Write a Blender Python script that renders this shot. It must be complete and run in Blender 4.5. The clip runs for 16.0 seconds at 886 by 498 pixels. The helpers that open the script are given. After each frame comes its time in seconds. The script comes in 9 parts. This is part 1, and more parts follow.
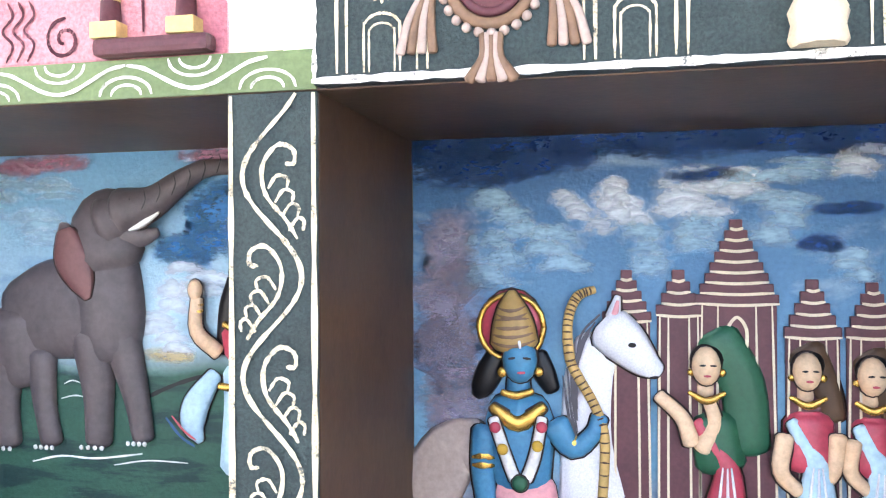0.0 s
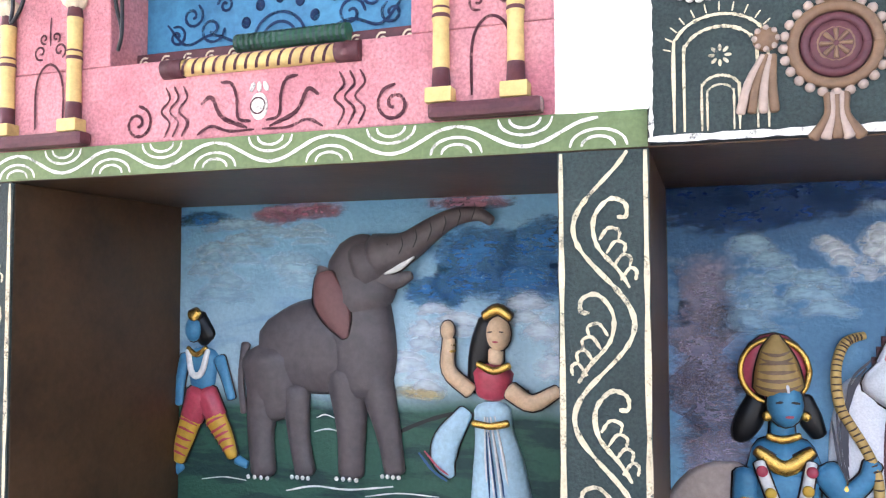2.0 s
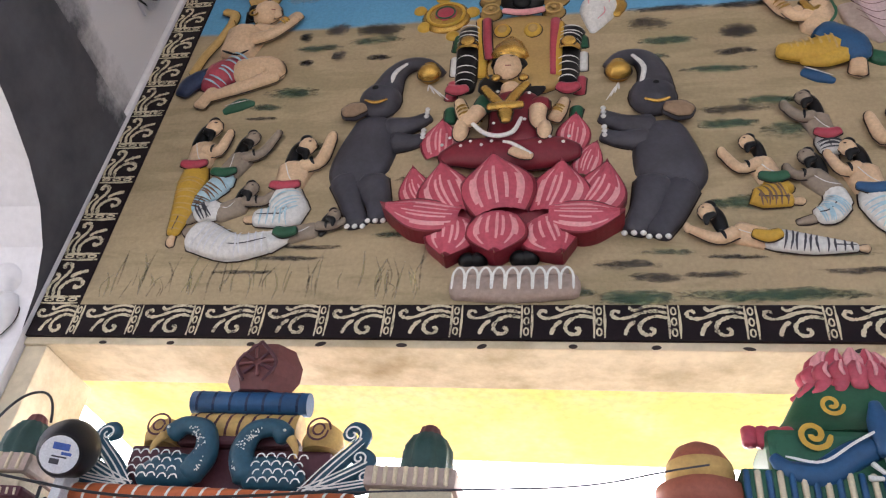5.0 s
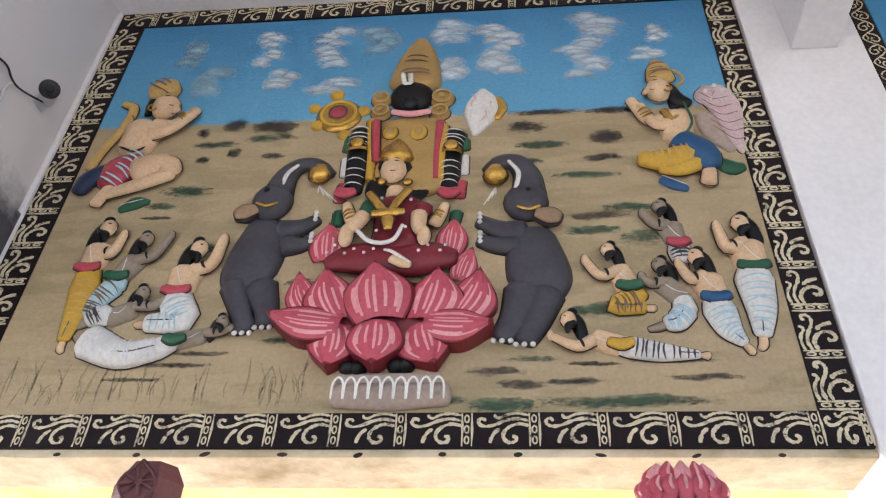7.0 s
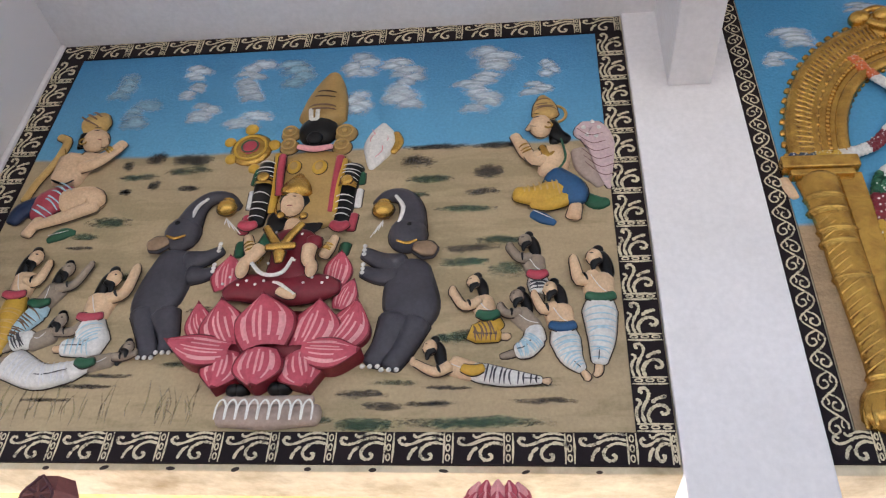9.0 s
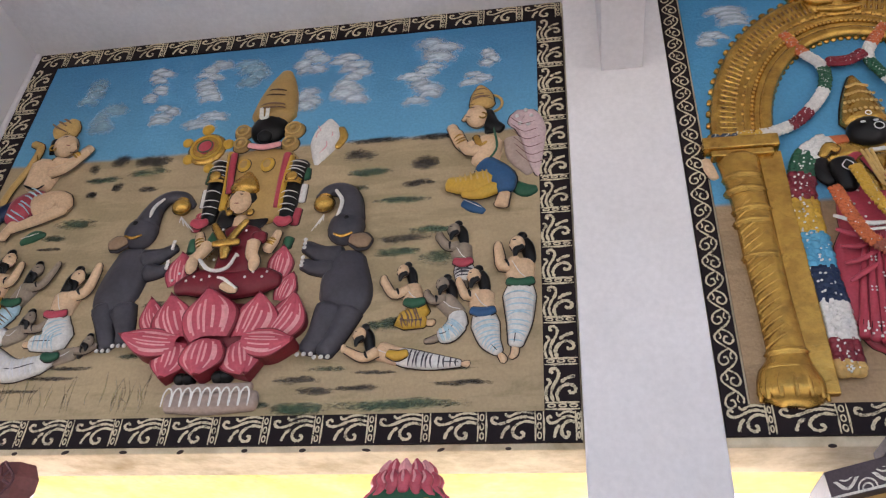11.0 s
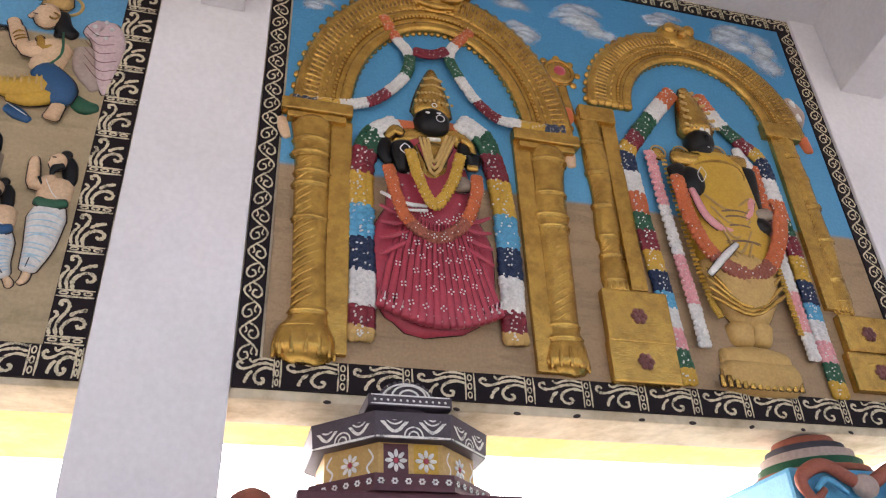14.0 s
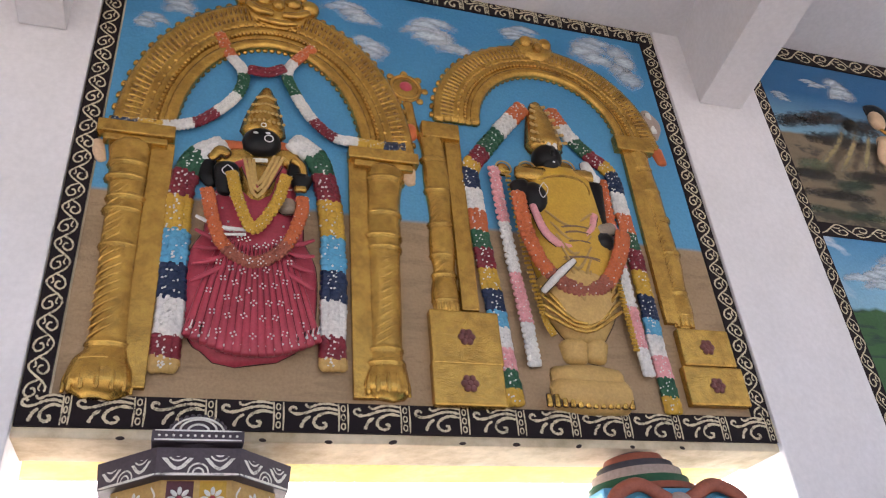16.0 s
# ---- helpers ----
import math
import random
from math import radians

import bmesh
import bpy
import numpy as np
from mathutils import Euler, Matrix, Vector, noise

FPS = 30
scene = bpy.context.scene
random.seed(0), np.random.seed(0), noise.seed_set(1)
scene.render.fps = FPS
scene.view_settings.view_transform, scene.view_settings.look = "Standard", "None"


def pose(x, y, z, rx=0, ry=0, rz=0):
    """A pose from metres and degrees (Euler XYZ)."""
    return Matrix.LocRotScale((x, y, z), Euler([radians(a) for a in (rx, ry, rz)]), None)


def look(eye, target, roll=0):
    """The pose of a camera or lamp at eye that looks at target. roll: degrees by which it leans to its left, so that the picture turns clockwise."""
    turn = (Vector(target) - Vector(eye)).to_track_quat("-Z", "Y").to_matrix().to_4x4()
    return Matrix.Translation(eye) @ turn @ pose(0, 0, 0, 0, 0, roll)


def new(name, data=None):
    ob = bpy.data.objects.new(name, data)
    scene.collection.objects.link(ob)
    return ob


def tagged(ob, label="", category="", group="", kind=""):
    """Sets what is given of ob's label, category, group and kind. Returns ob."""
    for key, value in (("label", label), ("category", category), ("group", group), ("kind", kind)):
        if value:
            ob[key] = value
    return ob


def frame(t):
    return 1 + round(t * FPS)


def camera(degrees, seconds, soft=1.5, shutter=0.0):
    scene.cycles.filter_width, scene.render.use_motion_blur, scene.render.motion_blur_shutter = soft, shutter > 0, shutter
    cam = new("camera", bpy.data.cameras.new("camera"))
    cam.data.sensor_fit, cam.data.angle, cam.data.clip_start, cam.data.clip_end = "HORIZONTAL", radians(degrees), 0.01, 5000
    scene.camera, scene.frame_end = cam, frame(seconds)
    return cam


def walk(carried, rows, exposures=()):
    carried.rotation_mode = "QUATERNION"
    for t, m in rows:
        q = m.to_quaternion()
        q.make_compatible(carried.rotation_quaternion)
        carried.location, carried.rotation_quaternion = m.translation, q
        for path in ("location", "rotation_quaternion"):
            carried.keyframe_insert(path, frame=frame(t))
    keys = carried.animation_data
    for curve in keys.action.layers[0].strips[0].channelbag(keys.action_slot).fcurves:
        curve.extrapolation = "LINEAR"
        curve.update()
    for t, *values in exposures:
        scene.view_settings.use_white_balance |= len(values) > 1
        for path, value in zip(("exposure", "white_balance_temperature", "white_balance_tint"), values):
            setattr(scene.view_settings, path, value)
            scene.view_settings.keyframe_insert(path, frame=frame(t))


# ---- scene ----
cam = camera(58.5, 16.0, 1.2)
PATH = [
    (0, (0.045, 0.019, 1.429), (-0.381, 1.973, 1.436), -0.3),
    (0.5, (-0.122, -0.061, 1.438), (-0.607, 1.879, 1.472), -0.2),
    (1, (-0.283, -0.151, 1.446), (-0.787, 1.784, 1.507), -0.2),
    (1.5, (-0.339, -0.192, 1.456), (-0.887, 1.729, 1.552), -0.0),
    (2, (-0.4, -0.195, 1.461), (-1.026, 1.702, 1.552), -0.1),
    (2.5, (-0.433, -0.2, 1.457), (-1.099, 1.683, 1.565), 0.0),
    (3, (-0.414, -0.211, 1.468), (-1.1, 1.644, 1.764), 2.1),
    (3.1, (-0.424, -0.234, 1.49), (-1.085, 1.625, 1.822), 3.1),
    (3.5, (-0.396, -0.235, 1.486), (-1.045, 1.573, 2.042), 4.2),
    (3.9, (-0.397, -0.265, 1.502), (-0.983, 1.486, 2.272), 5.9),
    (4, (-0.381, -0.27, 1.49), (-0.964, 1.45, 2.327), 6.6),
    (4.5, (-0.392, -0.337, 1.535), (-0.857, 1.275, 2.607), 8.2),
    (5, (-0.41, -0.422, 1.626), (-0.758, 1.136, 2.83), 7.0),
    (5.2, (-0.4, -0.455, 1.65), (-0.707, 1.096, 2.875), 7.0),
    (7.3, (-0.144, -0.799, 1.782), (-0.325, 0.746, 3.04), 2.7),
    (7.5, (-0.121, -0.857, 1.779), (-0.301, 0.7, 3.021), 2.5),
    (8, (0.018, -1.003, 1.786), (-0.17, 0.573, 3.003), 2.4),
    (8.5, (0.225, -1.05, 1.796), (0.028, 0.527, 3.01), 2.9),
    (8.7, (0.312, -1.063, 1.794), (0.105, 0.515, 3.004), 3.2),
    (10.8, (0.885, -1.236, 1.784), (0.544, 0.377, 2.916), 3.7),
    (11, (0.947, -1.232, 1.785), (0.612, 0.383, 2.915), 3.6),
    (11.5, (1.062, -1.199, 1.774), (0.77, 0.423, 2.906), 3.1),
    (12, (1.128, -1.198, 1.777), (0.944, 0.453, 2.891), 1.9),
    (12.5, (1.189, -1.204, 1.776), (1.14, 0.463, 2.88), 0.5),
    (13, (1.265, -1.209, 1.774), (1.376, 0.458, 2.874), -0.7),
    (13.5, (1.325, -1.205, 1.777), (1.638, 0.447, 2.86), -2.0),
    (14, (1.438, -1.165, 1.769), (1.929, 0.461, 2.826), -2.7),
    (14.5, (1.609, -1.108, 1.797), (2.244, 0.483, 2.83), -3.3),
    (15, (1.742, -1.119, 1.813), (2.408, 0.468, 2.832), -4.2),
    (15.5, (1.919, -1.227, 1.826), (2.522, 0.375, 2.861), -4.9),
    (16, (2.049, -1.326, 1.834), (2.626, 0.268, 2.894), -5.5),
]
walk(cam, [(t, look(eye, target, roll)) for t, eye, target, roll in PATH],
     exposures=[(0, 2.68, 6200, 17), (1.5, 2.25, 6200, 17), (2.5, 1.98, 6200, 17), (3, 1.28, 6200, 17), (3.4, 0.4, 6200, 17), (3.8, -0.3, 6200, 17), (4.3, -0.4, 6200, 17), (4.6, 0.1, 6200, 17), (5, 0.82, 6100, 17), (5.2, 0.94, 6100, 17), (7.3, 1.06, 6000, 13), (8.7, 1.0, 6000, 14), (10.8, 0.82, 6150, 17), (16, 0.86, 6300, 20)])

# ---- light ----
world = bpy.data.worlds.new("daylight")
scene.world = world
world.use_nodes = True
sky = world.node_tree.nodes.new("ShaderNodeTexSky")
sky.sky_type, sky.sun_disc = "NISHITA", False
sky.sun_elevation, sky.sun_rotation = radians(55), radians(120)
backg = world.node_tree.nodes["Background"]
backg.inputs["Strength"].default_value = 0.15
world.node_tree.links.new(sky.outputs[0], backg.inputs["Color"])
sun_data = bpy.data.lights.new("sun", "SUN")
sun_data.energy, sun_data.angle, sun_data.color = 4.0, radians(0.6), (1.0, 0.95, 0.87)
sun = new("sun", sun_data)
sun.matrix_world = look((0, 0, 0), (-0.5, 0.29, -0.82))


# ---- materials ----
def material(name, rough=0.6, metal=0.0):
    m = bpy.data.materials.new(name)
    m.use_nodes = True
    b = m.node_tree.nodes["Principled BSDF"]
    b.inputs["Roughness"].default_value, b.inputs["Metallic"].default_value = rough, metal
    b.inputs["Specular IOR Level"].default_value = 0.22
    return m, m.node_tree.nodes, m.node_tree.links, b


def ramp(nodes, stops):
    r = nodes.new("ShaderNodeValToRGB")
    while len(r.color_ramp.elements) < len(stops):
        r.color_ramp.elements.new(0.5)
    for e, (p, c) in zip(r.color_ramp.elements, stops):
        e.position, e.color = p, (*c, 1)
    return r


def noise_tex(nodes, links, coord, scale, detail=6, rough=0.6, stretch=(1, 1, 1), warp=0.0):
    mp = nodes.new("ShaderNodeMapping")
    mp.inputs["Scale"].default_value = stretch
    links.new(coord, mp.inputs["Vector"])
    n = nodes.new("ShaderNodeTexNoise")
    n.inputs["Scale"].default_value, n.inputs["Detail"].default_value = scale, detail
    n.inputs["Roughness"].default_value, n.inputs["Distortion"].default_value = rough, warp
    links.new(mp.outputs[0], n.inputs["Vector"])
    return n


def mix(nodes, links, fac, a, b, how="MIX"):
    x = nodes.new("ShaderNodeMix")
    x.data_type, x.blend_type = "RGBA", how
    for sock, v in ((x.inputs[0], fac), (x.inputs[6], a), (x.inputs[7], b)):
        if isinstance(v, (int, float)):
            sock.default_value = v
        elif isinstance(v, tuple):
            sock.default_value = (*v, 1)
        else:
            links.new(v, sock)
    return x.outputs[2]


def bump(nodes, links, height, b, strength=0.3, dist=0.004):
    u = nodes.new("ShaderNodeBump")
    u.inputs["Strength"].default_value, u.inputs["Distance"].default_value = strength, dist
    links.new(height, u.inputs["Height"])
    links.new(u.outputs[0], b.inputs["Normal"])


def paint(name, col, wear=None, rough=0.5, metal=0.0, big=3.0, fine=60.0, amount=0.5, rough_bump=0.22, dist=0.003, speck=0.4, gloss=0.35):
    """Brushed paint on plaster: two scales of variation and a fine relief."""
    m, nodes, links, b = material(name, rough, metal)
    b.inputs["Specular IOR Level"].default_value = gloss
    co = nodes.new("ShaderNodeNewGeometry").outputs["Position"]
    wear = wear or tuple(c * 0.62 for c in col)
    n1 = noise_tex(nodes, links, co, big, 8, 0.65)
    n2 = noise_tex(nodes, links, co, fine, 5, 0.6)
    r1 = ramp(nodes, [(0.42, (0, 0, 0)), (0.72, (1, 1, 1))])
    links.new(n1.outputs[0], r1.inputs[0])
    c1 = mix(nodes, links, r1.outputs[0], col, wear)
    r2 = ramp(nodes, [(0.33, (0.6, 0.6, 0.6)), (0.66, (1.15, 1.15, 1.15))])
    links.new(n2.outputs[0], r2.inputs[0])
    c1 = mix(nodes, links, amount, col, c1)
    c2 = mix(nodes, links, speck, c1, r2.outputs[0], "MULTIPLY")
    links.new(c2, b.inputs["Base Color"])
    bump(nodes, links, n2.outputs[0], b, rough_bump, dist)
    return m


WHITE = paint("white_limewash", (0.78, 0.76, 0.77), (0.55, 0.53, 0.5), 0.75, big=1.6, fine=35, amount=0.3, rough_bump=0.1, speck=0.15)
CREAM = paint("stained_cream_plaster", (0.66, 0.57, 0.41), (0.26, 0.19, 0.09), 0.8, big=2.6, fine=22, amount=0.9, rough_bump=0.25, dist=0.006, speck=0.25, gloss=0.1)
YELLOW = paint("yellow_wash", (0.76, 0.58, 0.15), (0.7, 0.58, 0.32), 0.75, big=3, fine=30, amount=0.8)
CAPGREY = paint("violet_grey_paint", (0.075, 0.058, 0.07), (0.04, 0.03, 0.038), 0.55, big=8, fine=90)
CARVED = paint("dull_maroon_paint", (0.17, 0.06, 0.055), (0.09, 0.035, 0.035), 0.55, big=9, fine=70)
FLOOR = paint("pale_stone_floor", (0.52, 0.5, 0.46), (0.42, 0.4, 0.36), 0.5, big=2, fine=20)
SAND = paint("pale_paving", (0.55, 0.5, 0.43), (0.42, 0.38, 0.32), 0.8, big=0.5, fine=8)
BROWN = paint("brown_varnish", (0.085, 0.047, 0.024), (0.04, 0.023, 0.013), 0.45, big=5, fine=45, amount=0.9, rough_bump=0.25)
PINK = paint("pink_paint", (0.6, 0.27, 0.29), (0.38, 0.1, 0.14), 0.6, big=4, fine=120, amount=0.75, rough_bump=0.5, dist=0.006, speck=0.7, gloss=0.2)
SLATE = paint("dark_slate_paint", (0.04, 0.06, 0.058), (0.02, 0.027, 0.027), 0.5, big=6, fine=140, amount=0.6, rough_bump=0.6, dist=0.006, speck=0.8, gloss=0.2)
MAROON = paint("maroon_black_paint", (0.012, 0.006, 0.0075), (0.006, 0.004, 0.005), 0.6, big=7, fine=70, gloss=0.18)
PLUM = paint("plum_paint", (0.1, 0.032, 0.04), (0.05, 0.018, 0.022), 0.5, big=7, fine=90)
GREENBAND = paint("leaf_green_paint", (0.15, 0.21, 0.085), (0.08, 0.12, 0.05), 0.55, big=4, fine=90)
LINE = paint("ivory_line_paint", (0.66, 0.57, 0.4), (0.5, 0.4, 0.26), 0.55, big=20, fine=160)
LINEW = paint("white_line_paint", (0.78, 0.77, 0.72), (0.6, 0.6, 0.56), 0.55, big=20, fine=160)
LINEK = paint("dark_line_paint", (0.07, 0.02, 0.028), (0.05, 0.014, 0.02), 0.55, big=20, fine=160)
GOLD = paint("gold_paint", (0.6, 0.36, 0.075), (0.3, 0.15, 0.03), 0.27, 0.75, big=14, fine=38, amount=0.8, rough_bump=0.5, dist=0.006, gloss=0.5)
RED = paint("rose_red_paint", (0.44, 0.06, 0.09), (0.26, 0.025, 0.04), 0.34, big=9, fine=80)
ROSE = paint("lotus_pink_paint", (0.5, 0.085, 0.12), (0.3, 0.035, 0.055), 0.33, big=9, fine=70)
PALEROSE = paint("pale_rose_paint", (0.72, 0.34, 0.35), (0.6, 0.2, 0.22), 0.45, big=12, fine=70)
SKIN = paint("buff_paint", (0.68, 0.48, 0.3), (0.5, 0.3, 0.16), 0.5, big=9, fine=80)
GREYSKIN = paint("grey_buff_paint", (0.3, 0.24, 0.18), (0.2, 0.15, 0.11), 0.55, big=9, fine=80)
BLUESKIN = paint("sky_blue_skin_paint", (0.06, 0.22, 0.36), (0.035, 0.13, 0.24), 0.45, big=9, fine=80)
BLACK = paint("black_enamel", (0.007, 0.0065, 0.007), (0.012, 0.011, 0.01), 0.35, big=9, fine=80, gloss=0.25)
GREY = paint("elephant_grey_paint", (0.06, 0.057, 0.07), (0.032, 0.03, 0.037), 0.5, big=7, fine=55, amount=0.7)
BROWNGREY = paint("elephant_brown_grey_paint", (0.105, 0.085, 0.085), (0.06, 0.05, 0.052), 0.5, big=6, fine=45, amount=0.7)
EAR = paint("dull_red_brown_paint", (0.16, 0.07, 0.065), (0.1, 0.045, 0.045), 0.5)
WING = paint("pinkish_white_paint", (0.62, 0.47, 0.47), (0.5, 0.34, 0.35), 0.5, big=10, fine=70)
DOMEGREEN = paint("dull_slate_green_paint", (0.03, 0.075, 0.065), (0.018, 0.03, 0.03), 0.5, big=10, fine=80)
TAN = paint("tan_ear_paint", (0.3, 0.2, 0.12), (0.2, 0.13, 0.08), 0.5)
CLOTHW = paint("white_cloth_paint", (0.72, 0.7, 0.66), (0.5, 0.5, 0.5), 0.5, big=12, fine=70)
CLOTHB = paint("pale_blue_cloth_paint", (0.42, 0.6, 0.68), (0.3, 0.45, 0.55), 0.5, big=12, fine=70)
OCHRE = paint("ochre_paint", (0.56, 0.34, 0.04), (0.42, 0.23, 0.03), 0.48, big=10, fine=80)
ORANGE = paint("orange_paint", (0.55, 0.14, 0.045), (0.42, 0.09, 0.03), 0.48, big=10, fine=80)
BLUE = paint("cobalt_paint", (0.02, 0.085, 0.2), (0.012, 0.05, 0.12), 0.42, big=10, fine=80)
LBLUE = paint("bright_blue_paint", (0.1, 0.36, 0.55), (0.06, 0.25, 0.42), 0.45, big=10, fine=80)
NAVY = paint("navy_paint", (0.012, 0.025, 0.07), (0.02, 0.04, 0.09), 0.45, big=10, fine=80)
GREEN = paint("deep_green_paint", (0.02, 0.1, 0.05), (0.014, 0.06, 0.03), 0.45, big=10, fine=80)
STONE = paint("pinkish_stone_paint", (0.42, 0.33, 0.28), (0.32, 0.24, 0.2), 0.65, big=9, fine=60)
BUFFSTONE = paint("buff_yellow_paint", (0.55, 0.36, 0.12), (0.4, 0.24, 0.08), 0.55, big=8, fine=70)
COLYEL = paint("cream_yellow_paint", (0.66, 0.5, 0.19), (0.42, 0.25, 0.1), 0.5, big=9, fine=70)
BRONZE = paint("dull_bronze_paint", (0.2, 0.12, 0.07), (0.1, 0.06, 0.035), 0.5, big=12, fine=80)
OUTLINE = paint("dark_outline_paint", (0.03, 0.018, 0.014), (0.05, 0.03, 0.02), 0.6, fine=120)
DEEPRED = paint("deep_maroon_paint", (0.2, 0.018, 0.03), (0.12, 0.012, 0.02), 0.4, big=10, fine=80)
ROBE = paint("tan_gold_paint", (0.42, 0.27, 0.09), (0.3, 0.18, 0.06), 0.45, big=10, fine=80)
TEAL = paint("peacock_teal_paint", (0.025, 0.085, 0.125), (0.015, 0.05, 0.085), 0.4, big=9, fine=80)
TERRA = paint("terracotta_paint", (0.33, 0.1, 0.06), (0.2, 0.06, 0.04), 0.5, big=9, fine=80)
PLASTIC = paint("black_plastic", (0.018, 0.018, 0.02), (0.025, 0.025, 0.027), 0.35, big=9, fine=200, rough_bump=0.08)
PANELBLUE = paint("worn_blue_panel_paint", (0.06, 0.24, 0.4), (0.02, 0.09, 0.19), 0.5, big=5, fine=60, amount=0.9)
LABEL = paint("white_sticker", (0.7, 0.7, 0.72), (0.6, 0.6, 0.62), 0.4, fine=200, rough_bump=0.03)
LABELB = paint("blue_sticker", (0.06, 0.12, 0.4), (0.05, 0.1, 0.33), 0.4, fine=200, rough_bump=0.03)


def drybrush(name, col, wear):
    """Line paint laid on with a dry brush: broken by the grain of the plaster under it."""
    m = paint(name, col, wear, 0.6, big=20, fine=160, gloss=0.15)
    nodes, links = m.node_tree.nodes, m.node_tree.links
    co = nodes.new("ShaderNodeNewGeometry").outputs["Position"]
    n1 = noise_tex(nodes, links, co, 190, 4, 0.7)
    n2 = noise_tex(nodes, links, co, 28, 3, 0.5)
    add = nodes.new("ShaderNodeMath")
    add.operation = "ADD"
    links.new(n1.outputs[0], add.inputs[0])
    links.new(n2.outputs[0], add.inputs[1])
    half = nodes.new("ShaderNodeMath")
    half.operation = "MULTIPLY"
    half.inputs[1].default_value = 0.5
    links.new(add.outputs[0], half.inputs[0])
    r = ramp(nodes, [(0.37, (0.3, 0.3, 0.3)), (0.48, (0.97, 0.97, 0.97))])
    links.new(half.outputs[0], r.inputs[0])
    clear = nodes.new("ShaderNodeBsdfTransparent")
    ms = nodes.new("ShaderNodeMixShader")
    links.new(r.outputs[0], ms.inputs[0])
    links.new(clear.outputs[0], ms.inputs[1])
    links.new(nodes["Principled BSDF"].outputs[0], ms.inputs[2])
    links.new(ms.outputs[0], nodes["Material Output"].inputs["Surface"])
    return m


DRY_IVORY = drybrush("dry_ivory_line_paint", (0.68, 0.6, 0.42), (0.5, 0.42, 0.27))
DRY_WHITE = drybrush("dry_white_line_paint", (0.78, 0.77, 0.7), (0.6, 0.6, 0.54))
DRY_DARK = drybrush("dry_maroon_line_paint", (0.07, 0.02, 0.028), (0.11, 0.035, 0.045))
DRY_NAVY = drybrush("dry_navy_line_paint", (0.012, 0.03, 0.085), (0.02, 0.05, 0.12))


def scenic(name, ground, sky_lo, sky_hi, horizon, smear, clouds=(0.75, 0.78, 0.8), wobble=0.06, smear_scale=(1.1, 1, 5.5), cloud_cut=(0.56, 0.7), edge=0.012, top=5.4, smear_amt=0.75):
    """A painted landscape: ground below a wavering horizon with dark strokes, sky with brushed clouds above it."""
    m, nodes, links, b = material(name, 0.5)
    co = nodes.new("ShaderNodeNewGeometry").outputs["Position"]
    sep = nodes.new("ShaderNodeSeparateXYZ")
    links.new(co, sep.inputs[0])
    n = noise_tex(nodes, links, co, 2.2, 3, 0.5, (1, 0, 0))

    def maths(op, a, c):
        q = nodes.new("ShaderNodeMath")
        q.operation = op
        for s, v in zip(q.inputs, (a, c)):
            if isinstance(v, (int, float)):
                s.default_value = v
            else:
                links.new(v, s)
        return q.outputs[0]
    lift = maths("MULTIPLY", maths("SUBTRACT", n.outputs[0], 0.5), wobble * 2)
    over = maths("SUBTRACT", maths("SUBTRACT", sep.outputs[2], horizon), lift)
    mr = nodes.new("ShaderNodeMapRange")
    mr.inputs[1].default_value, mr.inputs[2].default_value = -edge, edge
    links.new(over, mr.inputs[0])
    hi = nodes.new("ShaderNodeMapRange")
    hi.inputs[1].default_value, hi.inputs[2].default_value = horizon, top
    links.new(sep.outputs[2], hi.inputs[0])
    skyc = mix(nodes, links, hi.outputs[0], sky_lo, sky_hi)
    cn = noise_tex(nodes, links, co, 1.7, 7, 0.58, (1.0, 1, 2.0), 0.6)
    cr = ramp(nodes, [(cloud_cut[0], (0, 0, 0)), (cloud_cut[1], (1, 1, 1))])
    links.new(cn.outputs[0], cr.inputs[0])
    skyc = mix(nodes, links, cr.outputs[0], skyc, clouds)
    gn = noise_tex(nodes, links, co, 2.0, 7, 0.62, smear_scale, 0.35)
    gr = ramp(nodes, [(0.5, (0, 0, 0)), (0.58, (smear_amt,) * 3)])
    links.new(gn.outputs[0], gr.inputs[0])
    gn2 = noise_tex(nodes, links, co, 4.0, 5, 0.6, (1, 1, 2.5))
    base = mix(nodes, links, gn2.outputs[0], tuple(c * 0.8 for c in ground), tuple(c * 1.18 for c in ground))
    gc = mix(nodes, links, gr.outputs[0], base, smear)
    allc = mix(nodes, links, mr.outputs[0], gc, skyc)
    fn = noise_tex(nodes, links, co, 70, 5, 0.6)
    fr = ramp(nodes, [(0.3, (0.8, 0.8, 0.8)), (0.7, (1.08, 1.08, 1.08))])
    links.new(fn.outputs[0], fr.inputs[0])
    links.new(mix(nodes, links, 0.7, allc, fr.outputs[0], "MULTIPLY"), b.inputs["Base Color"])
    gnb = nodes.new("ShaderNodeMath")
    gnb.operation = "ADD"
    links.new(fn.outputs[0], gnb.inputs[0])
    links.new(gn2.outputs[0], gnb.inputs[1])
    bump(nodes, links, gnb.outputs[0], b, 0.5, 0.006)
    return m


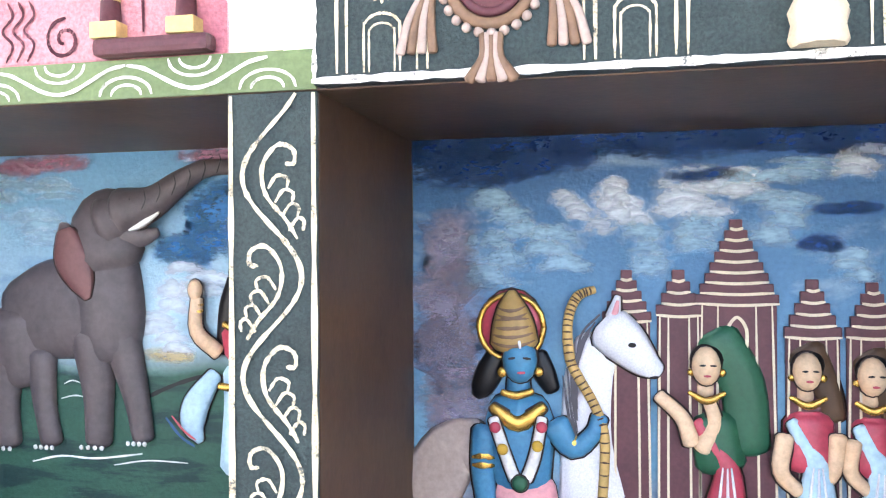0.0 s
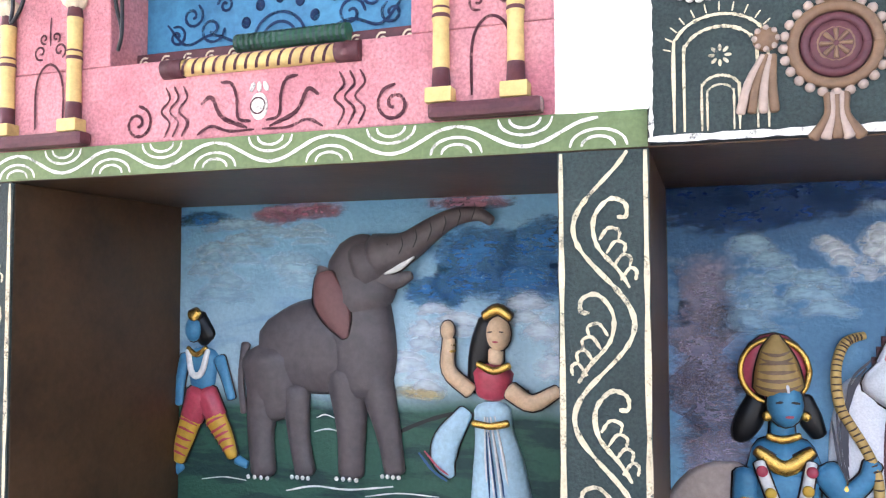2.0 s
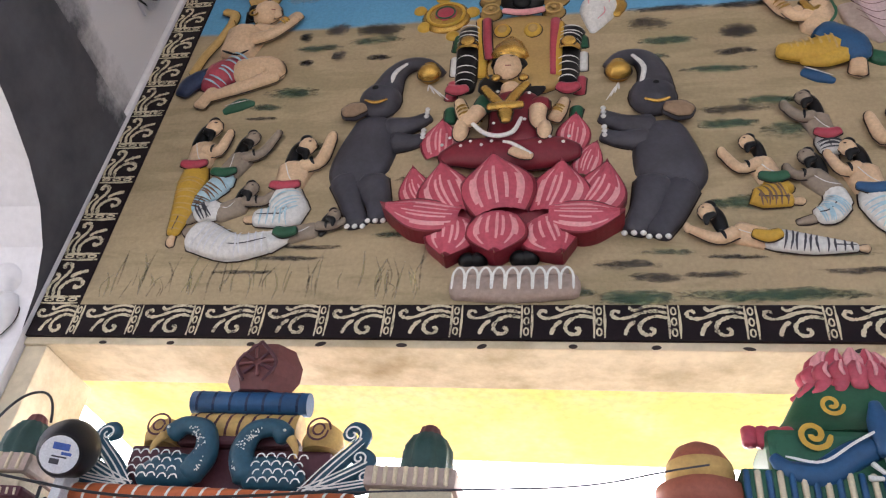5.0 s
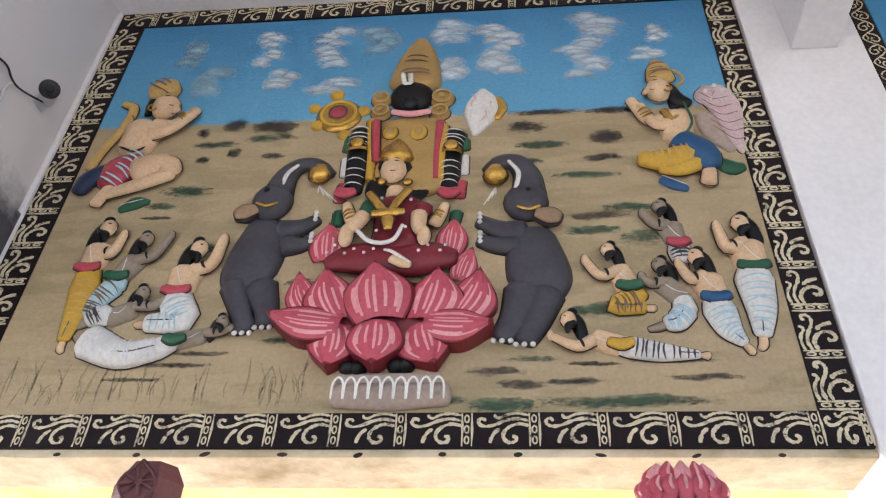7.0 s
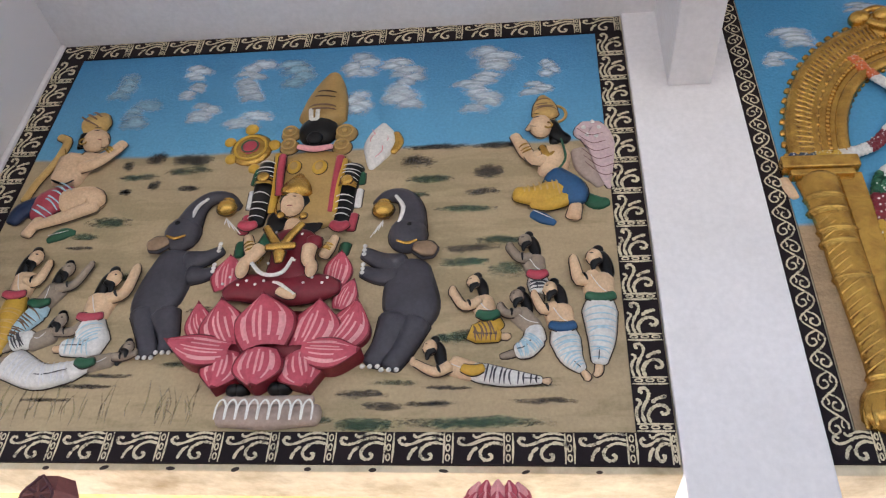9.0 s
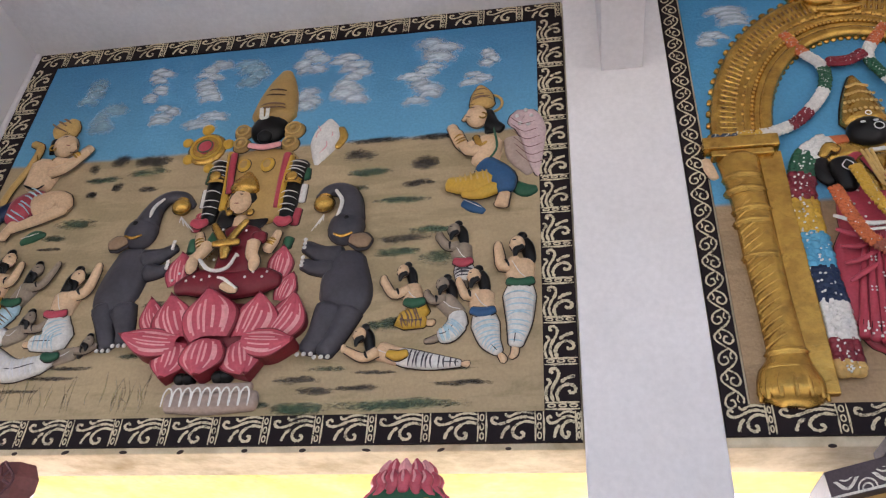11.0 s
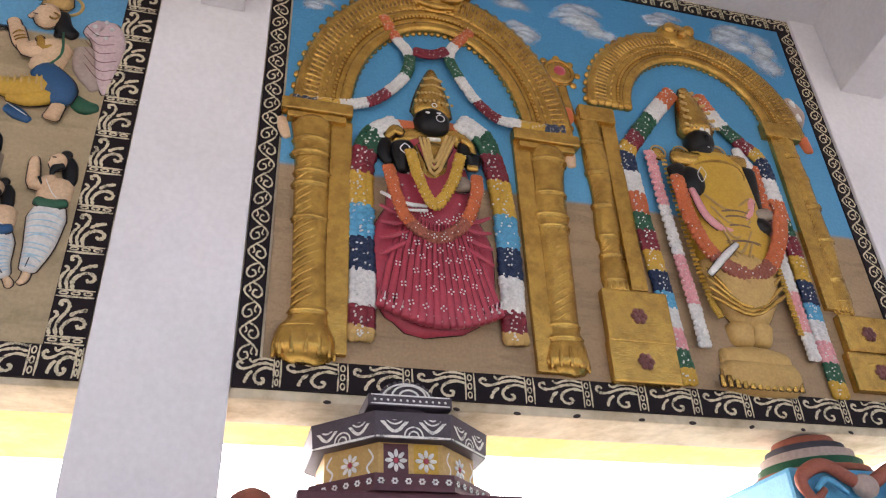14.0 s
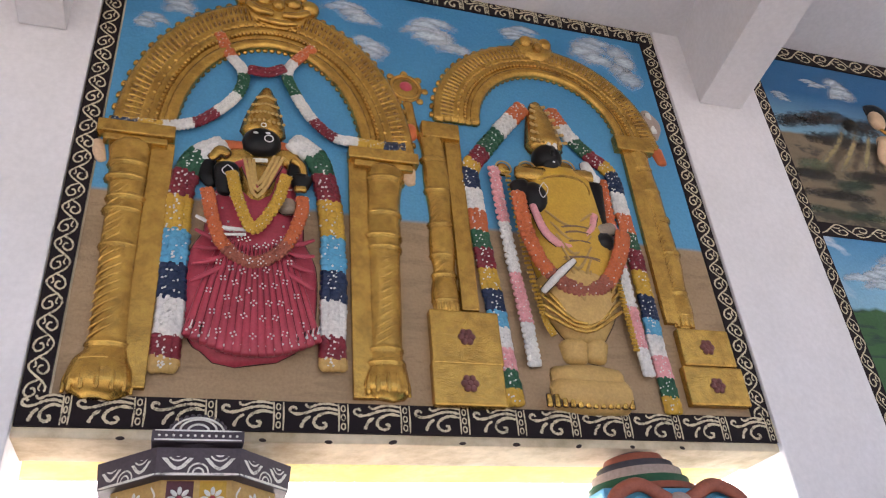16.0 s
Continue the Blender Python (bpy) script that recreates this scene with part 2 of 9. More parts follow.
FIELD1 = scenic("painted_hill_and_sky", (0.42, 0.325, 0.195), (0.13, 0.36, 0.56), (0.06, 0.22, 0.42), 4.56, (0.27, 0.22, 0.12), wobble=0.02, cloud_cut=(0.72, 0.9), smear_amt=0.5)
FIELD2 = scenic("painted_plain_and_sky", (0.36, 0.25, 0.145), (0.1, 0.32, 0.52), (0.06, 0.25, 0.46), 4.0, (0.27, 0.19, 0.11), wobble=0.012, cloud_cut=(0.74, 0.9))
FIELD3 = scenic("painted_mountains", (0.22, 0.17, 0.11), (0.2, 0.38, 0.5), (0.03, 0.13, 0.28), 5.02, (0.03, 0.035, 0.03), wobble=0.09, smear_scale=(2, 1, 3.5), cloud_cut=(0.72, 0.9))
FIELD4 = scenic("painted_green_valley", (0.05, 0.13, 0.05), (0.25, 0.48, 0.62), (0.08, 0.28, 0.5), 3.72, (0.02, 0.04, 0.05), wobble=0.2, cloud_cut=(0.58, 0.72), top=4.2)
NICHE1 = scenic("painted_meadow_and_sky", (0.03, 0.09, 0.06), (0.36, 0.48, 0.51), (0.11, 0.28, 0.43), 1.1, (0.012, 0.03, 0.035), clouds=(0.04, 0.13, 0.3), wobble=0.07, smear_scale=(1.5, 1, 8), cloud_cut=(0.56, 0.75), edge=0.04, top=1.75)
NICHE2 = scenic("painted_evening_sky", (0.3, 0.24, 0.26), (0.17, 0.35, 0.47), (0.025, 0.085, 0.21), 0.8, (0.1, 0.08, 0.1), clouds=(0.42, 0.55, 0.62), wobble=0.1, cloud_cut=(0.58, 0.8), edge=0.08, top=1.75)


def brushwork(name, col, cover=1.0, soft=1.15):
    """Dry brushed paint: dense along the middle of a stroke, broken into streaks towards its edge."""
    m, nodes, links, b = material(name, 0.6)
    b.inputs["Base Color"].default_value = (*col, 1)
    co = nodes.new("ShaderNodeNewGeometry").outputs["Position"]
    at = nodes.new("ShaderNodeAttribute")
    at.attribute_name = "dense"
    n1 = noise_tex(nodes, links, co, 11, 6, 0.65, (1, 1, 1.5), 0.8)
    n2 = noise_tex(nodes, links, co, 70, 4, 0.6, (0.6, 1, 1.6))
    add = nodes.new("ShaderNodeMath")
    add.operation = "ADD"
    links.new(n1.outputs[0], add.inputs[0])
    links.new(n2.outputs[0], add.inputs[1])
    off = nodes.new("ShaderNodeMath")
    off.operation = "MULTIPLY_ADD"
    off.inputs[1].default_value, off.inputs[2].default_value = soft, -soft - 0.12
    links.new(add.outputs[0], off.inputs[0])
    tot = nodes.new("ShaderNodeMath")
    tot.operation = "ADD"
    links.new(at.outputs["Fac"], tot.inputs[0])
    links.new(off.outputs[0], tot.inputs[1])
    r = ramp(nodes, [(0.05, (0, 0, 0)), (1.0, (cover,) * 3)])
    links.new(tot.outputs[0], r.inputs[0])
    clear = nodes.new("ShaderNodeBsdfTransparent")
    ms = nodes.new("ShaderNodeMixShader")
    links.new(r.outputs[0], ms.inputs[0])
    links.new(clear.outputs[0], ms.inputs[1])
    links.new(b.outputs[0], ms.inputs[2])
    links.new(ms.outputs[0], nodes["Material Output"].inputs["Surface"])
    return m


BW_CLOUD = brushwork("white_cloud_brushwork", (0.66, 0.73, 0.77), 0.68, 0.95)
BW_PALE = brushwork("pale_blue_brushwork", (0.33, 0.5, 0.6), 0.75)
BW_NAVY = brushwork("deep_blue_brushwork", (0.012, 0.05, 0.15), 0.92)
BW_BLUE = brushwork("mid_blue_brushwork", (0.04, 0.15, 0.31), 0.85)
BW_MAUVE = brushwork("mauve_brushwork", (0.36, 0.2, 0.26), 0.7)
BW_GREY = brushwork("lilac_grey_brushwork", (0.3, 0.27, 0.34), 0.6)
BW_DARK = brushwork("dark_earth_brushwork", (0.06, 0.055, 0.05), 0.55, 1.9)
BW_GREEN = brushwork("green_brushwork", (0.07, 0.13, 0.08), 0.52, 1.9)
BW_STRAW = brushwork("straw_brushwork", (0.5, 0.42, 0.22), 0.7)


def dark_below(name):
    """Limewash that turns dark and mottled below a ragged line."""
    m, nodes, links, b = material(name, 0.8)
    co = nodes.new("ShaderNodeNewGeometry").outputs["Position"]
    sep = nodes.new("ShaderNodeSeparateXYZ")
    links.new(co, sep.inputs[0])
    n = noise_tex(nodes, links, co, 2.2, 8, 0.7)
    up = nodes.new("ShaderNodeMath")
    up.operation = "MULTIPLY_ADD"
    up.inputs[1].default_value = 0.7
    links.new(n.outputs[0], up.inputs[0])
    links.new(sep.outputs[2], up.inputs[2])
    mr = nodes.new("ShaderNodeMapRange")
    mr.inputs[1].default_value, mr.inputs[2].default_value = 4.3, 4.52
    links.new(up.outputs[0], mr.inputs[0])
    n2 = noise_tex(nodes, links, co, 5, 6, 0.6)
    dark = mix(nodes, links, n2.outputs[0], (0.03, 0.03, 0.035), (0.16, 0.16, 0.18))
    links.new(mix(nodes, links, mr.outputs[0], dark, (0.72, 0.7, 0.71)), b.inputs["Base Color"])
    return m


DARK_BELOW = dark_below("limewash_dark_below")


# ---- geometry helpers ----
def mesh_of(bm, name, mats):
    me = bpy.data.meshes.new(name)
    bm.normal_update()
    bm.to_mesh(me)
    bm.free()
    for m in mats if isinstance(mats, (list, tuple)) else [mats]:
        me.materials.append(m)
    return me


def part(name, bm, mats, parent=None, label=""):
    ob = new(name, mesh_of(bm, name, mats))
    if parent is not None:
        ob.parent = parent
    if label:
        ob["label"] = label
    return ob


def empty(name, at, label="", category="", group="", kind=""):
    ob = new(name)
    ob.location = at
    ob.empty_display_size = 0.05
    return tagged(ob, label, category, group, kind)


def add_box(bm, x0, x1, y0, y1, z0, z1, bev=0.0, mat=0):
    r = bmesh.ops.create_cube(bm, size=1.0, matrix=Matrix.Translation(((x0 + x1) / 2, (y0 + y1) / 2, (z0 + z1) / 2)) @ Matrix.Diagonal((x1 - x0, y1 - y0, z1 - z0, 1)))
    fs = {f for v in r["verts"] for f in v.link_faces}
    for f in fs:
        f.material_index = mat
    if bev:
        es = {e for v in r["verts"] for e in v.link_edges}
        q = bmesh.ops.bevel(bm, geom=list(es), offset=bev, segments=2, affect="EDGES", profile=0.6)
        for f in q["faces"]:
            f.material_index = mat


def box(name, x0, x1, y0, y1, z0, z1, mat, bev=0.004, label="", category="", kind="structure", parent=None):
    bm = bmesh.new()
    add_box(bm, x0, x1, y0, y1, z0, z1, bev)
    ob = part(name, bm, mat, parent)
    return tagged(ob, label, category, "", "" if parent is not None else kind)


def smooth_path(pts, steps=6):
    """Catmull-Rom through a few control tuples of any length."""
    p = [np.array(q, float) for q in pts]
    if len(p) < 3:
        return [tuple(p[0] + (p[-1] - p[0]) * k / steps) for k in range(steps + 1)]
    p = [2 * p[0] - p[1]] + p + [2 * p[-1] - p[-2]]
    out = []
    for i in range(1, len(p) - 2):
        for k in range(steps):
            t = k / steps
            a, b, c, d = p[i - 1:i + 3]
            out.append(tuple(0.5 * (2 * b + (c - a) * t + (2 * a - 5 * b + 4 * c - d) * t * t + (3 * b - a - 3 * c + d) * t ** 3)))
    out.append(tuple(p[-2]))
    return out


def add_tube(bm, pts, y, mat=0, flat=0.7, sides=8, steps=5):
    """A rounded limb along (x, z, radius) stations on the plane y, ends closed and rounded."""
    st = smooth_path(pts, steps)
    full = []
    n = len(st)
    for i, (x, z, r) in enumerate(st):
        a, b = st[max(i - 1, 0)], st[min(i + 1, n - 1)]
        dx, dz = b[0] - a[0], b[1] - a[1]
        l = math.hypot(dx, dz) or 1
        full.append((x, z, max(r, 0.0008), dx / l, dz / l))
    x, z, r, dx, dz = full[0]
    head = [(x - dx * r * 0.42, z - dz * r * 0.42, r * 0.4, dx, dz), (x - dx * r * 0.27, z - dz * r * 0.27, r * 0.8, dx, dz)]
    x, z, r, dx, dz = full[-1]
    tail = [(x + dx * r * 0.27, z + dz * r * 0.27, r * 0.8, dx, dz), (x + dx * r * 0.42, z + dz * r * 0.42, r * 0.4, dx, dz)]
    rings = []
    for x, z, r, dx, dz in head + full + tail:
        ring = []
        for k in range(sides):
            a = 2 * math.pi * k / sides
            u, v = math.cos(a) * r, math.sin(a) * r * flat
            ring.append(bm.verts.new((x - dz * u, y - v, z + dx * u)))
        rings.append(ring)
    for a, b in zip(rings, rings[1:]):
        for k in range(sides):
            f = bm.faces.new((a[k], a[(k + 1) % sides], b[(k + 1) % sides], b[k]))
            f.material_index, f.smooth = mat, True
    for ring in (rings[0], rings[-1]):
        f = bm.faces.new(ring)
        f.material_index = mat


def add_ell(bm, x, z, rx, rz, y, ry, mat=0, rot=0.0, seg=16):
    c, s = math.cos(radians(rot)), math.sin(radians(rot))
    rows = max(5, seg * 5 // 8)
    rings = []
    for j in range(1, rows):
        p = math.pi * j / rows
        ring = []
        for k in range(seg):
            a = 2 * math.pi * k / seg
            u, v, w = rx * math.sin(p) * math.cos(a), ry * math.sin(p) * math.sin(a), rz * math.cos(p)
            ring.append(bm.verts.new((x + u * c - w * s, y + v, z + u * s + w * c)))
        rings.append(ring)
    ends = [bm.verts.new((x - rz * s, y, z + rz * c)), bm.verts.new((x + rz * s, y, z - rz * c))]
    for k in range(seg):
        q = (k + 1) % seg
        fs = [(ends[0], rings[0][k], rings[0][q]), (ends[1], rings[-1][q], rings[-1][k])]
        fs += [(d[k], e[k], e[q], d[q]) for d, e in zip(rings, rings[1:])]
        for f in fs:
            f = bm.faces.new(f)
            f.material_index, f.smooth = mat, True


LAYER = [0]


def add_stroke(bm, pts, w, y, mat=0):
    """One brush stroke along (x, z) points, w wide at its middle; its density falls off to the rim."""
    den = bm.verts.layers.float.get("dense") or bm.verts.layers.float.new("dense")
    st = smooth_path(pts, 5)
    n = len(st)
    LAYER[0] = (LAYER[0] + 1) % 9
    y -= LAYER[0] * 0.0002
    rows = []
    for i, (x, z) in enumerate(st):
        a, b = st[max(i - 1, 0)], st[min(i + 1, n - 1)]
        dx, dz = b[0] - a[0], b[1] - a[1]
        l = math.hypot(dx, dz) or 1
        t = i / (n - 1)
        end = math.sin(math.pi * (0.04 + 0.92 * t)) ** 0.6
        row = []
        for u in (-1, -0.6, -0.2, 0.2, 0.6, 1):
            v = bm.verts.new((x - dz / l * u * w / 2 * (0.5 + 0.5 * end), y, z + dx / l * u * w / 2 * (0.5 + 0.5 * end)))
            v[den] = (1 - u * u) * end
            row.append(v)
        rows.append(row)
    for p, q in zip(rows, rows[1:]):
        for k in range(5):
            bm.faces.new((p[k], p[k + 1], q[k + 1], q[k])).material_index = mat


def cloud(bm, x, z, rx, rz, y, mat=0, puffs=4):
    """A brushed cloud: a few arched strokes over a flatter one."""
    for k in range(puffs):
        cx = x + rx * random.uniform(-0.5, 0.5)
        cz = z + rz * (0.9 - 1.7 * k / max(1, puffs - 1))
        h = rx * random.uniform(0.55, 1.0)
        add_stroke(bm, [(cx - h, cz - rz * 0.25), (cx - h * 0.4, cz + rz * 0.3), (cx + h * 0.3, cz + rz * 0.25), (cx + h, cz - rz * random.uniform(0.0, 0.5))], rz * random.uniform(1.2, 2.0), y, mat)


def smear(bm, x, z, rx, rz, y, mat=0, n=2):
    """A long dry smear with a ragged outline."""
    for k in range(n):
        o = random.uniform(-0.3, 0.3)
        add_stroke(bm, [(x - rx * random.uniform(0.8, 1.1), z + rz * o), (x - rx * 0.3, z + rz * random.uniform(-0.5, 0.6)), (x + rx * 0.35, z + rz * random.uniform(-0.4, 0.7)), (x + rx * random.uniform(0.8, 1.1), z - rz * o)], rz * random.uniform(2.4, 3.8), y, mat)


def add_ribbon(bm, pts, w, y, mat=0, thick=0.002, steps=6, jitter=0.0):
    """A flat painted stroke along (x, z) points, standing a paint layer proud of the plane y."""
    st = smooth_path([(p[0], p[1]) for p in pts], steps)
    n = len(st)
    LAYER[0] = (LAYER[0] + 1) % 9
    y -= LAYER[0] * 0.00025
    left, right = [], []
    for i, (x, z) in enumerate(st):
        a, b = st[max(i - 1, 0)], st[min(i + 1, n - 1)]
        dx, dz = b[0] - a[0], b[1] - a[1]
        l = math.hypot(dx, dz) or 1
        h = w / 2 * (1 + jitter * random.uniform(-1, 1)) * (0.6 + 0.4 * min(1, i / 2, (n - 1 - i) / 2))
        left.append(bm.verts.new((x - dz / l * h, y - thick, z + dx / l * h)))
        right.append(bm.verts.new((x + dz / l * h, y - thick, z - dx / l * h)))
    for i in range(n - 1):
        f = bm.faces.new((left[i], left[i + 1], right[i + 1], right[i]))
        f.material_index = mat


def spiral(x, z, r, a0, turns, n=9, hand=1, shrink=0.15):
    """(x, z) points that wind into a curl about (x, z)."""
    return [(x + r * (1 - (1 - shrink) * k / n) * math.cos(a0 + hand * turns * 2 * math.pi * k / n),
             z + r * (1 - (1 - shrink) * k / n) * math.sin(a0 + hand * turns * 2 * math.pi * k / n)) for k in range(n + 1)]


def add_lathe(bm, x, y, profile, mat=0, sides=20, ribs=0, depth=0.0, squash=1.0):
    """A turned body from (radius, z) pairs, with optional ribs; a third value in a pair is its material."""
    rings = []
    for p in profile:
        ring = []
        for k in range(sides):
            a = 2 * math.pi * k / sides
            r = p[0] * (1 + (depth * math.cos(ribs * a) if ribs else 0))
            ring.append(bm.verts.new((x + r * math.cos(a), y + r * math.sin(a) * squash, p[1])))
        rings.append(ring)
    for (a, b), p in zip(zip(rings, rings[1:]), profile):
        for k in range(sides):
            f = bm.faces.new((a[k], a[(k + 1) % sides], b[(k + 1) % sides], b[k]))
            f.material_index, f.smooth = (p[2] if len(p) > 2 else mat), True
    for ring in (rings[0], rings[-1]):
        f = bm.faces.new(ring)
        f.material_index = mat


# ---- the large structure ----
WALL_Y, PARAPET_Y, BACK_Y = 1.72, 1.427, 2.13
box("floor", -7, 10, -4.6, 2.9, -0.2, 0.0, FLOOR, label="worn pale stone floor of the hall", category="floor")
box("ground", -60, 60, -60, 60, -0.4, -0.22, SAND, 0, label="pale sunlit paving outside the hall", category="ground")


def bay(name, x0, x1, top, field, label, deep):
    """The wall above the openings, with its painted field on the face."""
    box("wall_" + name, x0 - 0.02, x1 + 0.02, WALL_Y, WALL_Y + 0.27, 2.885, top + 0.5, CREAM, 0.006, label="plastered wall over a wide opening", category="wall")
    box("painted_field_" + name, x0 + 0.1, x1 - 0.1, WALL_Y - 0.008, WALL_Y, 3.0, top - 0.1, field, 0, label=label, category="painted wall")
    box("ceiling_" + name, x0 - 0.2, x1 + 0.2, -4.2, WALL_Y + 0.3, top + 0.004, top + 0.2, WHITE, 0, label="white limewashed ceiling slab", category="ceiling")
    box("yellow_soffit_" + name, x0 - 0.1, x1 + 0.1, WALL_Y + 0.272, deep, 2.93, 3.1, YELLOW, 0, label="yellow washed soffit with stained plaster", category="ceiling")


bay("west", -2.33, 0.925, 5.5, FIELD1, "painted brown hillside under a blue sky", 2.72)
bay("east", 1.46, 4.74, 5.71, FIELD2, "painted tan plain under a blue sky", 2.4)
box("jamb_west", -2.336, -2.25, 1.73, 2.05, 1.82, 2.884, CREAM, 0.006, label="stained plaster jamb of the opening", category="jamb")
box("column_west", -2.9, -2.337, 1.69, 2.05, 0, 5.9, WHITE, 0.012, label="white limewashed square column", category="column")
box("column_middle", 0.935, 1.45, 1.69, 2.05, 1.82, 5.9, WHITE, 0.01, label="white limewashed square column with hairline cracks", category="column")
box("column_east", 4.75, 5.43, 1.69, 2.05, 1.82, 5.9, WHITE, 0.01, label="white limewashed square column", category="column")
box("beam_middle", 1.115, 1.325, -4.2, 1.688, 4.895, 5.95, WHITE, 0.006, label="white beam between two ceiling slabs", category="beam")
beam = box("beam_east", 4.945, 5.25, -4.2, 1.688, 5.12, 5.95, WHITE, 0.006, label="white beam set askew between two ceiling slabs", category="beam")
for v in beam.data.vertices:
    v.co.x += (v.co.y - 1.688) * 0.15
# the wall further east, painted in two tiers
box("wall_far_east", 5.435, 9.5, WALL_Y, 1.95, 0, 6.2, WHITE, 0, label="wall painted in two tiers", category="wall")
box("painted_field_upper", 5.5, 9.4, WALL_Y - 0.008, WALL_Y, 4.3, 5.75, FIELD3, 0, label="painted dark mountains under a blue sky", category="painted wall")
box("painted_field_lower", 5.5, 9.4, WALL_Y - 0.008, WALL_Y, 2.9, 4.2, FIELD4, 0, label="painted green valley under a blue sky", category="painted wall")
box("ceiling_far_east", 5.2, 10, -4.2, 2.0, 5.85, 6.0, WHITE, 0, label="white limewashed ceiling slab", category="ceiling")
# west: a beam towards the hall with a dark-sided haunch under it
box("beam_west", -2.9, -2.36, -4.2, 1.688, 4.0, 5.9, DARK_BELOW, 0.006, label="white limewashed beam that darkens towards its lower edge", category="beam")
box("ceiling_far_west", -7, -2.85, -4.2, 2.0, 5.6, 5.8, WHITE, 0, label="white limewashed ceiling slab", category="ceiling")
box("wall_far_west", -7.2, -7, -4.2, 2.2, -0.2, 5.8, WHITE, 0, label="white side wall of the hall", category="wall")
box("wall_far_side", 10, 10.2, -4.2, 2.2, -0.2, 6.2, WHITE, 0, label="white side wall of the hall", category="wall")
for i, x in enumerate((-7, -3.2, 0.9, 5.0, 9.4)):
    box("column_front_%d" % (i + 1), x, x + 0.45, -4.4, -3.95, 0, 6.0, WHITE, 0.01, label="white square column at the open side of the hall", category="column")

# glowing sheet added for the overexposed sky; it also brightens the yellow soffit
glow, gnodes, glinks, gb = material("glowing_sky_sheet")
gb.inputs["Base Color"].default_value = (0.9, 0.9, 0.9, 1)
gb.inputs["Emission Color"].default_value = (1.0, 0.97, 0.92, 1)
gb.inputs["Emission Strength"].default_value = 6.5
box("backdrop", -30, 34, 16, 16.1, -0.2, 26, glow, 0, label="glowing pale sheet standing in for the overexposed sky behind the hall", category="backdrop")

# the parapet with painted niches
box("parapet_slab", -5.5, 7, PARAPET_Y, 2.3, 1.735, 1.815, BROWN, 0.003, label="brown slab over the niches", category="shelf")
box("niche_back", -5.5, 7, BACK_Y + 0.004, 2.3, 0, 1.733, BROWN, 0, label="back wall of the niches", category="wall")
box("niche_sill", -5.5, 7, PARAPET_Y, BACK_Y, 0, 0.45, BROWN, 0.004, label="brown masonry base under the niches", category="base")
for i, (x0, x1) in enumerate(((-2.31, -2.125), (-0.685, -0.5), (0.94, 1.45), (2.95, 3.13), (4.75, 5.43))):
    box("niche_pier_%d" % (i + 1), x0, x1, PARAPET_Y, BACK_Y, 0.452, 1.733, BROWN, 0.003, label="brown sided pier between two niches", category="pier")
    box("pier_face", x0 + 0.001, x1 - 0.001, PARAPET_Y - 0.006, PARAPET_Y, 0.452, 1.733, SLATE, 0, parent=bpy.data.objects["niche_pier_%d" % (i + 1)])
box("niche_painting_west", -2.124, -0.687, BACK_Y - 0.004, BACK_Y + 0.003, 0.452, 1.732, NICHE1, 0, label="painted dark green meadow under a stormy sky", category="painted wall")
box("niche_painting_east", -0.498, 0.938, BACK_Y - 0.004, BACK_Y + 0.003, 0.452, 1.732, NICHE2, 0, label="painted dark blue evening sky", category="painted wall")


# flat dark discs along the foot of the lintels, colouring in shaded bolt holes
for wall, x0, n in (("wall_west", -2.05, 11), ("wall_east", 1.8, 10)):
    for k in range(n):
        bm = bmesh.new()
        x, z = x0 + 0.268 * k + random.uniform(-0.02, 0.02), 2.892 + random.uniform(-0.003, 0.004)
        add_ell(bm, x, z, random.uniform(0.012, 0.02), random.uniform(0.006, 0.009), WALL_Y, 0.003, 0, random.uniform(-20, 20), 10)
        part("bolt_hole", bm, OUTLINE, bpy.data.objects[wall])


# ---- painted borders ----
def motif(length, height):
    """One border cell: two bars with beads between them, and four branching curls that spring from the bars."""
    bm = bmesh.new()
    at = lambda *uv: [(length * u, height * v) for u, v in uv]
    w = height * 0.075
    for u in (0.84, 0.985):
        add_ribbon(bm, at((u, 0.03), (u + 0.006, 0.5), (u, 0.97)), w * 0.8, 0, 0, 0.002, 3, 0.3)
    for v in (0.2, 0.5, 0.8):
        c = (length * 0.912, height * v)
        add_ribbon(bm, [(c[0] + length * 0.033 * math.cos(k * 0.7854), c[1] + height * 0.1 * math.sin(k * 0.7854)) for k in range(9)], w * 0.6, 0, 0, 0.002, 3, 0.2)
    add_ribbon(bm, at((0.83, 0.9), (0.68, 0.95), (0.52, 0.92), (0.4, 0.82), (0.34, 0.86), (0.33, 0.93)), w, 0, 0, 0.002, 6, 0.35)
    add_ribbon(bm, at((0.83, 0.74), (0.66, 0.8), (0.48, 0.74), (0.32, 0.62), (0.18, 0.58), (0.09, 0.66), (0.1, 0.78), (0.16, 0.8), (0.19, 0.73)), w * 1.15, 0, 0, 0.002, 6, 0.35)
    add_ribbon(bm, at((0.83, 0.6), (0.68, 0.65), (0.54, 0.56), (0.46, 0.4), (0.46, 0.24), (0.53, 0.13), (0.62, 0.15), (0.64, 0.27), (0.58, 0.31)), w * 1.25, 0, 0, 0.002, 6, 0.35)
    add_ribbon(bm, at((0.4, 0.52), (0.32, 0.4), (0.27, 0.22), (0.26, 0.12)), w * 1.3, 0, 0, 0.002, 6, 0.35)
    return mesh_of(bm, "scroll_motif", DRY_IVORY)


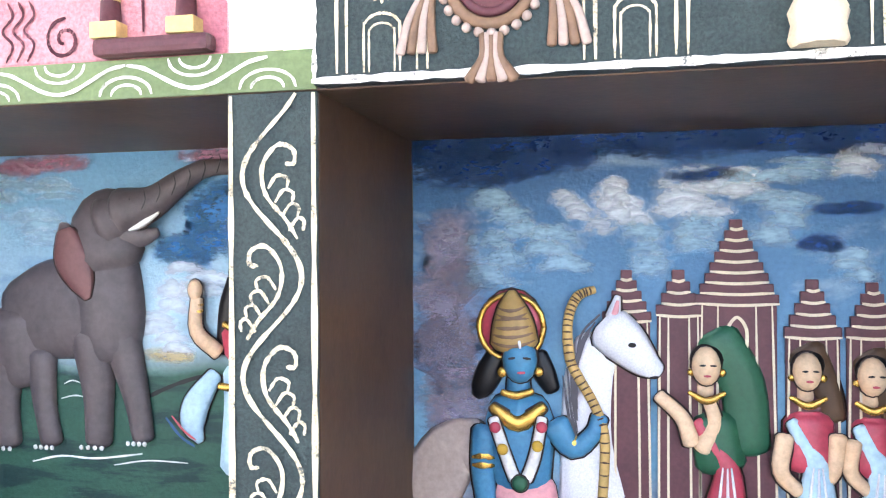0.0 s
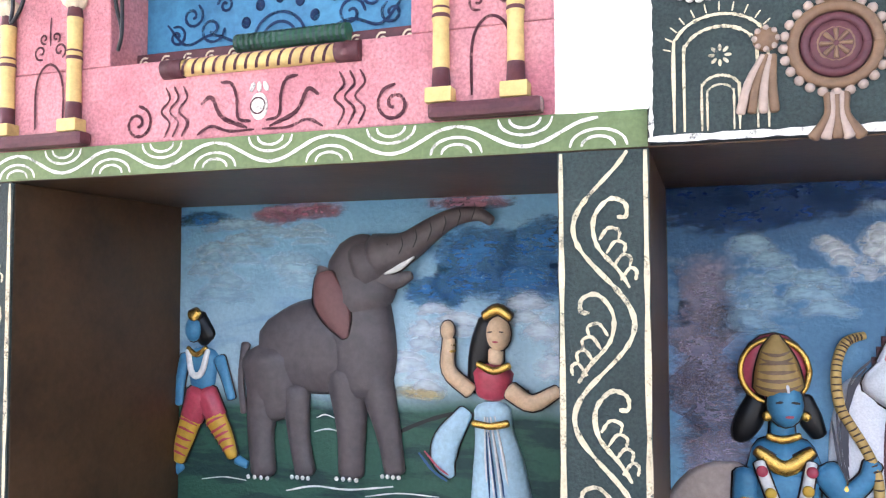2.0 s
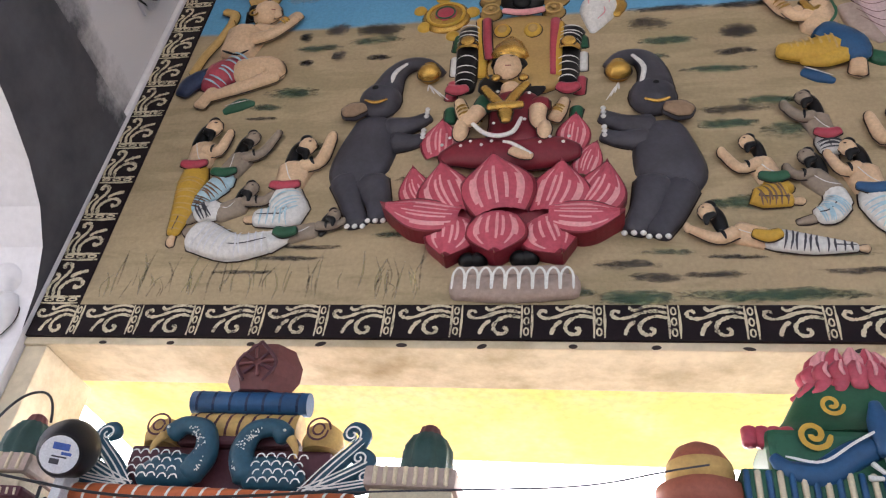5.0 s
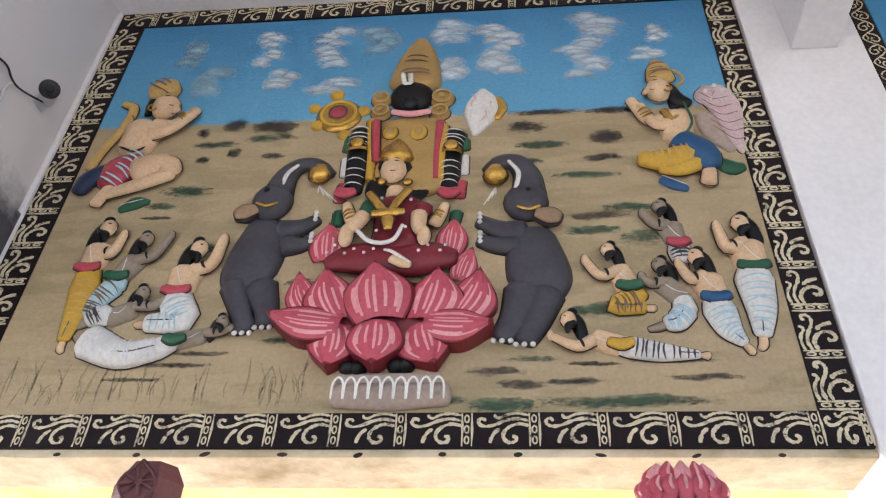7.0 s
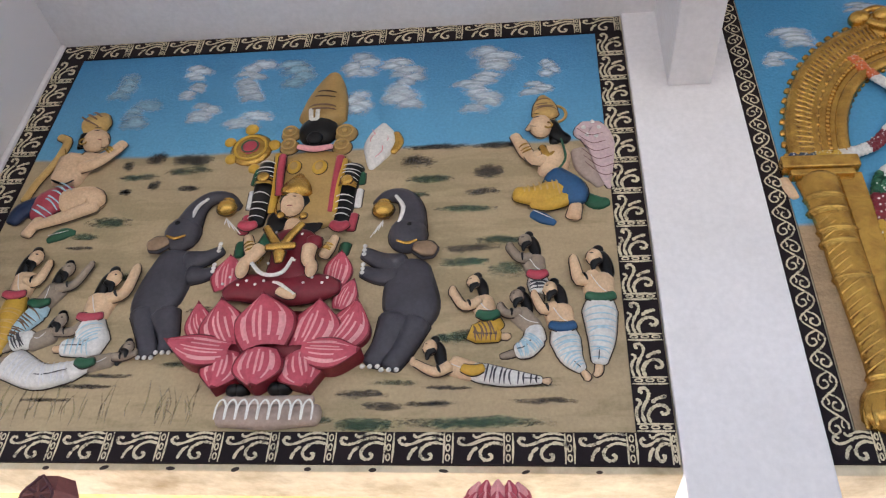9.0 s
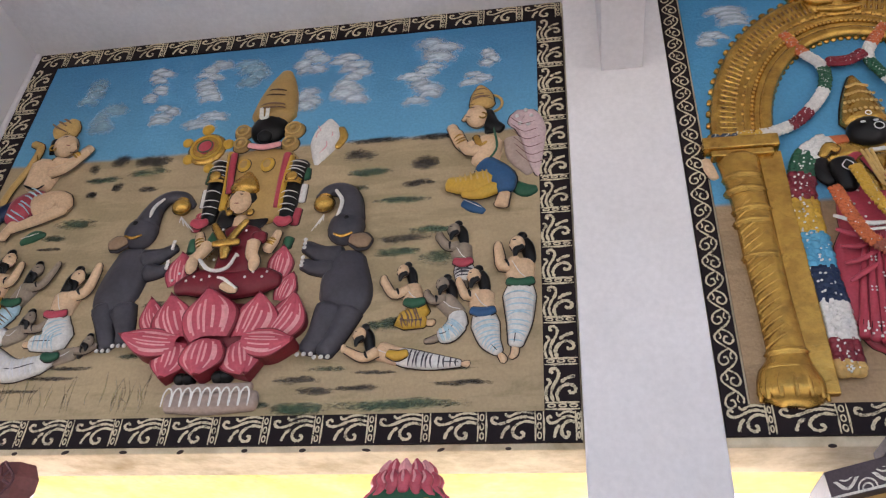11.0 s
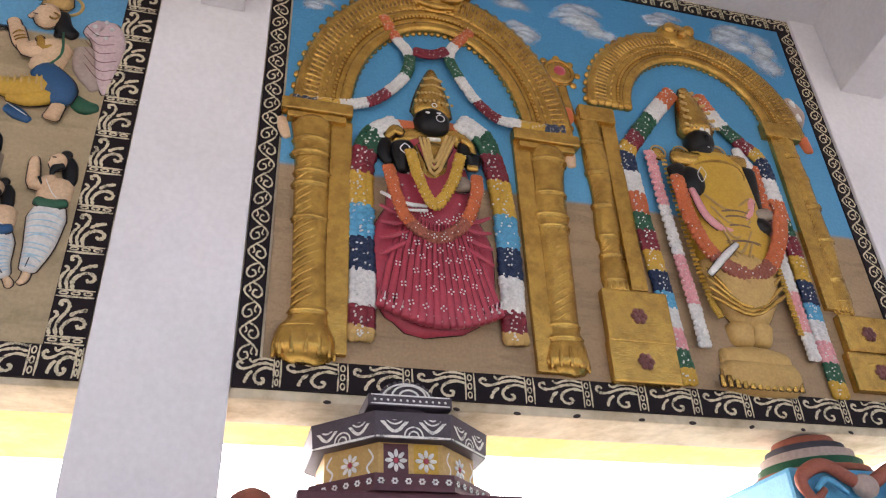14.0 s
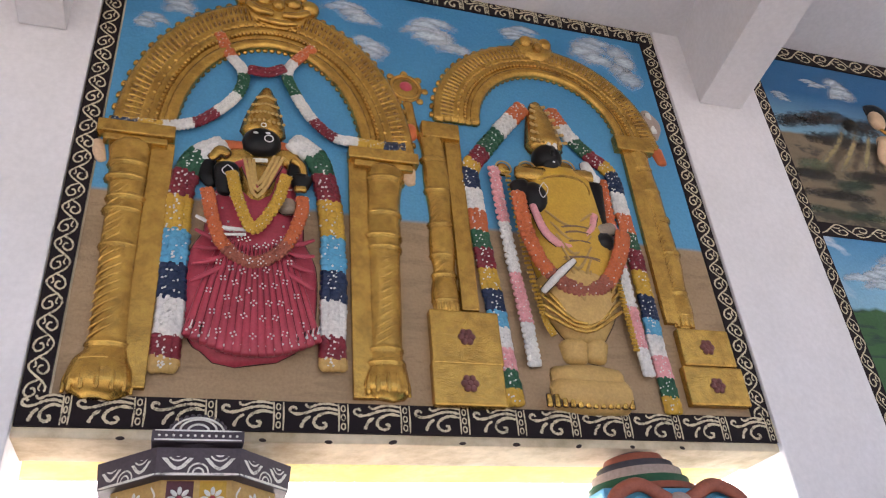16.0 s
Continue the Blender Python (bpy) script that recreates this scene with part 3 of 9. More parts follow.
def vine_motif(length, height):
    """One cell of a running vine: an S stem with a curl in each bay."""
    bm = bmesh.new()
    at = lambda *uv: [(length * u, height * v) for u, v in uv]
    w = height * 0.085
    add_ribbon(bm, at((0.0, 0.16), (0.12, 0.32), (0.25, 0.62), (0.38, 0.86), (0.5, 0.84), (0.62, 0.62), (0.75, 0.32), (0.88, 0.14), (1.0, 0.16)), w, 0, 0, 0.002, 6, 0.35)
    for u0, g in ((0.5, 1), (1.0, -1)):
        f = lambda u, v: (length * (u0 + u), height * (0.5 + g * (v - 0.5)))
        add_ribbon(bm, [f(-0.28, 0.6), f(-0.17, 0.25), f(0.0, 0.14), f(0.1, 0.3), f(0.03, 0.52), f(-0.08, 0.46), f(-0.07, 0.34)], w, 0, 0, 0.002, 6, 0.3)
        add_ribbon(bm, [f(-0.2, 0.68), f(-0.08, 0.62), f(-0.03, 0.7)], w * 0.8, 0, 0, 0.002, 5, 0.3)
    return mesh_of(bm, "scroll_motif", DRY_IVORY)


def border(name, x0, x1, z0, z1, n, upright=False, cell=motif, label="dark maroon painted border with ivory scrollwork"):
    b = box(name, x0, x1, WALL_Y - 0.014, WALL_Y + 0.001, z0, z1, MAROON, 0, label=label, category="border")
    span, h = ((z1 - z0), (x1 - x0)) if upright else ((x1 - x0), (z1 - z0))
    cells = [cell(span / n, h) for k in range(4)]
    for k in range(n):
        o = new("scroll_motif", cells[k % 4])
        o.parent = b
        y = WALL_Y - 0.0145
        if upright:
            o.matrix_basis = Matrix(((0, 0, -1, x1), (0, 1, 0, y), (-1, 0, 0, z1 - span / n * k), (0, 0, 0, 1)))
        else:
            o.matrix_basis = Matrix.Translation((x0 + span / n * k, y, z0))
    return b


border("border_west_bottom", -2.1455, 0.784, 2.912, 3.04, 13)
border("border_west_corner", -2.335, -2.146, 2.912, 3.04, 1)
border("border_west_end", 0.7845, 0.928, 2.912, 3.04, 1)
border("border_west_top", -2.335, 0.928, 5.37, 5.502, 15)
border("border_west_left", -2.335, -2.18, 3.042, 5.368, 12, True)
border("border_west_right", 0.785, 0.928, 3.042, 5.368, 12, True)
border("border_east_bottom", 1.6355, 4.745, 2.925, 3.05, 12)
border("border_east_corner", 1.455, 1.635, 2.925, 3.05, 1)
border("border_east_top", 1.455, 4.745, 5.6, 5.71, 20)
border("border_east_left", 1.455, 1.55, 3.052, 5.598, 14, True, vine_motif)
border("border_east_right", 4.64, 4.745, 3.052, 5.598, 14, True, vine_motif)
border("border_far_left", 5.437, 5.53, 2.4, 5.848, 16, True, vine_motif)
border("border_far_middle", 5.532, 9.4, 4.2, 4.3, 12, False, vine_motif)
border("border_far_top", 5.532, 9.4, 5.7, 5.84, 12, False, vine_motif)

# ---- painted parapet ----
band = box("green_band", -5.0, -0.503, PARAPET_Y - 0.007, PARAPET_Y - 0.0005, 1.737, 1.814, GREENBAND, 0, label="green band painted with white waves", category="band")
bm = bmesh.new()
PER = 0.302
for k in range(15):
    x = -0.6 - PER * k
    add_ribbon(bm, [(x - PER * j / 8, 1.776 + 0.026 * math.cos(2 * math.pi * j / 8)) for j in range(9)], 0.008, PARAPET_Y - 0.0075, steps=4, jitter=0.15)
    for c, up, z in ((x, -1, 1.742), (x - PER / 2, 1, 1.81)):
        for r in (0.058, 0.034):
            add_ribbon(bm, [(c + r * 1.0 * math.cos(math.pi * j / 6), z - up * r * 0.62 * math.sin(math.pi * j / 6)) for j in range(7)], 0.006, PARAPET_Y - 0.0075, steps=4, jitter=0.2)
part("wave_lines", bm, DRY_WHITE, band)


def pier_scroll(parent, x0, x1):
    """The climbing white vine on a pier face."""
    bm = bmesh.new()
    y = PARAPET_Y - 0.0065
    c, a, p = (x0 + x1) / 2, (x1 - x0) * 0.33, 0.385
    for x in (x0 + 0.007, x1 - 0.007):
        add_ribbon(bm, [(x, 0.46), (x + 0.001, 1.1), (x, 1.73)], 0.011, y, 0, 0.002, 10, 0.3)
    zs = [0.5 + 0.03 * k for k in range(42)]
    add_ribbon(bm, [(c - a * math.cos(2 * math.pi * (z - 1.575) / p), z) for z in zs], 0.0095, y, 0, 0.002, 3, 0.3)
    for k in range(7):
        z = 1.575 - k * p / 2
        s = 1 if k % 2 == 0 else -1
        at = lambda u, v: (c + s * u, z + v)
        add_ribbon(bm, [at(0.052, -0.12), at(0.03, -0.085), at(-0.012, -0.035), at(-0.018, 0.02), at(0.012, 0.058), at(0.043, 0.05), at(0.046, 0.024), at(0.028, 0.022)], 0.0085, y, 0, jitter=0.3)
        for q in range(4):
            u0, v0 = 0.0 + 0.014 * q, -0.012 - 0.027 * q
            add_ribbon(bm, [at(u0 - 0.008, v0 - 0.012), at(u0 + 0.01, v0 + 0.012), at(u0 + 0.032 - 0.003 * q, v0 + 0.006), at(u0 + 0.03 - 0.003 * q, v0 - 0.012)], 0.0065, y, 0, jitter=0.3)
    part("vine_scroll", bm, DRY_IVORY, parent)


pier_scroll(bpy.data.objects["niche_pier_2"], -0.684, -0.501)
pier_scroll(bpy.data.objects["niche_pier_1"], -2.309, -2.126)


# ---- the pink model shrine on the parapet ----
shrine = empty("model_shrine", (-1.45, 1.6, 1.815), "pink painted plaster model shrine with cream pilasters on the parapet", "model shrine")


def sub(name, bm, mats, parent, label=""):
    """A part built in world places, hung under an empty or a part."""
    ob = part(name, bm, mats, None, label)
    ob.parent = parent
    root = parent
    while root.parent is not None:
        root = root.parent
    ob.matrix_parent_inverse = Matrix.Translation(root.location).inverted() if parent is root else Matrix.Identity(4)
    return ob


bm = bmesh.new()
add_box(bm, -2.2, -0.69, 1.432, 1.7, 1.816, 2.02, 0.006)
add_box(bm, -2.21, -1.83, 1.432, 1.7, 2.0201, 2.24, 0.006)
add_box(bm, -1.012, -0.69, 1.432, 1.7, 2.0201, 2.24, 0.006)
sub("body", bm, PINK, shrine)
bm = bmesh.new()
add_box(bm, -1.829, -1.0121, 1.57, 1.69, 2.06, 2.285, 0.004)
sub("recess_panel", bm, PANELBLUE, shrine, "blue recessed panel painted with navy scrolls")
bm = bmesh.new()
add_box(bm, -1.829, -1.0121, 1.53, 1.5695, 2.0205, 2.075, 0.004)
sub("recess_ledge", bm, PLUM, shrine)
bm = bmesh.new()
y = 1.569
cx = -1.42
for r in (0.05, 0.075):
    add_ribbon(bm, [(cx + r * math.cos(math.pi * j / 8), 2.085 + r * math.sin(math.pi * j / 8)) for j in range(9)], 0.008, y, 0)
for j in range(7):
    a = math.pi * j / 6
    add_ell(bm, cx + 0.115 * math.cos(a), 2.085 + 0.115 * math.sin(a), 0.014, 0.016, y, 0.003, 0, seg=10)
for s in (1, -1):
    for q, (dx, dz, r) in enumerate(((0.2, 0.05, 0.04), (0.26, 0.09, 0.035), (0.31, 0.04, 0.03), (0.16, 0.11, 0.025))):
        add_ribbon(bm, spiral(cx + s * dx, 2.085 + dz, r, q, 1.4, 12, s), 0.008, y, 0, jitter=0.2)
    add_ribbon(bm, [(cx + s * 0.12, 2.09), (cx + s * 0.2, 2.12), (cx + s * 0.28, 2.1), (cx + s * 0.34, 2.16)], 0.008, y, 0)
sub("scroll_painting", bm, DRY_NAVY, shrine)
bm = bmesh.new()
for k in range(12):
    x = -1.8 + 0.068 * k
    add_ribbon(bm, spiral(x, 2.047, 0.018, 1, 1.3, 9, 1), 0.005, 1.5295)
sub("ledge_scrolls", bm, DRY_IVORY, shrine)


def roll(name, x0, x1, y, z, r, base, stripe, n, lean, parent, label=""):
    bm = bmesh.new()
    m = Matrix.Translation(((x0 + x1) / 2, y, z)) @ Matrix.Rotation(radians(90), 4, "Y")
    q = bmesh.ops.create_cone(bm, segments=16, radius1=r, radius2=r, depth=x1 - x0, cap_ends=True, matrix=m)
    for f in bm.faces:
        f.smooth = len(f.verts) == 4
    for k in range(n):
        x = x0 + (x1 - x0) * (k + 0.5) / n
        pts = []
        for j in range(7):
            a = radians(-60 + 30 * j)
            pts.append(bm.verts.new((x + lean * (j - 3) / 3 - 0.004, y - (r + 0.0015) * math.cos(a), z + (r + 0.0015) * math.sin(a))))
            pts.append(bm.verts.new((x + lean * (j - 3) / 3 + 0.004, y - (r + 0.0015) * math.cos(a), z + (r + 0.0015) * math.sin(a))))
        for j in range(6):
            f = bm.faces.new((pts[2 * j], pts[2 * j + 1], pts[2 * j + 3], pts[2 * j + 2]))
            f.material_index = 1
    return sub(name, bm, [base, stripe], parent, label)


roll("eave_roll", -1.79, -0.99, 1.50, 2.292, 0.03, ORANGE, LINEW, 17, 0.008, shrine, "orange rounded eave with white strokes")
lr = roll("lattice_roll", -1.6, -1.19, 1.428, 1.993, 0.021, COLYEL, LINEK, 14, 0.014, shrine, "cream roll with dark lattice")
for x0, x1 in ((-1.66, -1.6), (-1.19, -1.13)):
    roll("roll_end", x0, x1, 1.428, 1.993, 0.024, PLUM, PLUM, 1, 0, shrine)
roll("green_roll", -1.51, -1.2, 1.515, 2.07, 0.022, GREEN, DOMEGREEN, 20, 0.0, shrine, "green ridged roll")
for x in (-2.15, -1.93, -0.936, -0.77):
    bm = bmesh.new()
    add_lathe(bm, x, 1.418, [(0.021, 1.885, 1), (0.019, 1.93, 0), (0.018, 2.03, 0), (0.0205, 2.04, 1), (0.0205, 2.046, 1), (0.018, 2.05, 0), (0.0205, 2.06, 1), (0.018, 2.066, 0), (0.019, 2.12, 0), (0.02, 2.15, 1), (0.017, 2.178, 1)], 0, 14)
    c = sub("pilaster", bm, [COLYEL, PLUM], shrine, "cream turned pilaster with dark bands")
    bm = bmesh.new()
    add_lathe(bm, x, 1.418, [(0.012, 2.172), (0.026, 2.182), (0.032, 2.197), (0.026, 2.212), (0.012, 2.22)], 0, 24, 8, 0.14)
    sub("capital", bm, LINE, shrine, "ivory ribbed ball capital")
    bm = bmesh.new()
    add_box(bm, x - 0.03, x + 0.03, 1.392, 1.431, 1.853, 1.886, 0.003)
    sub("pilaster_base", bm, COLYEL, shrine)
for x0, x1 in ((-2.22, -1.86), (-1.0, -0.69)):
    bm = bmesh.new()
    add_box(bm, x0 + 0.04, x1 - 0.02, 1.388, 1.4315, 1.8165, 1.852, 0.012)
    sub("plinth", bm, PLUM, shrine)
    bm = bmesh.new()
    add_box(bm, x0 - 0.01, x1 + 0.008, 1.395, 1.7, 2.241, 2.272, 0.01)
    n = 17
    for k in range(n):
        x = x0 + 0.012 + (x1 - x0 - 0.02) * k / (n - 1)
        add_tube(bm, [(x, 2.262, 0.004), (x + 0.003, 2.247, 0.0035)], 1.394, 1, 0.8, 6, 2)
    sub("cornice", bm, [PLUM, LINE], shrine, "plum cornice with ivory dentils")
    xm = (x0 + x1) / 2 + 0.02
    bm = bmesh.new()
    y = 1.4315
    add_ribbon(bm, [(xm - 0.045, 1.87), (xm - 0.045, 1.97), (xm - 0.03, 2.02), (xm, 2.04), (xm + 0.03, 2.02), (xm + 0.045, 1.97), (xm + 0.045, 1.87)], 0.007, y, 0)
    for s in (1, -1):
        add_ribbon(bm, spiral(xm + s * 0.032, 2.075, 0.022, -1.2, 1.2, 10, s), 0.006, y, 0)
        add_ribbon(bm, spiral(xm + s * 0.02, 2.11, 0.015, -1.2, 1.1, 10, s), 0.006, y, 0)
    add_ribbon(bm, [(xm, 2.09), (xm, 2.13), (xm + 0.002, 2.165)], 0.006, y, 0)
    sub("painted_arch", bm, DRY_DARK, shrine)
    bm = bmesh.new()
    add_box(bm, x0 + 0.06, x1 - 0.04, 1.44, 1.68, 2.2725, 2.32, 0.006, 0)
    add_box(bm, x0 + 0.045, x1 - 0.03, 1.425, 1.69, 2.3205, 2.375, 0.012, 1)
    for k in range(8):
        x = x0 + 0.075 + (x1 - x0 - 0.13) * k / 7
        add_tube(bm, [(x, 2.37, 0.006), (x, 2.328, 0.006)], 1.425, 0, 0.8, 6, 2)
    sub("dome_block", bm, [LINE, STONE], shrine, "ivory ribbed block under a dome")
    bm = bmesh.new()
    add_lathe(bm, xm, 1.56, [(0.05, 2.376), (0.068, 2.42), (0.064, 2.47), (0.045, 2.505), (0.03, 2.515, 1), (0.024, 2.535, 1), (0.008, 2.545, 1)], 0, 40, 10, 0.07)
    sub("dome", bm, [DOMEGREEN, CARVED], shrine, "dull dark green ribbed dome")
bm = bmesh.new()
y = 1.4315
for s in (1, -1):
    for q in range(3):
        x = -1.395 + s * (0.21 + 0.026 * q)
        add_ribbon(bm, [(x, 1.95), (x + 0.012, 1.92), (x - 0.012, 1.89), (x + 0.012, 1.86), (x - 0.004, 1.825)], 0.006, y, 0, jitter=0.2)
    add_ribbon(bm, spiral(-1.395 + s * 0.345, 1.865, 0.045, 1.5, 1.5, 14, s), 0.008, y, 0, jitter=0.2)
    add_ribbon(bm, [(-1.395 + s * 0.02, 1.85), (-1.395 + s * 0.055, 1.86), (-1.395 + s * 0.06, 1.91), (-1.395 + s * 0.075, 1.945), (-1.395 + s * 0.105, 1.95)], 0.008, y, 0, jitter=0.2)
    add_ribbon(bm, [(-1.395 + s * 0.03, 1.835), (-1.395 + s * 0.1, 1.865), (-1.395 + s * 0.13, 1.915), (-1.395 + s * 0.16, 1.9)], 0.01, y, 0, jitter=0.2)
    add_ribbon(bm, [(-1.395 + s * 0.01, 1.83), (-1.395 + s * 0.08, 1.83), (-1.395 + s * 0.13, 1.845), (-1.395 + s * 0.17, 1.826)], 0.007, y, 0, jitter=0.2)
add_ell(bm, -1.395, 1.885, 0.024, 0.033, y, 0.003, 1)
add_ribbon(bm, spiral(-1.395, 1.885, 0.02, 0, 1, 10, 1, 0.9), 0.004, y - 0.003, 0)
for s in (-1, 0, 1):
    add_ell(bm, -1.395 + s * 0.018, 1.932, 0.007, 0.013, y, 0.003, 1, s * 25, 8)
sub("painted_scrolls", bm, [DRY_DARK, DRY_WHITE], shrine, "dark scrolls and a white bud painted on pink")
# the tower behind the peacocks
bm = bmesh.new()
add_box(bm, -1.7, -1.1, 1.58, 1.69, 2.286, 2.47, 0.01)
add_box(bm, -1.56, -1.2, 1.56, 1.69, 2.4705, 2.5, 0.01)
add_box(bm, -1.83, -1.0, 1.565, 1.69, 2.2855, 2.335, 0.004)
sub("tower_core", bm, PLUM, shrine)
roll("ribbed_roll", -1.54, -1.21, 1.6, 2.535, 0.045, BUFFSTONE, LINEK, 9, 0.012, shrine, "ochre roll with dark ribs")
roll("blue_roll", -1.555, -1.195, 1.59, 2.612, 0.035, BLUE, NAVY, 7, 0.004, shrine, "cobalt blue roll with dark bands")
bm = bmesh.new()
add_lathe(bm, -1.365, 1.61, [(0.085, 2.645), (0.115, 2.69), (0.115, 2.74), (0.08, 2.8), (0.02, 2.805)], 0, 6, squash=0.7)
for f in bm.faces:
    f.smooth = False
for s in (1, -1):
    add_tube(bm, [(-1.365, 2.79, 0.005), (-1.365 + s * 0.06, 2.72, 0.006), (-1.365 + s * 0.03, 2.66, 0.005)], 1.53, 1, 0.8, 6)
for k in range(8):
    t = math.pi * k / 4 + 0.2
    add_tube(bm, [(-1.365 + 0.016 * math.cos(t), 2.722 + 0.012 * math.sin(t), 0.005), (-1.365 + 0.06 * math.cos(t), 2.722 + 0.045 * math.sin(t), 0.007)], 1.533, 1 if k % 2 else 0, 0.8, 6, 2)
sub("finial", bm, [CARVED, PLUM], shrine, "dull maroon faceted finial carved with a star")
for s in (1, -1):
    bm = bmesh.new()
    add_lathe(bm, -1.375 + s * 0.24, 1.6, [(0.055, 2.471), (0.06, 2.5), (0.05, 2.535), (0.02, 2.555)], 0, 20)
    for r in (0.035, 0.018):
        add_ribbon(bm, spiral(-1.375 + s * 0.24, 2.515, r, 0, 1, 9, 1, 0.8), 0.006, 1.541, 1)
    sub("side_knob", bm, [BUFFSTONE, PLUM], shrine)


def peacock(name, s, cx, z0):
    """A plaster peacock whose neck bends back towards its own breast."""
    bm = bmesh.new()
    y = 1.535
    add_tube(bm, [(cx + s * 0.115, z0 + 0.03, 0.03), (cx + s * 0.05, z0 + 0.05, 0.05), (cx - s * 0.03, z0 + 0.05, 0.045)], y, 0, 0.8, 10)
    add_tube(bm, [(cx - s * 0.03, z0 + 0.04, 0.04), (cx - s * 0.06, z0 + 0.1, 0.036), (cx - s * 0.04, z0 + 0.165, 0.03), (cx + s * 0.02, z0 + 0.18, 0.027), (cx + s * 0.055, z0 + 0.155, 0.03)], y - 0.01, 0, 0.85, 10)
    add_tube(bm, [(cx + s * 0.075, z0 + 0.145, 0.014), (cx + s * 0.095, z0 + 0.115, 0.009), (cx + s * 0.1, z0 + 0.09, 0.004)], y - 0.02, 2, 0.8, 8)
    add_ell(bm, cx + s * 0.058, z0 + 0.162, 0.005, 0.004, y - 0.036, 0.004, 1, seg=8)
    for r in range(4):
        for q in range(5):
            fx, fz = cx + s * (0.0 + 0.03 * q + 0.01 * (r % 2)), z0 + 0.012 + 0.022 * r
            add_ribbon(bm, [(fx - 0.013, fz), (fx - 0.008, fz + 0.012), (fx + 0.004, fz + 0.014), (fx + 0.013, fz + 0.004)], 0.004, y - 0.042 + abs(q - 2) * 0.004, 1)
    for q in range(90):
        a, u = random.uniform(0, 1), random.uniform(-0.018, 0.018)
        px_, pz_ = cx - s * 0.055 + u * 0.8 + s * max(0, a - 0.6) * 0.12, z0 + 0.04 + a * 0.13
        add_ell(bm, px_, pz_, 0.0022, 0.0022, y - 0.037, 0.002, 1, seg=6)
    ob = part(name, bm, [TEAL, LINEW, BUFFSTONE])
    return tagged(ob, "dark teal plaster peacock with white dotted neck and feathers", "peacock statue", "peacocks on the shrine")


peacock("peacock_statue", 1, -1.275, 2.33)
peacock("peacock_statue", -1, -1.5, 2.33)


def plume(s, cx, z0, tall):
    bm = bmesh.new()
    y = 1.54
    for k, (dx, dz, r) in enumerate(((0.12, tall, 0.038), (0.15, tall * 0.6, 0.028), (0.17, tall * 0.3, 0.024))):
        px_, pz_ = cx + s * dx, z0 + dz
        base = [(cx + s * 0.01, z0 + 0.005 * k, 0.014), (cx + s * dx * 0.55, z0 + dz * 0.4, 0.022), (px_ + s * r * 0.6, pz_ - r * 0.5, 0.02)]
        add_tube(bm, base + [(px_ + s * r * 0.75, pz_ + r * 0.35, 0.018), (px_, pz_ + r * 0.8, 0.016), (px_ - s * r * 0.55, pz_ + r * 0.2, 0.014), (px_, pz_ - r * 0.1, 0.012)], y, 0, 0.9, 8, 4)
        add_ribbon(bm, [(p[0], p[1]) for p in base] + spiral(px_, pz_, r * 0.7, -0.5 if s > 0 else 3.6, 1.3, 10, s), 0.005, y - 0.02, 1, 0.002)
        add_ribbon(bm, [(p[0] - s * 0.014, p[1] + 0.006) for p in base], 0.004, y - 0.018, 1)
        add_ribbon(bm, [(p[0] + s * 0.014, p[1] - 0.006) for p in base], 0.004, y - 0.018, 1)
    ob = part("feather_plume", bm, [TEAL, LINEW])
    return tagged(ob, "curled dark teal plaster plume with white strokes", "plume ornament", "plumes on the shrine")


plume(1, -1.15, 2.325, 0.17)
plume(-1, -1.63, 2.325, 0.15)

# ---- the slate-green model shrine ----
green = empty("green_shrine", (0.2, 1.6, 1.815), "dark slate model shrine with white scalloped valance", "model shrine")
bm = bmesh.new()
add_box(bm, -0.5, 0.93, 1.392, 1.69, 1.738, 2.14, 0.006)
sub("body", bm, SLATE, green)
bm = bmesh.new()
y = 1.3915
add_ribbon(bm, [(-0.5, 1.744), (0.2, 1.744), (0.93, 1.744)], 0.014, y, 0, 0.002, 30, 0.3)
add_ribbon(bm, [(-0.494, 1.742), (-0.494, 1.9), (-0.494, 2.06)], 0.009, y, 0, 0.002, 20, 0.4)
sub("white_edging", bm, DRY_WHITE, green)
for cx in (-0.365, 0.08, 0.53):
    bm = bmesh.new()
    for r, h, w in ((0.085, 0.16, 0.006), (0.066, 0.15, 0.006), (0.034, 0.08, 0.005), (0.024, 0.07, 0.004)):
        add_ribbon(bm, [(cx - r, 1.755), (cx - r, 1.755 + h)] + [(cx - r * math.cos(math.pi * j / 8), 1.755 + h + (r * 0.75) * math.sin(math.pi * j / 8)) for j in range(1, 8)] + [(cx + r, 1.755 + h), (cx + r, 1.755)], w, y, 0, jitter=0.35)
    for j in range(13):
        a = math.pi * j / 12
        add_ribbon(bm, [(cx - 0.09 * math.cos(a), 1.915 + 0.07 * math.sin(a)), (cx - 0.104 * math.cos(a), 1.915 + 0.084 * math.sin(a) + 0.004)], 0.004, y, 0, steps=2)
    for j in range(8):
        a = math.pi / 4 * j
        add_ell(bm, cx + 0.015 * math.cos(a), 1.9 + 0.015 * math.sin(a), 0.007, 0.0035, y, 0.002, 0, math.degrees(a), 8)
    sub("painted_arch", bm, DRY_IVORY, green, "ivory painted arch with a flower")
cx, cz = -0.165, 1.9
bm = bmesh.new()
for r, t, m in ((0.072, 0.011, 0), (0.052, 0.009, 1), (0.03, 0.008, 0)):
    add_tube(bm, [(cx + r * math.cos(a), cz + r * math.sin(a), t) for a in [2 * math.pi * j / 20 for j in range(21)]], y - 0.004, m, 0.9, 8, 2)
add_ell(bm, cx, cz, 0.05, 0.05, y, 0.014, 1)
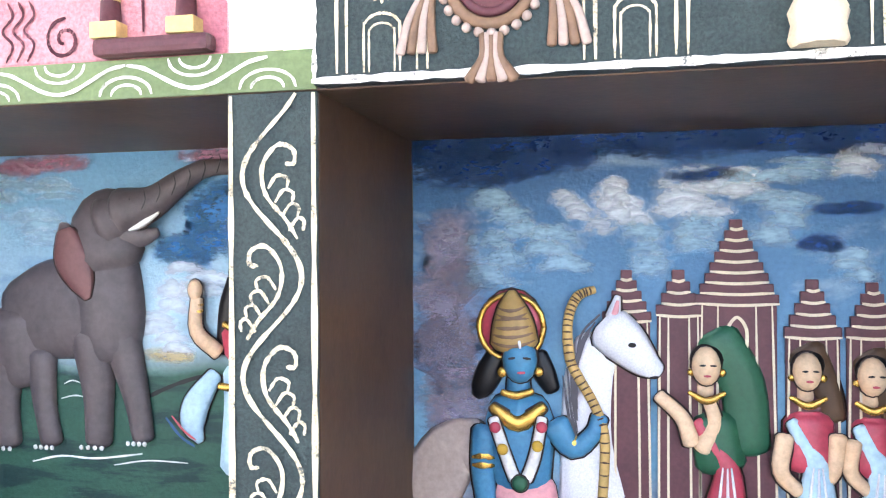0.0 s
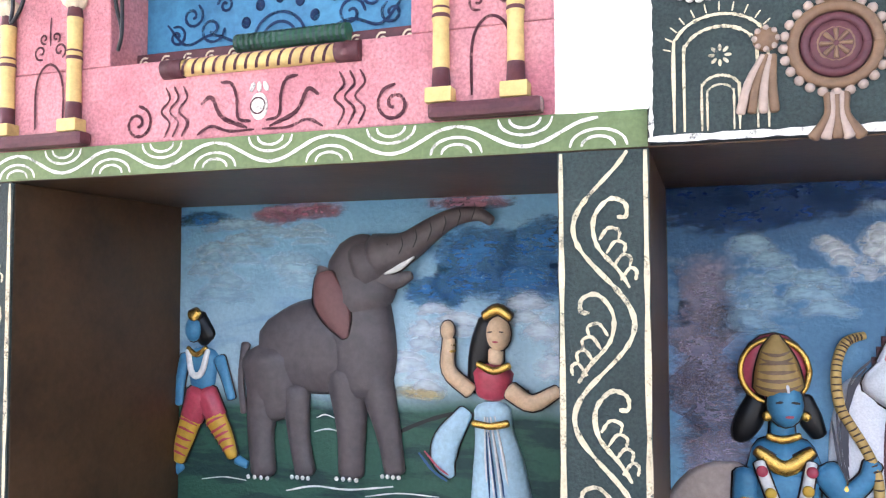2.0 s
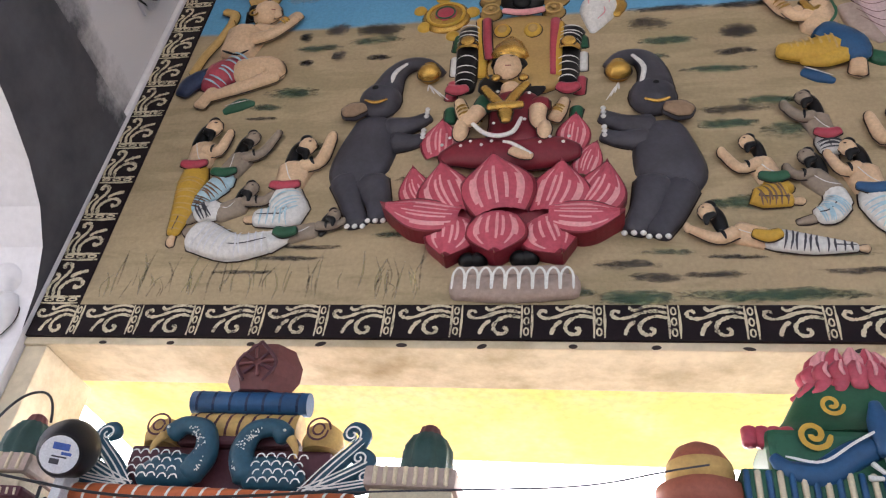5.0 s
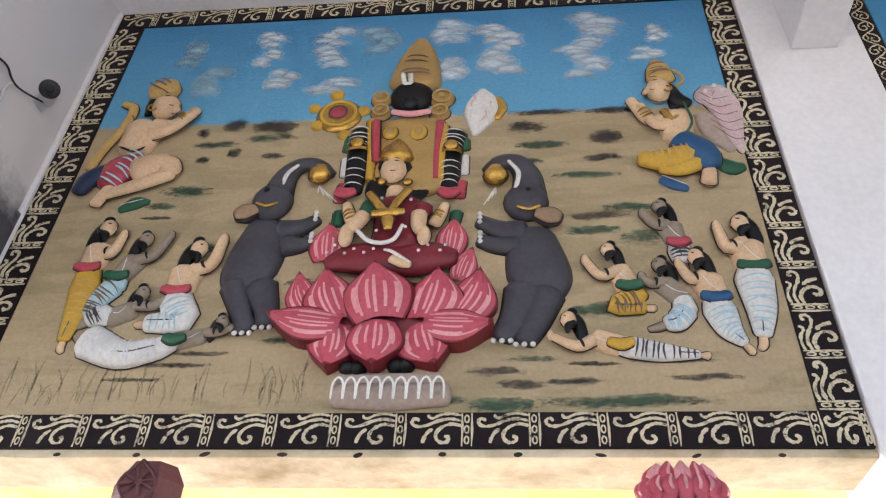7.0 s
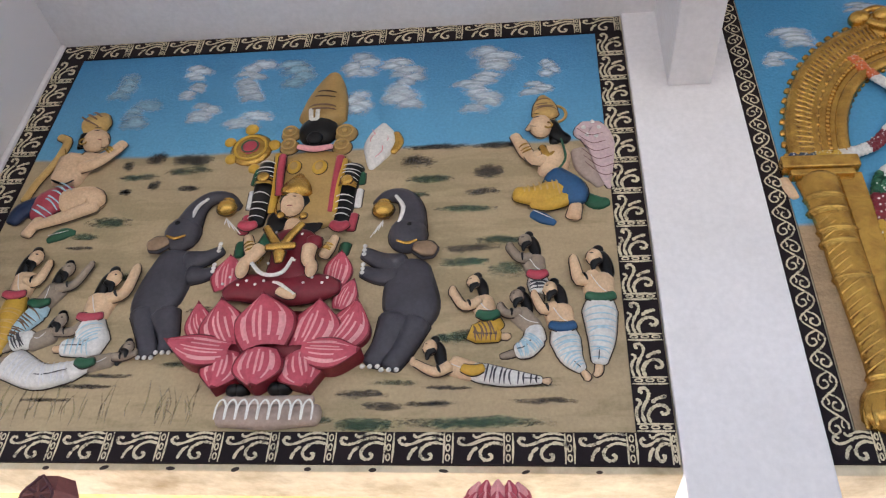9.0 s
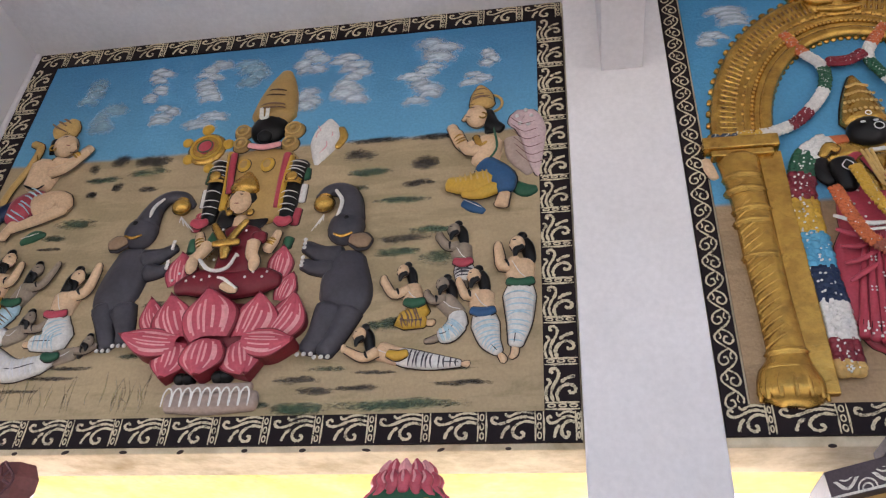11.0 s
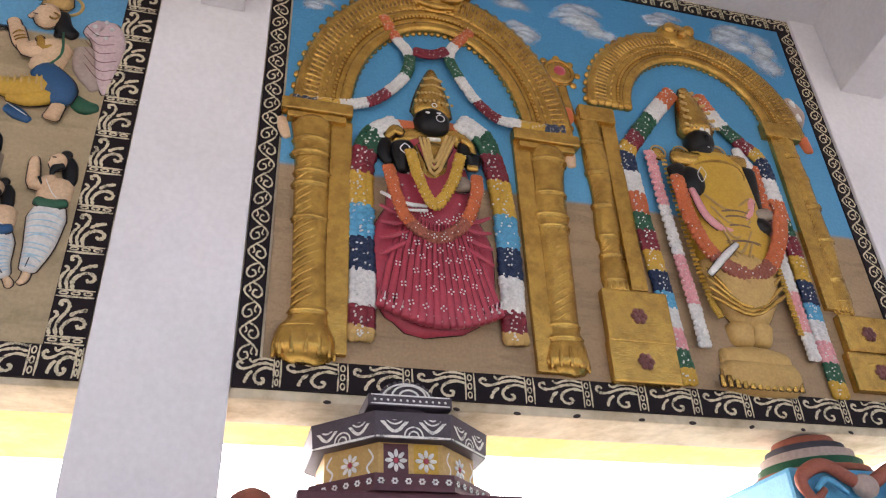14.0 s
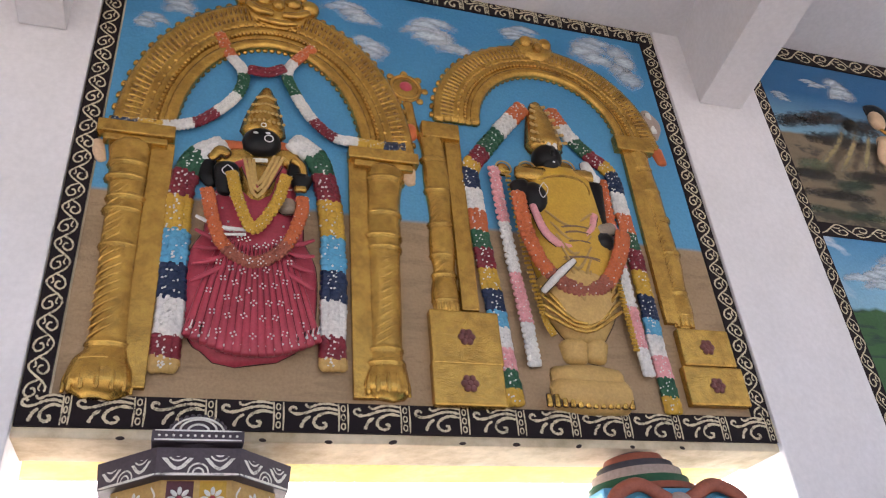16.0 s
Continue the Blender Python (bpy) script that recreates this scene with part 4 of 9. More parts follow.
for j in range(8):
    a = math.pi / 4 * j
    add_tube(bm, [(cx + 0.006 * math.cos(a), cz + 0.006 * math.sin(a), 0.003), (cx + 0.026 * math.cos(a), cz + 0.026 * math.sin(a), 0.005)], y - 0.013, 0, 0.8, 6, 2)
for j in range(24):
    a = 2 * math.pi * j / 24
    add_ell(bm, cx + 0.088 * math.cos(a), cz + 0.088 * math.sin(a), 0.0095, 0.0095, y - 0.002, 0.011, 2, seg=8)
sub("wheel", bm, [BRONZE, PLUM, STONE], green, "carved wheel with a beaded rim")
for s in (1, -1):
    bm = bmesh.new()
    add_ell(bm, cx + s * 0.118, cz + 0.022, 0.024, 0.024, y, 0.014, 0)
    for j in range(8):
        a = math.pi / 4 * j
        add_ell(bm, cx + s * 0.118 + 0.02 * math.cos(a), cz + 0.022 + 0.02 * math.sin(a), 0.006, 0.006, y - 0.006, 0.008, 1, seg=8)
    for q in range(4):
        add_tube(bm, [(cx + s * (0.105 + 0.006 * q), cz - 0.01, 0.006), (cx + s * (0.108 + 0.014 * q), cz - 0.06, 0.008), (cx + s * (0.105 + 0.02 * q), cz - 0.115, 0.009)], y - 0.004, q % 2, 0.8, 8, 3)
    sub("tassel", bm, [BRONZE, STONE], green, "rosette with hanging ribbons")
bm = bmesh.new()
for q in range(5):
    add_tube(bm, [(cx + (q - 2) * 0.008, cz - 0.09, 0.007), (cx + (q - 2) * 0.008, cz - 0.13, 0.007), (cx + (q - 2) * 0.02, cz - 0.17, 0.011)], y - 0.004, q % 2, 0.9, 8, 3)
sub("wheel_foot", bm, [BRONZE, STONE], green)
bm = bmesh.new()
add_tube(bm, [(cx, cz + 0.09, 0.03), (cx, cz + 0.12, 0.022), (cx, cz + 0.14, 0.026), (cx, cz + 0.165, 0.012)], y - 0.002, 0, 0.7, 10)
add_ribbon(bm, spiral(cx, cz + 0.14, 0.016, 0, 1, 10, 1, 0.8), 0.005, y - 0.02, 1)
sub("wheel_crest", bm, [BRONZE, STONE], green)
for k in range(7):
    x0 = -0.505 + 0.205 * k
    bm = bmesh.new()
    for q in range(13):
        u = q / 12
        x, z = x0 + 0.205 * u, 2.115 - 0.062 * math.sin(math.pi * u)
        add_tube(bm, [(x, z, 0.009), (x + 0.001, z - 0.022, 0.01), (x + 0.002, z - 0.045, 0.008)], y - 0.006, 0, 0.9, 6, 2)
    for q in range(12):
        u = q / 12
        add_tube(bm, [(x0 + 0.205 * u, 2.122 - 0.062 * math.sin(math.pi * u), 0.006), (x0 + 0.205 * (u + 1 / 12), 2.122 - 0.062 * math.sin(math.pi * (u + 1 / 12)), 0.006)], y - 0.011, 1, 0.9, 6, 1)
    add_ell(bm, x0 + 0.1, 2.128, 0.013, 0.013, y, 0.014, 0, seg=10)
    sub("valance_swag", bm, [LINEW, TERRA], green, "white pleated swag with a red edge")
bm = bmesh.new()
add_lathe(bm, 0.365, 1.385, [(0.04, 1.755), (0.045, 1.765), (0.04, 1.79), (0.045, 1.81), (0.036, 1.83), (0.03, 1.85), (0.018, 1.86), (0.02, 2.0), (0.03, 2.05)], 0, 20, 10, 0.06)
sub("pilaster", bm, LINE, green, "ivory ribbed pilaster")
bm = bmesh.new()
add_box(bm, -0.37, 0.8, 1.44, 1.69, 2.141, 2.225, 0.012)
add_box(bm, -0.25, 0.7, 1.46, 1.69, 2.2255, 2.33, 0.012)
sub("stepped_roof", bm, BUFFSTONE, green, "buff stepped roof with an oval window")
for cx in (-0.12, 0.5):
    bm = bmesh.new()
    for r in (1.0, 0.72):
        add_tube(bm, [(cx + 0.062 * r * math.cos(a), 2.235 + 0.085 * r * math.sin(a), 0.01) for a in [2 * math.pi * j / 18 for j in range(19)]], 1.452, 0 if r == 1 else 1, 0.8, 8, 2)
    add_ell(bm, cx, 2.235, 0.04, 0.06, 1.455, 0.012, 0)
    for q in range(3):
        add_ell(bm, cx, 2.2 + 0.036 * q, 0.013, 0.014, 1.445, 0.006, 2, seg=10)
    sub("oval_window", bm, [BUFFSTONE, TERRA, PLUM], green)
for cx in (-0.31, -0.24, 0.02, 0.09, 0.63):
    bm = bmesh.new()
    for q in range(5):
        add_tube(bm, [(cx + (q - 2) * 0.012, 2.146, 0.009), (cx + (q - 2) * 0.009, 2.175, 0.008), (cx, 2.2, 0.004)], 1.44, q % 2, 0.8, 8, 2)
    sub("leaf_boss", bm, [BUFFSTONE, COLYEL], green)
for cx in (-0.13, 0.66):
    bm = bmesh.new()
    add_lathe(bm, cx, 1.55, [(0.1, 2.331), (0.115, 2.35), (0.11, 2.385), (0.08, 2.4, 1), (0.085, 2.42, 1), (0.08, 2.45, 0), (0.055, 2.49, 0), (0.02, 2.51, 0)], 0, 24)
    sub("roof_dome", bm, [TERRA, BUFFSTONE], green, "terracotta dome with a buff band")
# the tower with the lotus
LX, LY = 0.285, 1.58
bm = bmesh.new()
add_box(bm, LX - 0.33, LX + 0.33, 1.47, 1.69, 2.331, 2.42, 0.01, 0)
add_box(bm, LX - 0.26, LX + 0.26, 1.48, 1.69, 2.351, 2.53, 0.02, 0)
sub("tower", bm, GREEN, green, "green tower with blue and yellow scrolls")
bm = bmesh.new()
for q in range(26):
    x = LX - 0.32 + 0.64 * q / 25
    add_tube(bm, [(x, 2.41, 0.008), (x, 2.345, 0.008)], 1.468, q % 2, 0.8, 6, 2)
sub("ribbed_cornice", bm, [BLUE, LINE], green)
bm = bmesh.new()
for s in (1, -1):
    add_tube(bm, [(LX, 2.49, 0.03), (LX + s * 0.07, 2.46, 0.035), (LX + s * 0.15, 2.41, 0.035), (LX + s * 0.22, 2.42, 0.025), (LX + s * 0.25, 2.45, 0.015)], 1.478, 0, 0.7, 10)
    add_ribbon(bm, [(LX + s * 0.01, 2.515), (LX + s * 0.07, 2.48), (LX + s * 0.15, 2.43), (LX + s * 0.23, 2.44)], 0.007, 1.45, 1)
    add_ribbon(bm, spiral(LX + s * 0.15, 2.51, 0.04, 0, 1.5, 12, s), 0.014, 1.476, 2)
add_tube(bm, [(LX, 2.59, 0.014), (LX, 2.53, 0.03), (LX, 2.46, 0.022)], 1.46, 0, 0.7, 10)
for j in range(5):
    a = math.pi * j / 4
    add_tube(bm, [(LX + 0.02 * math.cos(a), 2.4 + 0.02 * math.sin(a), 0.006), (LX + 0.05 * math.cos(a), 2.4 + 0.05 * math.sin(a), 0.008)], 1.462, 1, 0.7, 6, 2)
sub("blue_bracket", bm, [BLUE, LINEW, OCHRE], green, "cobalt blue bracket with white strokes")
for s in (1, -1):
    bm = bmesh.new()
    for q in range(4):
        add_tube(bm, [(LX + s * (0.2 + 0.03 * q), 2.5, 0.02), (LX + s * (0.2 + 0.03 * q), 2.54, 0.02)], 1.52, 0, 1.0, 8, 2)
    sub("red_knob", bm, RED, green)
bm = bmesh.new()
add_lathe(bm, LX, LY, [(0.24, 2.531), (0.19, 2.59), (0.15, 2.66), (0.13, 2.69)], 0, 24, squash=0.42)
for s in (1, -1):
    add_ribbon(bm, spiral(LX + s * 0.09, 2.6, 0.03, 0, 1.4, 12, s), 0.011, 1.49, 1)
sub("tower_neck", bm, [GREEN, OCHRE], green)
bm = bmesh.new()
for row, (z0, r, n, h) in enumerate(((2.685, 0.098, 9, 0.062), (2.715, 0.072, 7, 0.075))):
    for q in range(n):
        a = math.pi + math.pi * q / (n - 1)
        x, yy = LX + r * math.cos(a), LY + r * 0.6 * math.sin(a)
        add_tube(bm, [(x, z0, 0.022), (x + 0.012 * math.cos(a), z0 + h * 0.5, 0.03), (x + 0.004 * math.cos(a), z0 + h, 0.006)], yy, q % 2 if row else 0, 0.6, 8, 3)
        add_tube(bm, [(x, z0 + 0.01, 0.004), (x + 0.012 * math.cos(a), z0 + h * 0.5, 0.006), (x, z0 + h * 0.85, 0.003)], yy - 0.019, 1, 0.6, 6, 3)
    if not row:
        for q in range(n):
            a = math.pi + math.pi * q / (n - 1)
            x, yy = LX + r * math.cos(a), LY + r * 0.6 * math.sin(a)
            add_tube(bm, [(x, z0 + 0.02, 0.022), (x + 0.03 * math.cos(a), z0 - 0.02, 0.02), (x + 0.06 * math.cos(a), z0 - 0.028, 0.006)], yy, 0, 0.6, 8, 3)
sub("lotus_finial", bm, [ROSE, PALEROSE], green, "pink lotus finial")

# ---- the octagonal shrine and the striped dome further east ----
octa = empty("octagonal_shrine", (2.1, 1.8, 1.815), "yellow octagonal model shrine with a dark patterned cap", "model shrine")
OX, OY = 2.1, 1.83


def octagon(bm, r, z0, z1, r2=None, mat=0):
    r2 = r2 or r
    ring = []
    for rr, z in ((r, z0), (r2, z1)):
        ring.append([bm.verts.new((OX + rr * math.cos(radians(22.5 + 45 * k)), OY + rr * math.sin(radians(22.5 + 45 * k)), z)) for k in range(8)])
    for k in range(8):
        bm.faces.new((ring[0][k], ring[0][(k + 1) % 8], ring[1][(k + 1) % 8], ring[1][k])).material_index = mat
    bm.faces.new(ring[0]).material_index = mat
    bm.faces.new(ring[1]).material_index = mat


bm = bmesh.new()
octagon(bm, 0.36, 2.685, 2.78, 0.37)
octagon(bm, 0.37, 2.781, 2.805, 0.29)
sub("cap", bm, CAPGREY, octa, "dark octagonal cap with ivory waves")
bm = bmesh.new()
octagon(bm, 0.31, 2.56, 2.684)
sub("drum", bm, BUFFSTONE, octa)
bm = bmesh.new()
octagon(bm, 0.37, 2.5, 2.559)
sub("lower_band", bm, PLUM, octa)
bm = bmesh.new()
add_box(bm, OX - 0.4, OX + 0.4, 1.5, 2.1, 1.816, 2.499, 0.01)
sub("base", bm, PLUM, octa)


def on_side(k, r):
    """Places on one face of the octagon: (u along it, z) to the world."""
    a = radians(45 * k)
    n, t = Vector((math.cos(a), math.sin(a), 0)), Vector((-math.sin(a), math.cos(a), 0))
    return Matrix((( t.x, -n.x, 0, OX + n.x * r * math.cos(radians(22.5))), (t.y, -n.y, 0, OY + n.y * r * math.cos(radians(22.5))), (0, 0, 1, 0), (0, 0, 0, 1)))


for k in (5, 6, 7):
    bm = bmesh.new()
    add_ribbon(bm, [(-0.14 + 0.0175 * j, 2.735 + 0.026 * math.cos(2 * math.pi * j / 8)) for j in range(17)], 0.012, -0.002, 0, 0.002, 4, 0.15)
    for c, up in ((-0.07, 1), (0.07, 1), (0, -1), (-0.14, -1), (0.14, -1)):
        for r in (0.034, 0.018):
            if abs(c) < 0.1:
                add_ribbon(bm, [(c + r * math.cos(math.pi * j / 6), (2.77 - up * 0.0 if up > 0 else 2.693) - up * r * math.sin(math.pi * j / 6)) for j in range(7)], 0.006, -0.002, 0)
    add_ribbon(bm, [(-0.138, 2.69), (0, 2.69), (0.138, 2.69)], 0.009, -0.002, 0)
    add_ribbon(bm, [(-0.138, 2.776), (0, 2.776), (0.138, 2.776)], 0.006, -0.002, 0)
    bm.transform(on_side(k, 0.361))
    sub("cap_pattern", bm, DRY_WHITE, octa)
    bm = bmesh.new()
    for c in ((-0.055, 0.055) if k == 6 else (0,)):
        if k == 6:
            v = [bm.verts.new(p) for p in ((c - 0.045, -0.001, 2.565), (c + 0.045, -0.001, 2.565), (c + 0.045, -0.001, 2.68), (c - 0.045, -0.001, 2.68))]
            bm.faces.new(v).material_index = 2 if c < 0 else 3
        for j in range(8):
            a = math.pi / 4 * j
            add_ell(bm, c + 0.026 * math.cos(a), 2.62 + 0.026 * math.sin(a), 0.015, 0.008, -0.003, 0.003, 0, math.degrees(a), 8)
        add_ell(bm, c, 2.62, 0.01, 0.01, -0.004, 0.003, 1, 0, 8)
    if k != 6:
        for s in (1, -1):
            add_ribbon(bm, [(s * 0.09, 2.57), (s * 0.075, 2.6), (s * 0.1, 2.63), (s * 0.08, 2.665)], 0.008, -0.002, 0)
    bm.transform(on_side(k, 0.311))
    sub("flower_painting", bm, [LINEW, RED, PLUM, OCHRE], octa, "white flowers painted on yellow")
    bm = bmesh.new()
    for j in range(6):
        for q in range(6):
            a = math.pi / 3 * q
            add_ell(bm, -0.12 + 0.048 * j + 0.008 * math.cos(a), 2.532 + 0.008 * math.sin(a), 0.005, 0.004, -0.002, 0.002, 0, 0, 6)
    bm.transform(on_side(k, 0.371))
    sub("band_flowers", bm, LINEW, octa)
bm = bmesh.new()
add_box(bm, 1.935, 2.25, 1.5, 1.69, 2.8055, 2.85, 0.005, 0)
add_ribbon(bm, [(1.945, 2.812), (2.09, 2.812), (2.24, 2.812)], 0.006, 1.4995, 1)
add_ribbon(bm, [(1.945, 2.845), (2.09, 2.845), (2.24, 2.845)], 0.006, 1.4995, 1)
for q in range(12):
    add_ell(bm, 1.96 + 0.024 * q, 2.828, 0.005, 0.005, 1.4995, 0.002, 1, seg=6)
add_ell(bm, 2.09, 2.845, 0.09, 0.065, 1.56, 0.05, 0)
for r in (1.02, 0.7, 0.4):
    add_tube(bm, [(2.09 + 0.09 * r * math.cos(a), 2.85 + 0.062 * r * math.sin(a), 0.004) for a in [math.pi * j / 12 for j in range(13)]], 1.515 if r < 1 else 1.55, 1, 0.8, 6, 2)
for j in range(15):
    a = math.pi * j / 14
    add_ell(bm, 2.09 + 0.1 * math.cos(a), 2.85 + 0.07 * math.sin(a), 0.009, 0.009, 1.555, 0.008, 0, seg=8)
sub("crest", bm, [CAPGREY, LINEW], octa, "dark arched crest with white lines")
for x, h in ((1.56, 2.52), (2.72, 2.5)):
    bm = bmesh.new()
    add_lathe(bm, x, 1.6, [(0.09, 1.816), (0.09, 2.3), (0.1, 2.4, 1), (0.09, h - 0.07), (0.06, h - 0.02), (0.02, h)], 0, 24, 10, 0.05)
    tagged(part("dome_finial", bm, [TERRA, BUFFSTONE]), "brown ribbed dome finial on the parapet", "dome finial", "small domes on the parapet")
cone = empty("striped_dome_shrine", (3.9, 1.8, 1.815), "blue model shrine with a striped stepped dome", "model shrine")
bm = bmesh.new()
add_lathe(bm, 3.98, 1.78, [(0.26, 2.66, 0), (0.25, 2.69, 1), (0.22, 2.7, 1), (0.225, 2.73, 2), (0.2, 2.745, 2), (0.2, 2.775, 3), (0.17, 2.79, 3), (0.17, 2.81, 0), (0.14, 2.825, 0), (0.13, 2.85, 3), (0.06, 2.875, 3)], 0, 28)
sub("dome", bm, [TERRA, GREEN, STONE, GREY], cone, "terracotta, green and grey stepped dome")
bm = bmesh.new()
add_box(bm, 3.66, 4.3, 1.52, 2.1, 1.816, 2.6595, 0.02)
sub("body", bm, LBLUE, cone)
bm = bmesh.new()
for s in (1, -1):
    add_tube(bm, [(3.98 + s * 0.05, 2.6, 0.03), (3.98 + s * 0.18, 2.66, 0.03), (3.98 + s * 0.3, 2.6, 0.028), (3.98 + s * 0.26, 2.52, 0.02), (3.98 + s * 0.2, 2.56, 0.015)], 1.49, 0, 0.8, 8)
    add_tube(bm, [(3.98 + s * 0.1, 2.55, 0.012), (3.98 + s * 0.18, 2.6, 0.014), (3.98 + s * 0.24, 2.56, 0.01)], 1.485, 1, 0.8, 8)
add_ell(bm, 3.98, 2.58, 0.06, 0.05, 1.49, 0.04, 2)
sub("face_bracket", bm, [TERRA, LBLUE, STONE], cone)

# ---- lamp, wires and speaker ----
lamp = empty("spot_lamp", (-1.795, 1.44, 2.39), "black plastic spot lamp with a printed sticker on its back", "spot lamp")
bm = bmesh.new()
add_lathe(bm, 0, 0, [(0.05, -0.09), (0.056, -0.085), (0.072, -0.03), (0.08, -0.005), (0.08, 0.03), (0.075, 0.037)], 0, 28)
bm.transform(look((0, 0, 0), (-0.35, 0.75, 0.45)).to_3x3().to_4x4() @ Matrix.Rotation(math.pi, 4, "X"))
bm.transform(Matrix.Translation((-1.795, 1.44, 2.39)))
sub("housing", bm, PLASTIC, lamp)
bm = bmesh.new()
disc = [bm.verts.new((0.049 * math.cos(2 * math.pi * k / 24), 0.049 * math.sin(2 * math.pi * k / 24), -0.0915)) for k in range(24)]
bm.faces.new(disc)
for u0, u1, v0, v1, m in ((-0.02, 0.022, -0.03, -0.012, 2), (-0.018, 0.02, 0.004, 0.008, 1), (-0.02, 0.004, 0.012, 0.026, 1), (0.004, 0.03, -0.008, 0.0, 2)):
    f = bm.faces.new([bm.verts.new(p) for p in ((u0, v0, -0.0922), (u1, v0, -0.0922), (u1, v1, -0.0922), (u0, v1, -0.0922))])
    f.material_index = m
bm.transform(look((0, 0, 0), (-0.35, 0.75, 0.45)).to_3x3().to_4x4() @ Matrix.Rotation(math.pi, 4, "X"))
bm.transform(Matrix.Translation((-1.795, 1.44, 2.39)))
sub("sticker", bm, [LABEL, GREY, LABELB], lamp, "white sticker with grey and blue print")
bm = bmesh.new()
add_box(bm, -1.8, -1.77, 1.44, 1.5, 2.25, 2.34, 0.003)
sub("bracket", bm, LABEL, lamp)


def cable(name, pts, r, label, mat=None):
    cu = bpy.data.curves.new(name, "CURVE")
    cu.dimensions, cu.bevel_depth, cu.bevel_resolution = "3D", r, 2
    sp = cu.splines.new("NURBS")
    sp.points.add(len(pts) - 1)
    for p, q in zip(sp.points, pts):
        p.co = (*q, 1)
    sp.use_endpoint_u, sp.order_u = True, 3
    cu.materials.append(mat or PLASTIC)
    return tagged(new(name, cu), label, "cable", "loose cables on the shrine")


cable("cable", [(-1.85, 1.4, 2.45), (-1.87, 1.4, 2.54), (-1.97, 1.4, 2.54), (-2.03, 1.39, 2.42), (-2.04, 1.38, 2.3), (-2.02, 1.38, 2.25)], 0.004, "black lamp lead looping up from the lamp")
cable("cable", [(-3.2, 1.45, 2.5), (-2.6, 1.4, 2.4), (-2.1, 1.385, 2.32), (-1.9, 1.385, 2.29), (-1.6, 1.39, 2.25), (-1.3, 1.4, 2.262), (-1.0, 1.39, 2.29)], 0.004, "dark cable sagging across the shrine front")
cable("cable", [(-1.0, 1.4, 2.29), (-0.7, 1.4, 2.31), (-0.4, 1.42, 2.335), (-0.2, 1.45, 2.4), (-0.12, 1.44, 2.41)], 0.0025, "thin grey cable between the two shrines", GREY)
cable("cable", [(-2.05, 1.38, 2.3), (-2.12, 1.37, 2.28), (-2.08, 1.37, 2.2), (-2.1, 1.37, 2.12), (-2.04, 1.37, 2.2), (-2.06, 1.37, 2.31), (-1.98, 1.38, 2.26)], 0.005, "tangle of dark cable hanging on the shrine")
cable("cable", [(-1.82, 1.425, 2.28), (-1.81, 1.42, 2.18), (-1.78, 1.42, 2.1), (-1.8, 1.42, 2.04), (-1.77, 1.41, 2.1), (-1.79, 1.42, 2.25)], 0.005, "bundle of dark cable hanging in the recess")
CX, CY, CZ = -2.27, 1.425, 4.52
cctv = empty("security_camera", (-2.358, CY, CZ), "small white bullet security camera with a black lens", "security camera")
aim = look((0, 0, 0), (0.62, -0.72, -0.3)).to_3x3().to_4x4() @ Matrix.Rotation(math.pi, 4, "X")
at = Matrix.Translation((CX, CY, CZ)) @ aim
for nm, prof, mt, lab in (("housing", [(0.02, -0.13), (0.034, -0.125), (0.038, -0.1), (0.038, -0.012), (0.034, -0.006)], LABEL, "white plastic housing"),
                          ("front", [(0.04, -0.016), (0.045, -0.008), (0.045, 0.006), (0.041, 0.01), (0.037, 0.004), (0.02, 0.003)], PLASTIC, "black rim"),
                          ("lens", [(0.019, 0.0025), (0.019, 0.012), (0.015, 0.014), (0.01, 0.009), (0.003, 0.011)], BLACK, "")):
    bm = bmesh.new()
    add_lathe(bm, 0, 0, prof, 0, 28)
    bm.transform(at)
    sub(nm, bm, mt, cctv, lab)
for k in range(10):
    bm = bmesh.new()
    add_lathe(bm, 0.028 * math.cos(k * 0.6283), 0.028 * math.sin(k * 0.6283), [(0.0042, 0.003), (0.0042, 0.006), (0.002, 0.007)], 0, 8)
    bm.transform(at)
    sub("diode", bm, GREY, cctv)
bm = bmesh.new()
add_box(bm, -2.3585, CX - 0.05, CY + 0.06, CY + 0.085, CZ + 0.0, CZ + 0.025, 0.004)
add_box(bm, -2.3588, -2.345, CY + 0.035, CY + 0.11, CZ - 0.03, CZ + 0.055, 0.004)
sub("bracket", bm, LABEL, cctv)
cable("cable", [(CX - 0.06, CY + 0.08, CZ), (-2.34, CY - 0.02, CZ - 0.06), (-2.345, CY - 0.12, CZ - 0.1), (-2.35, CY - 0.2, CZ - 0.04), (-2.355, CY - 0.3, CZ - 0.12)], 0.005, "black lead of the small camera on the beam")
cable("cable", [(-2.345, CY - 0.12, CZ - 0.1), (-2.34, CY - 0.15, CZ - 0.16), (-2.345, CY - 0.11, CZ - 0.24), (-2.35, CY - 0.16, CZ - 0.22)], 0.006, "white plug lead hanging from the beam", LABEL)


# ---- painted plaster reliefs ----
PANEL_Y, NICHE_Y = WALL_Y - 0.008, BACK_Y - 0.004


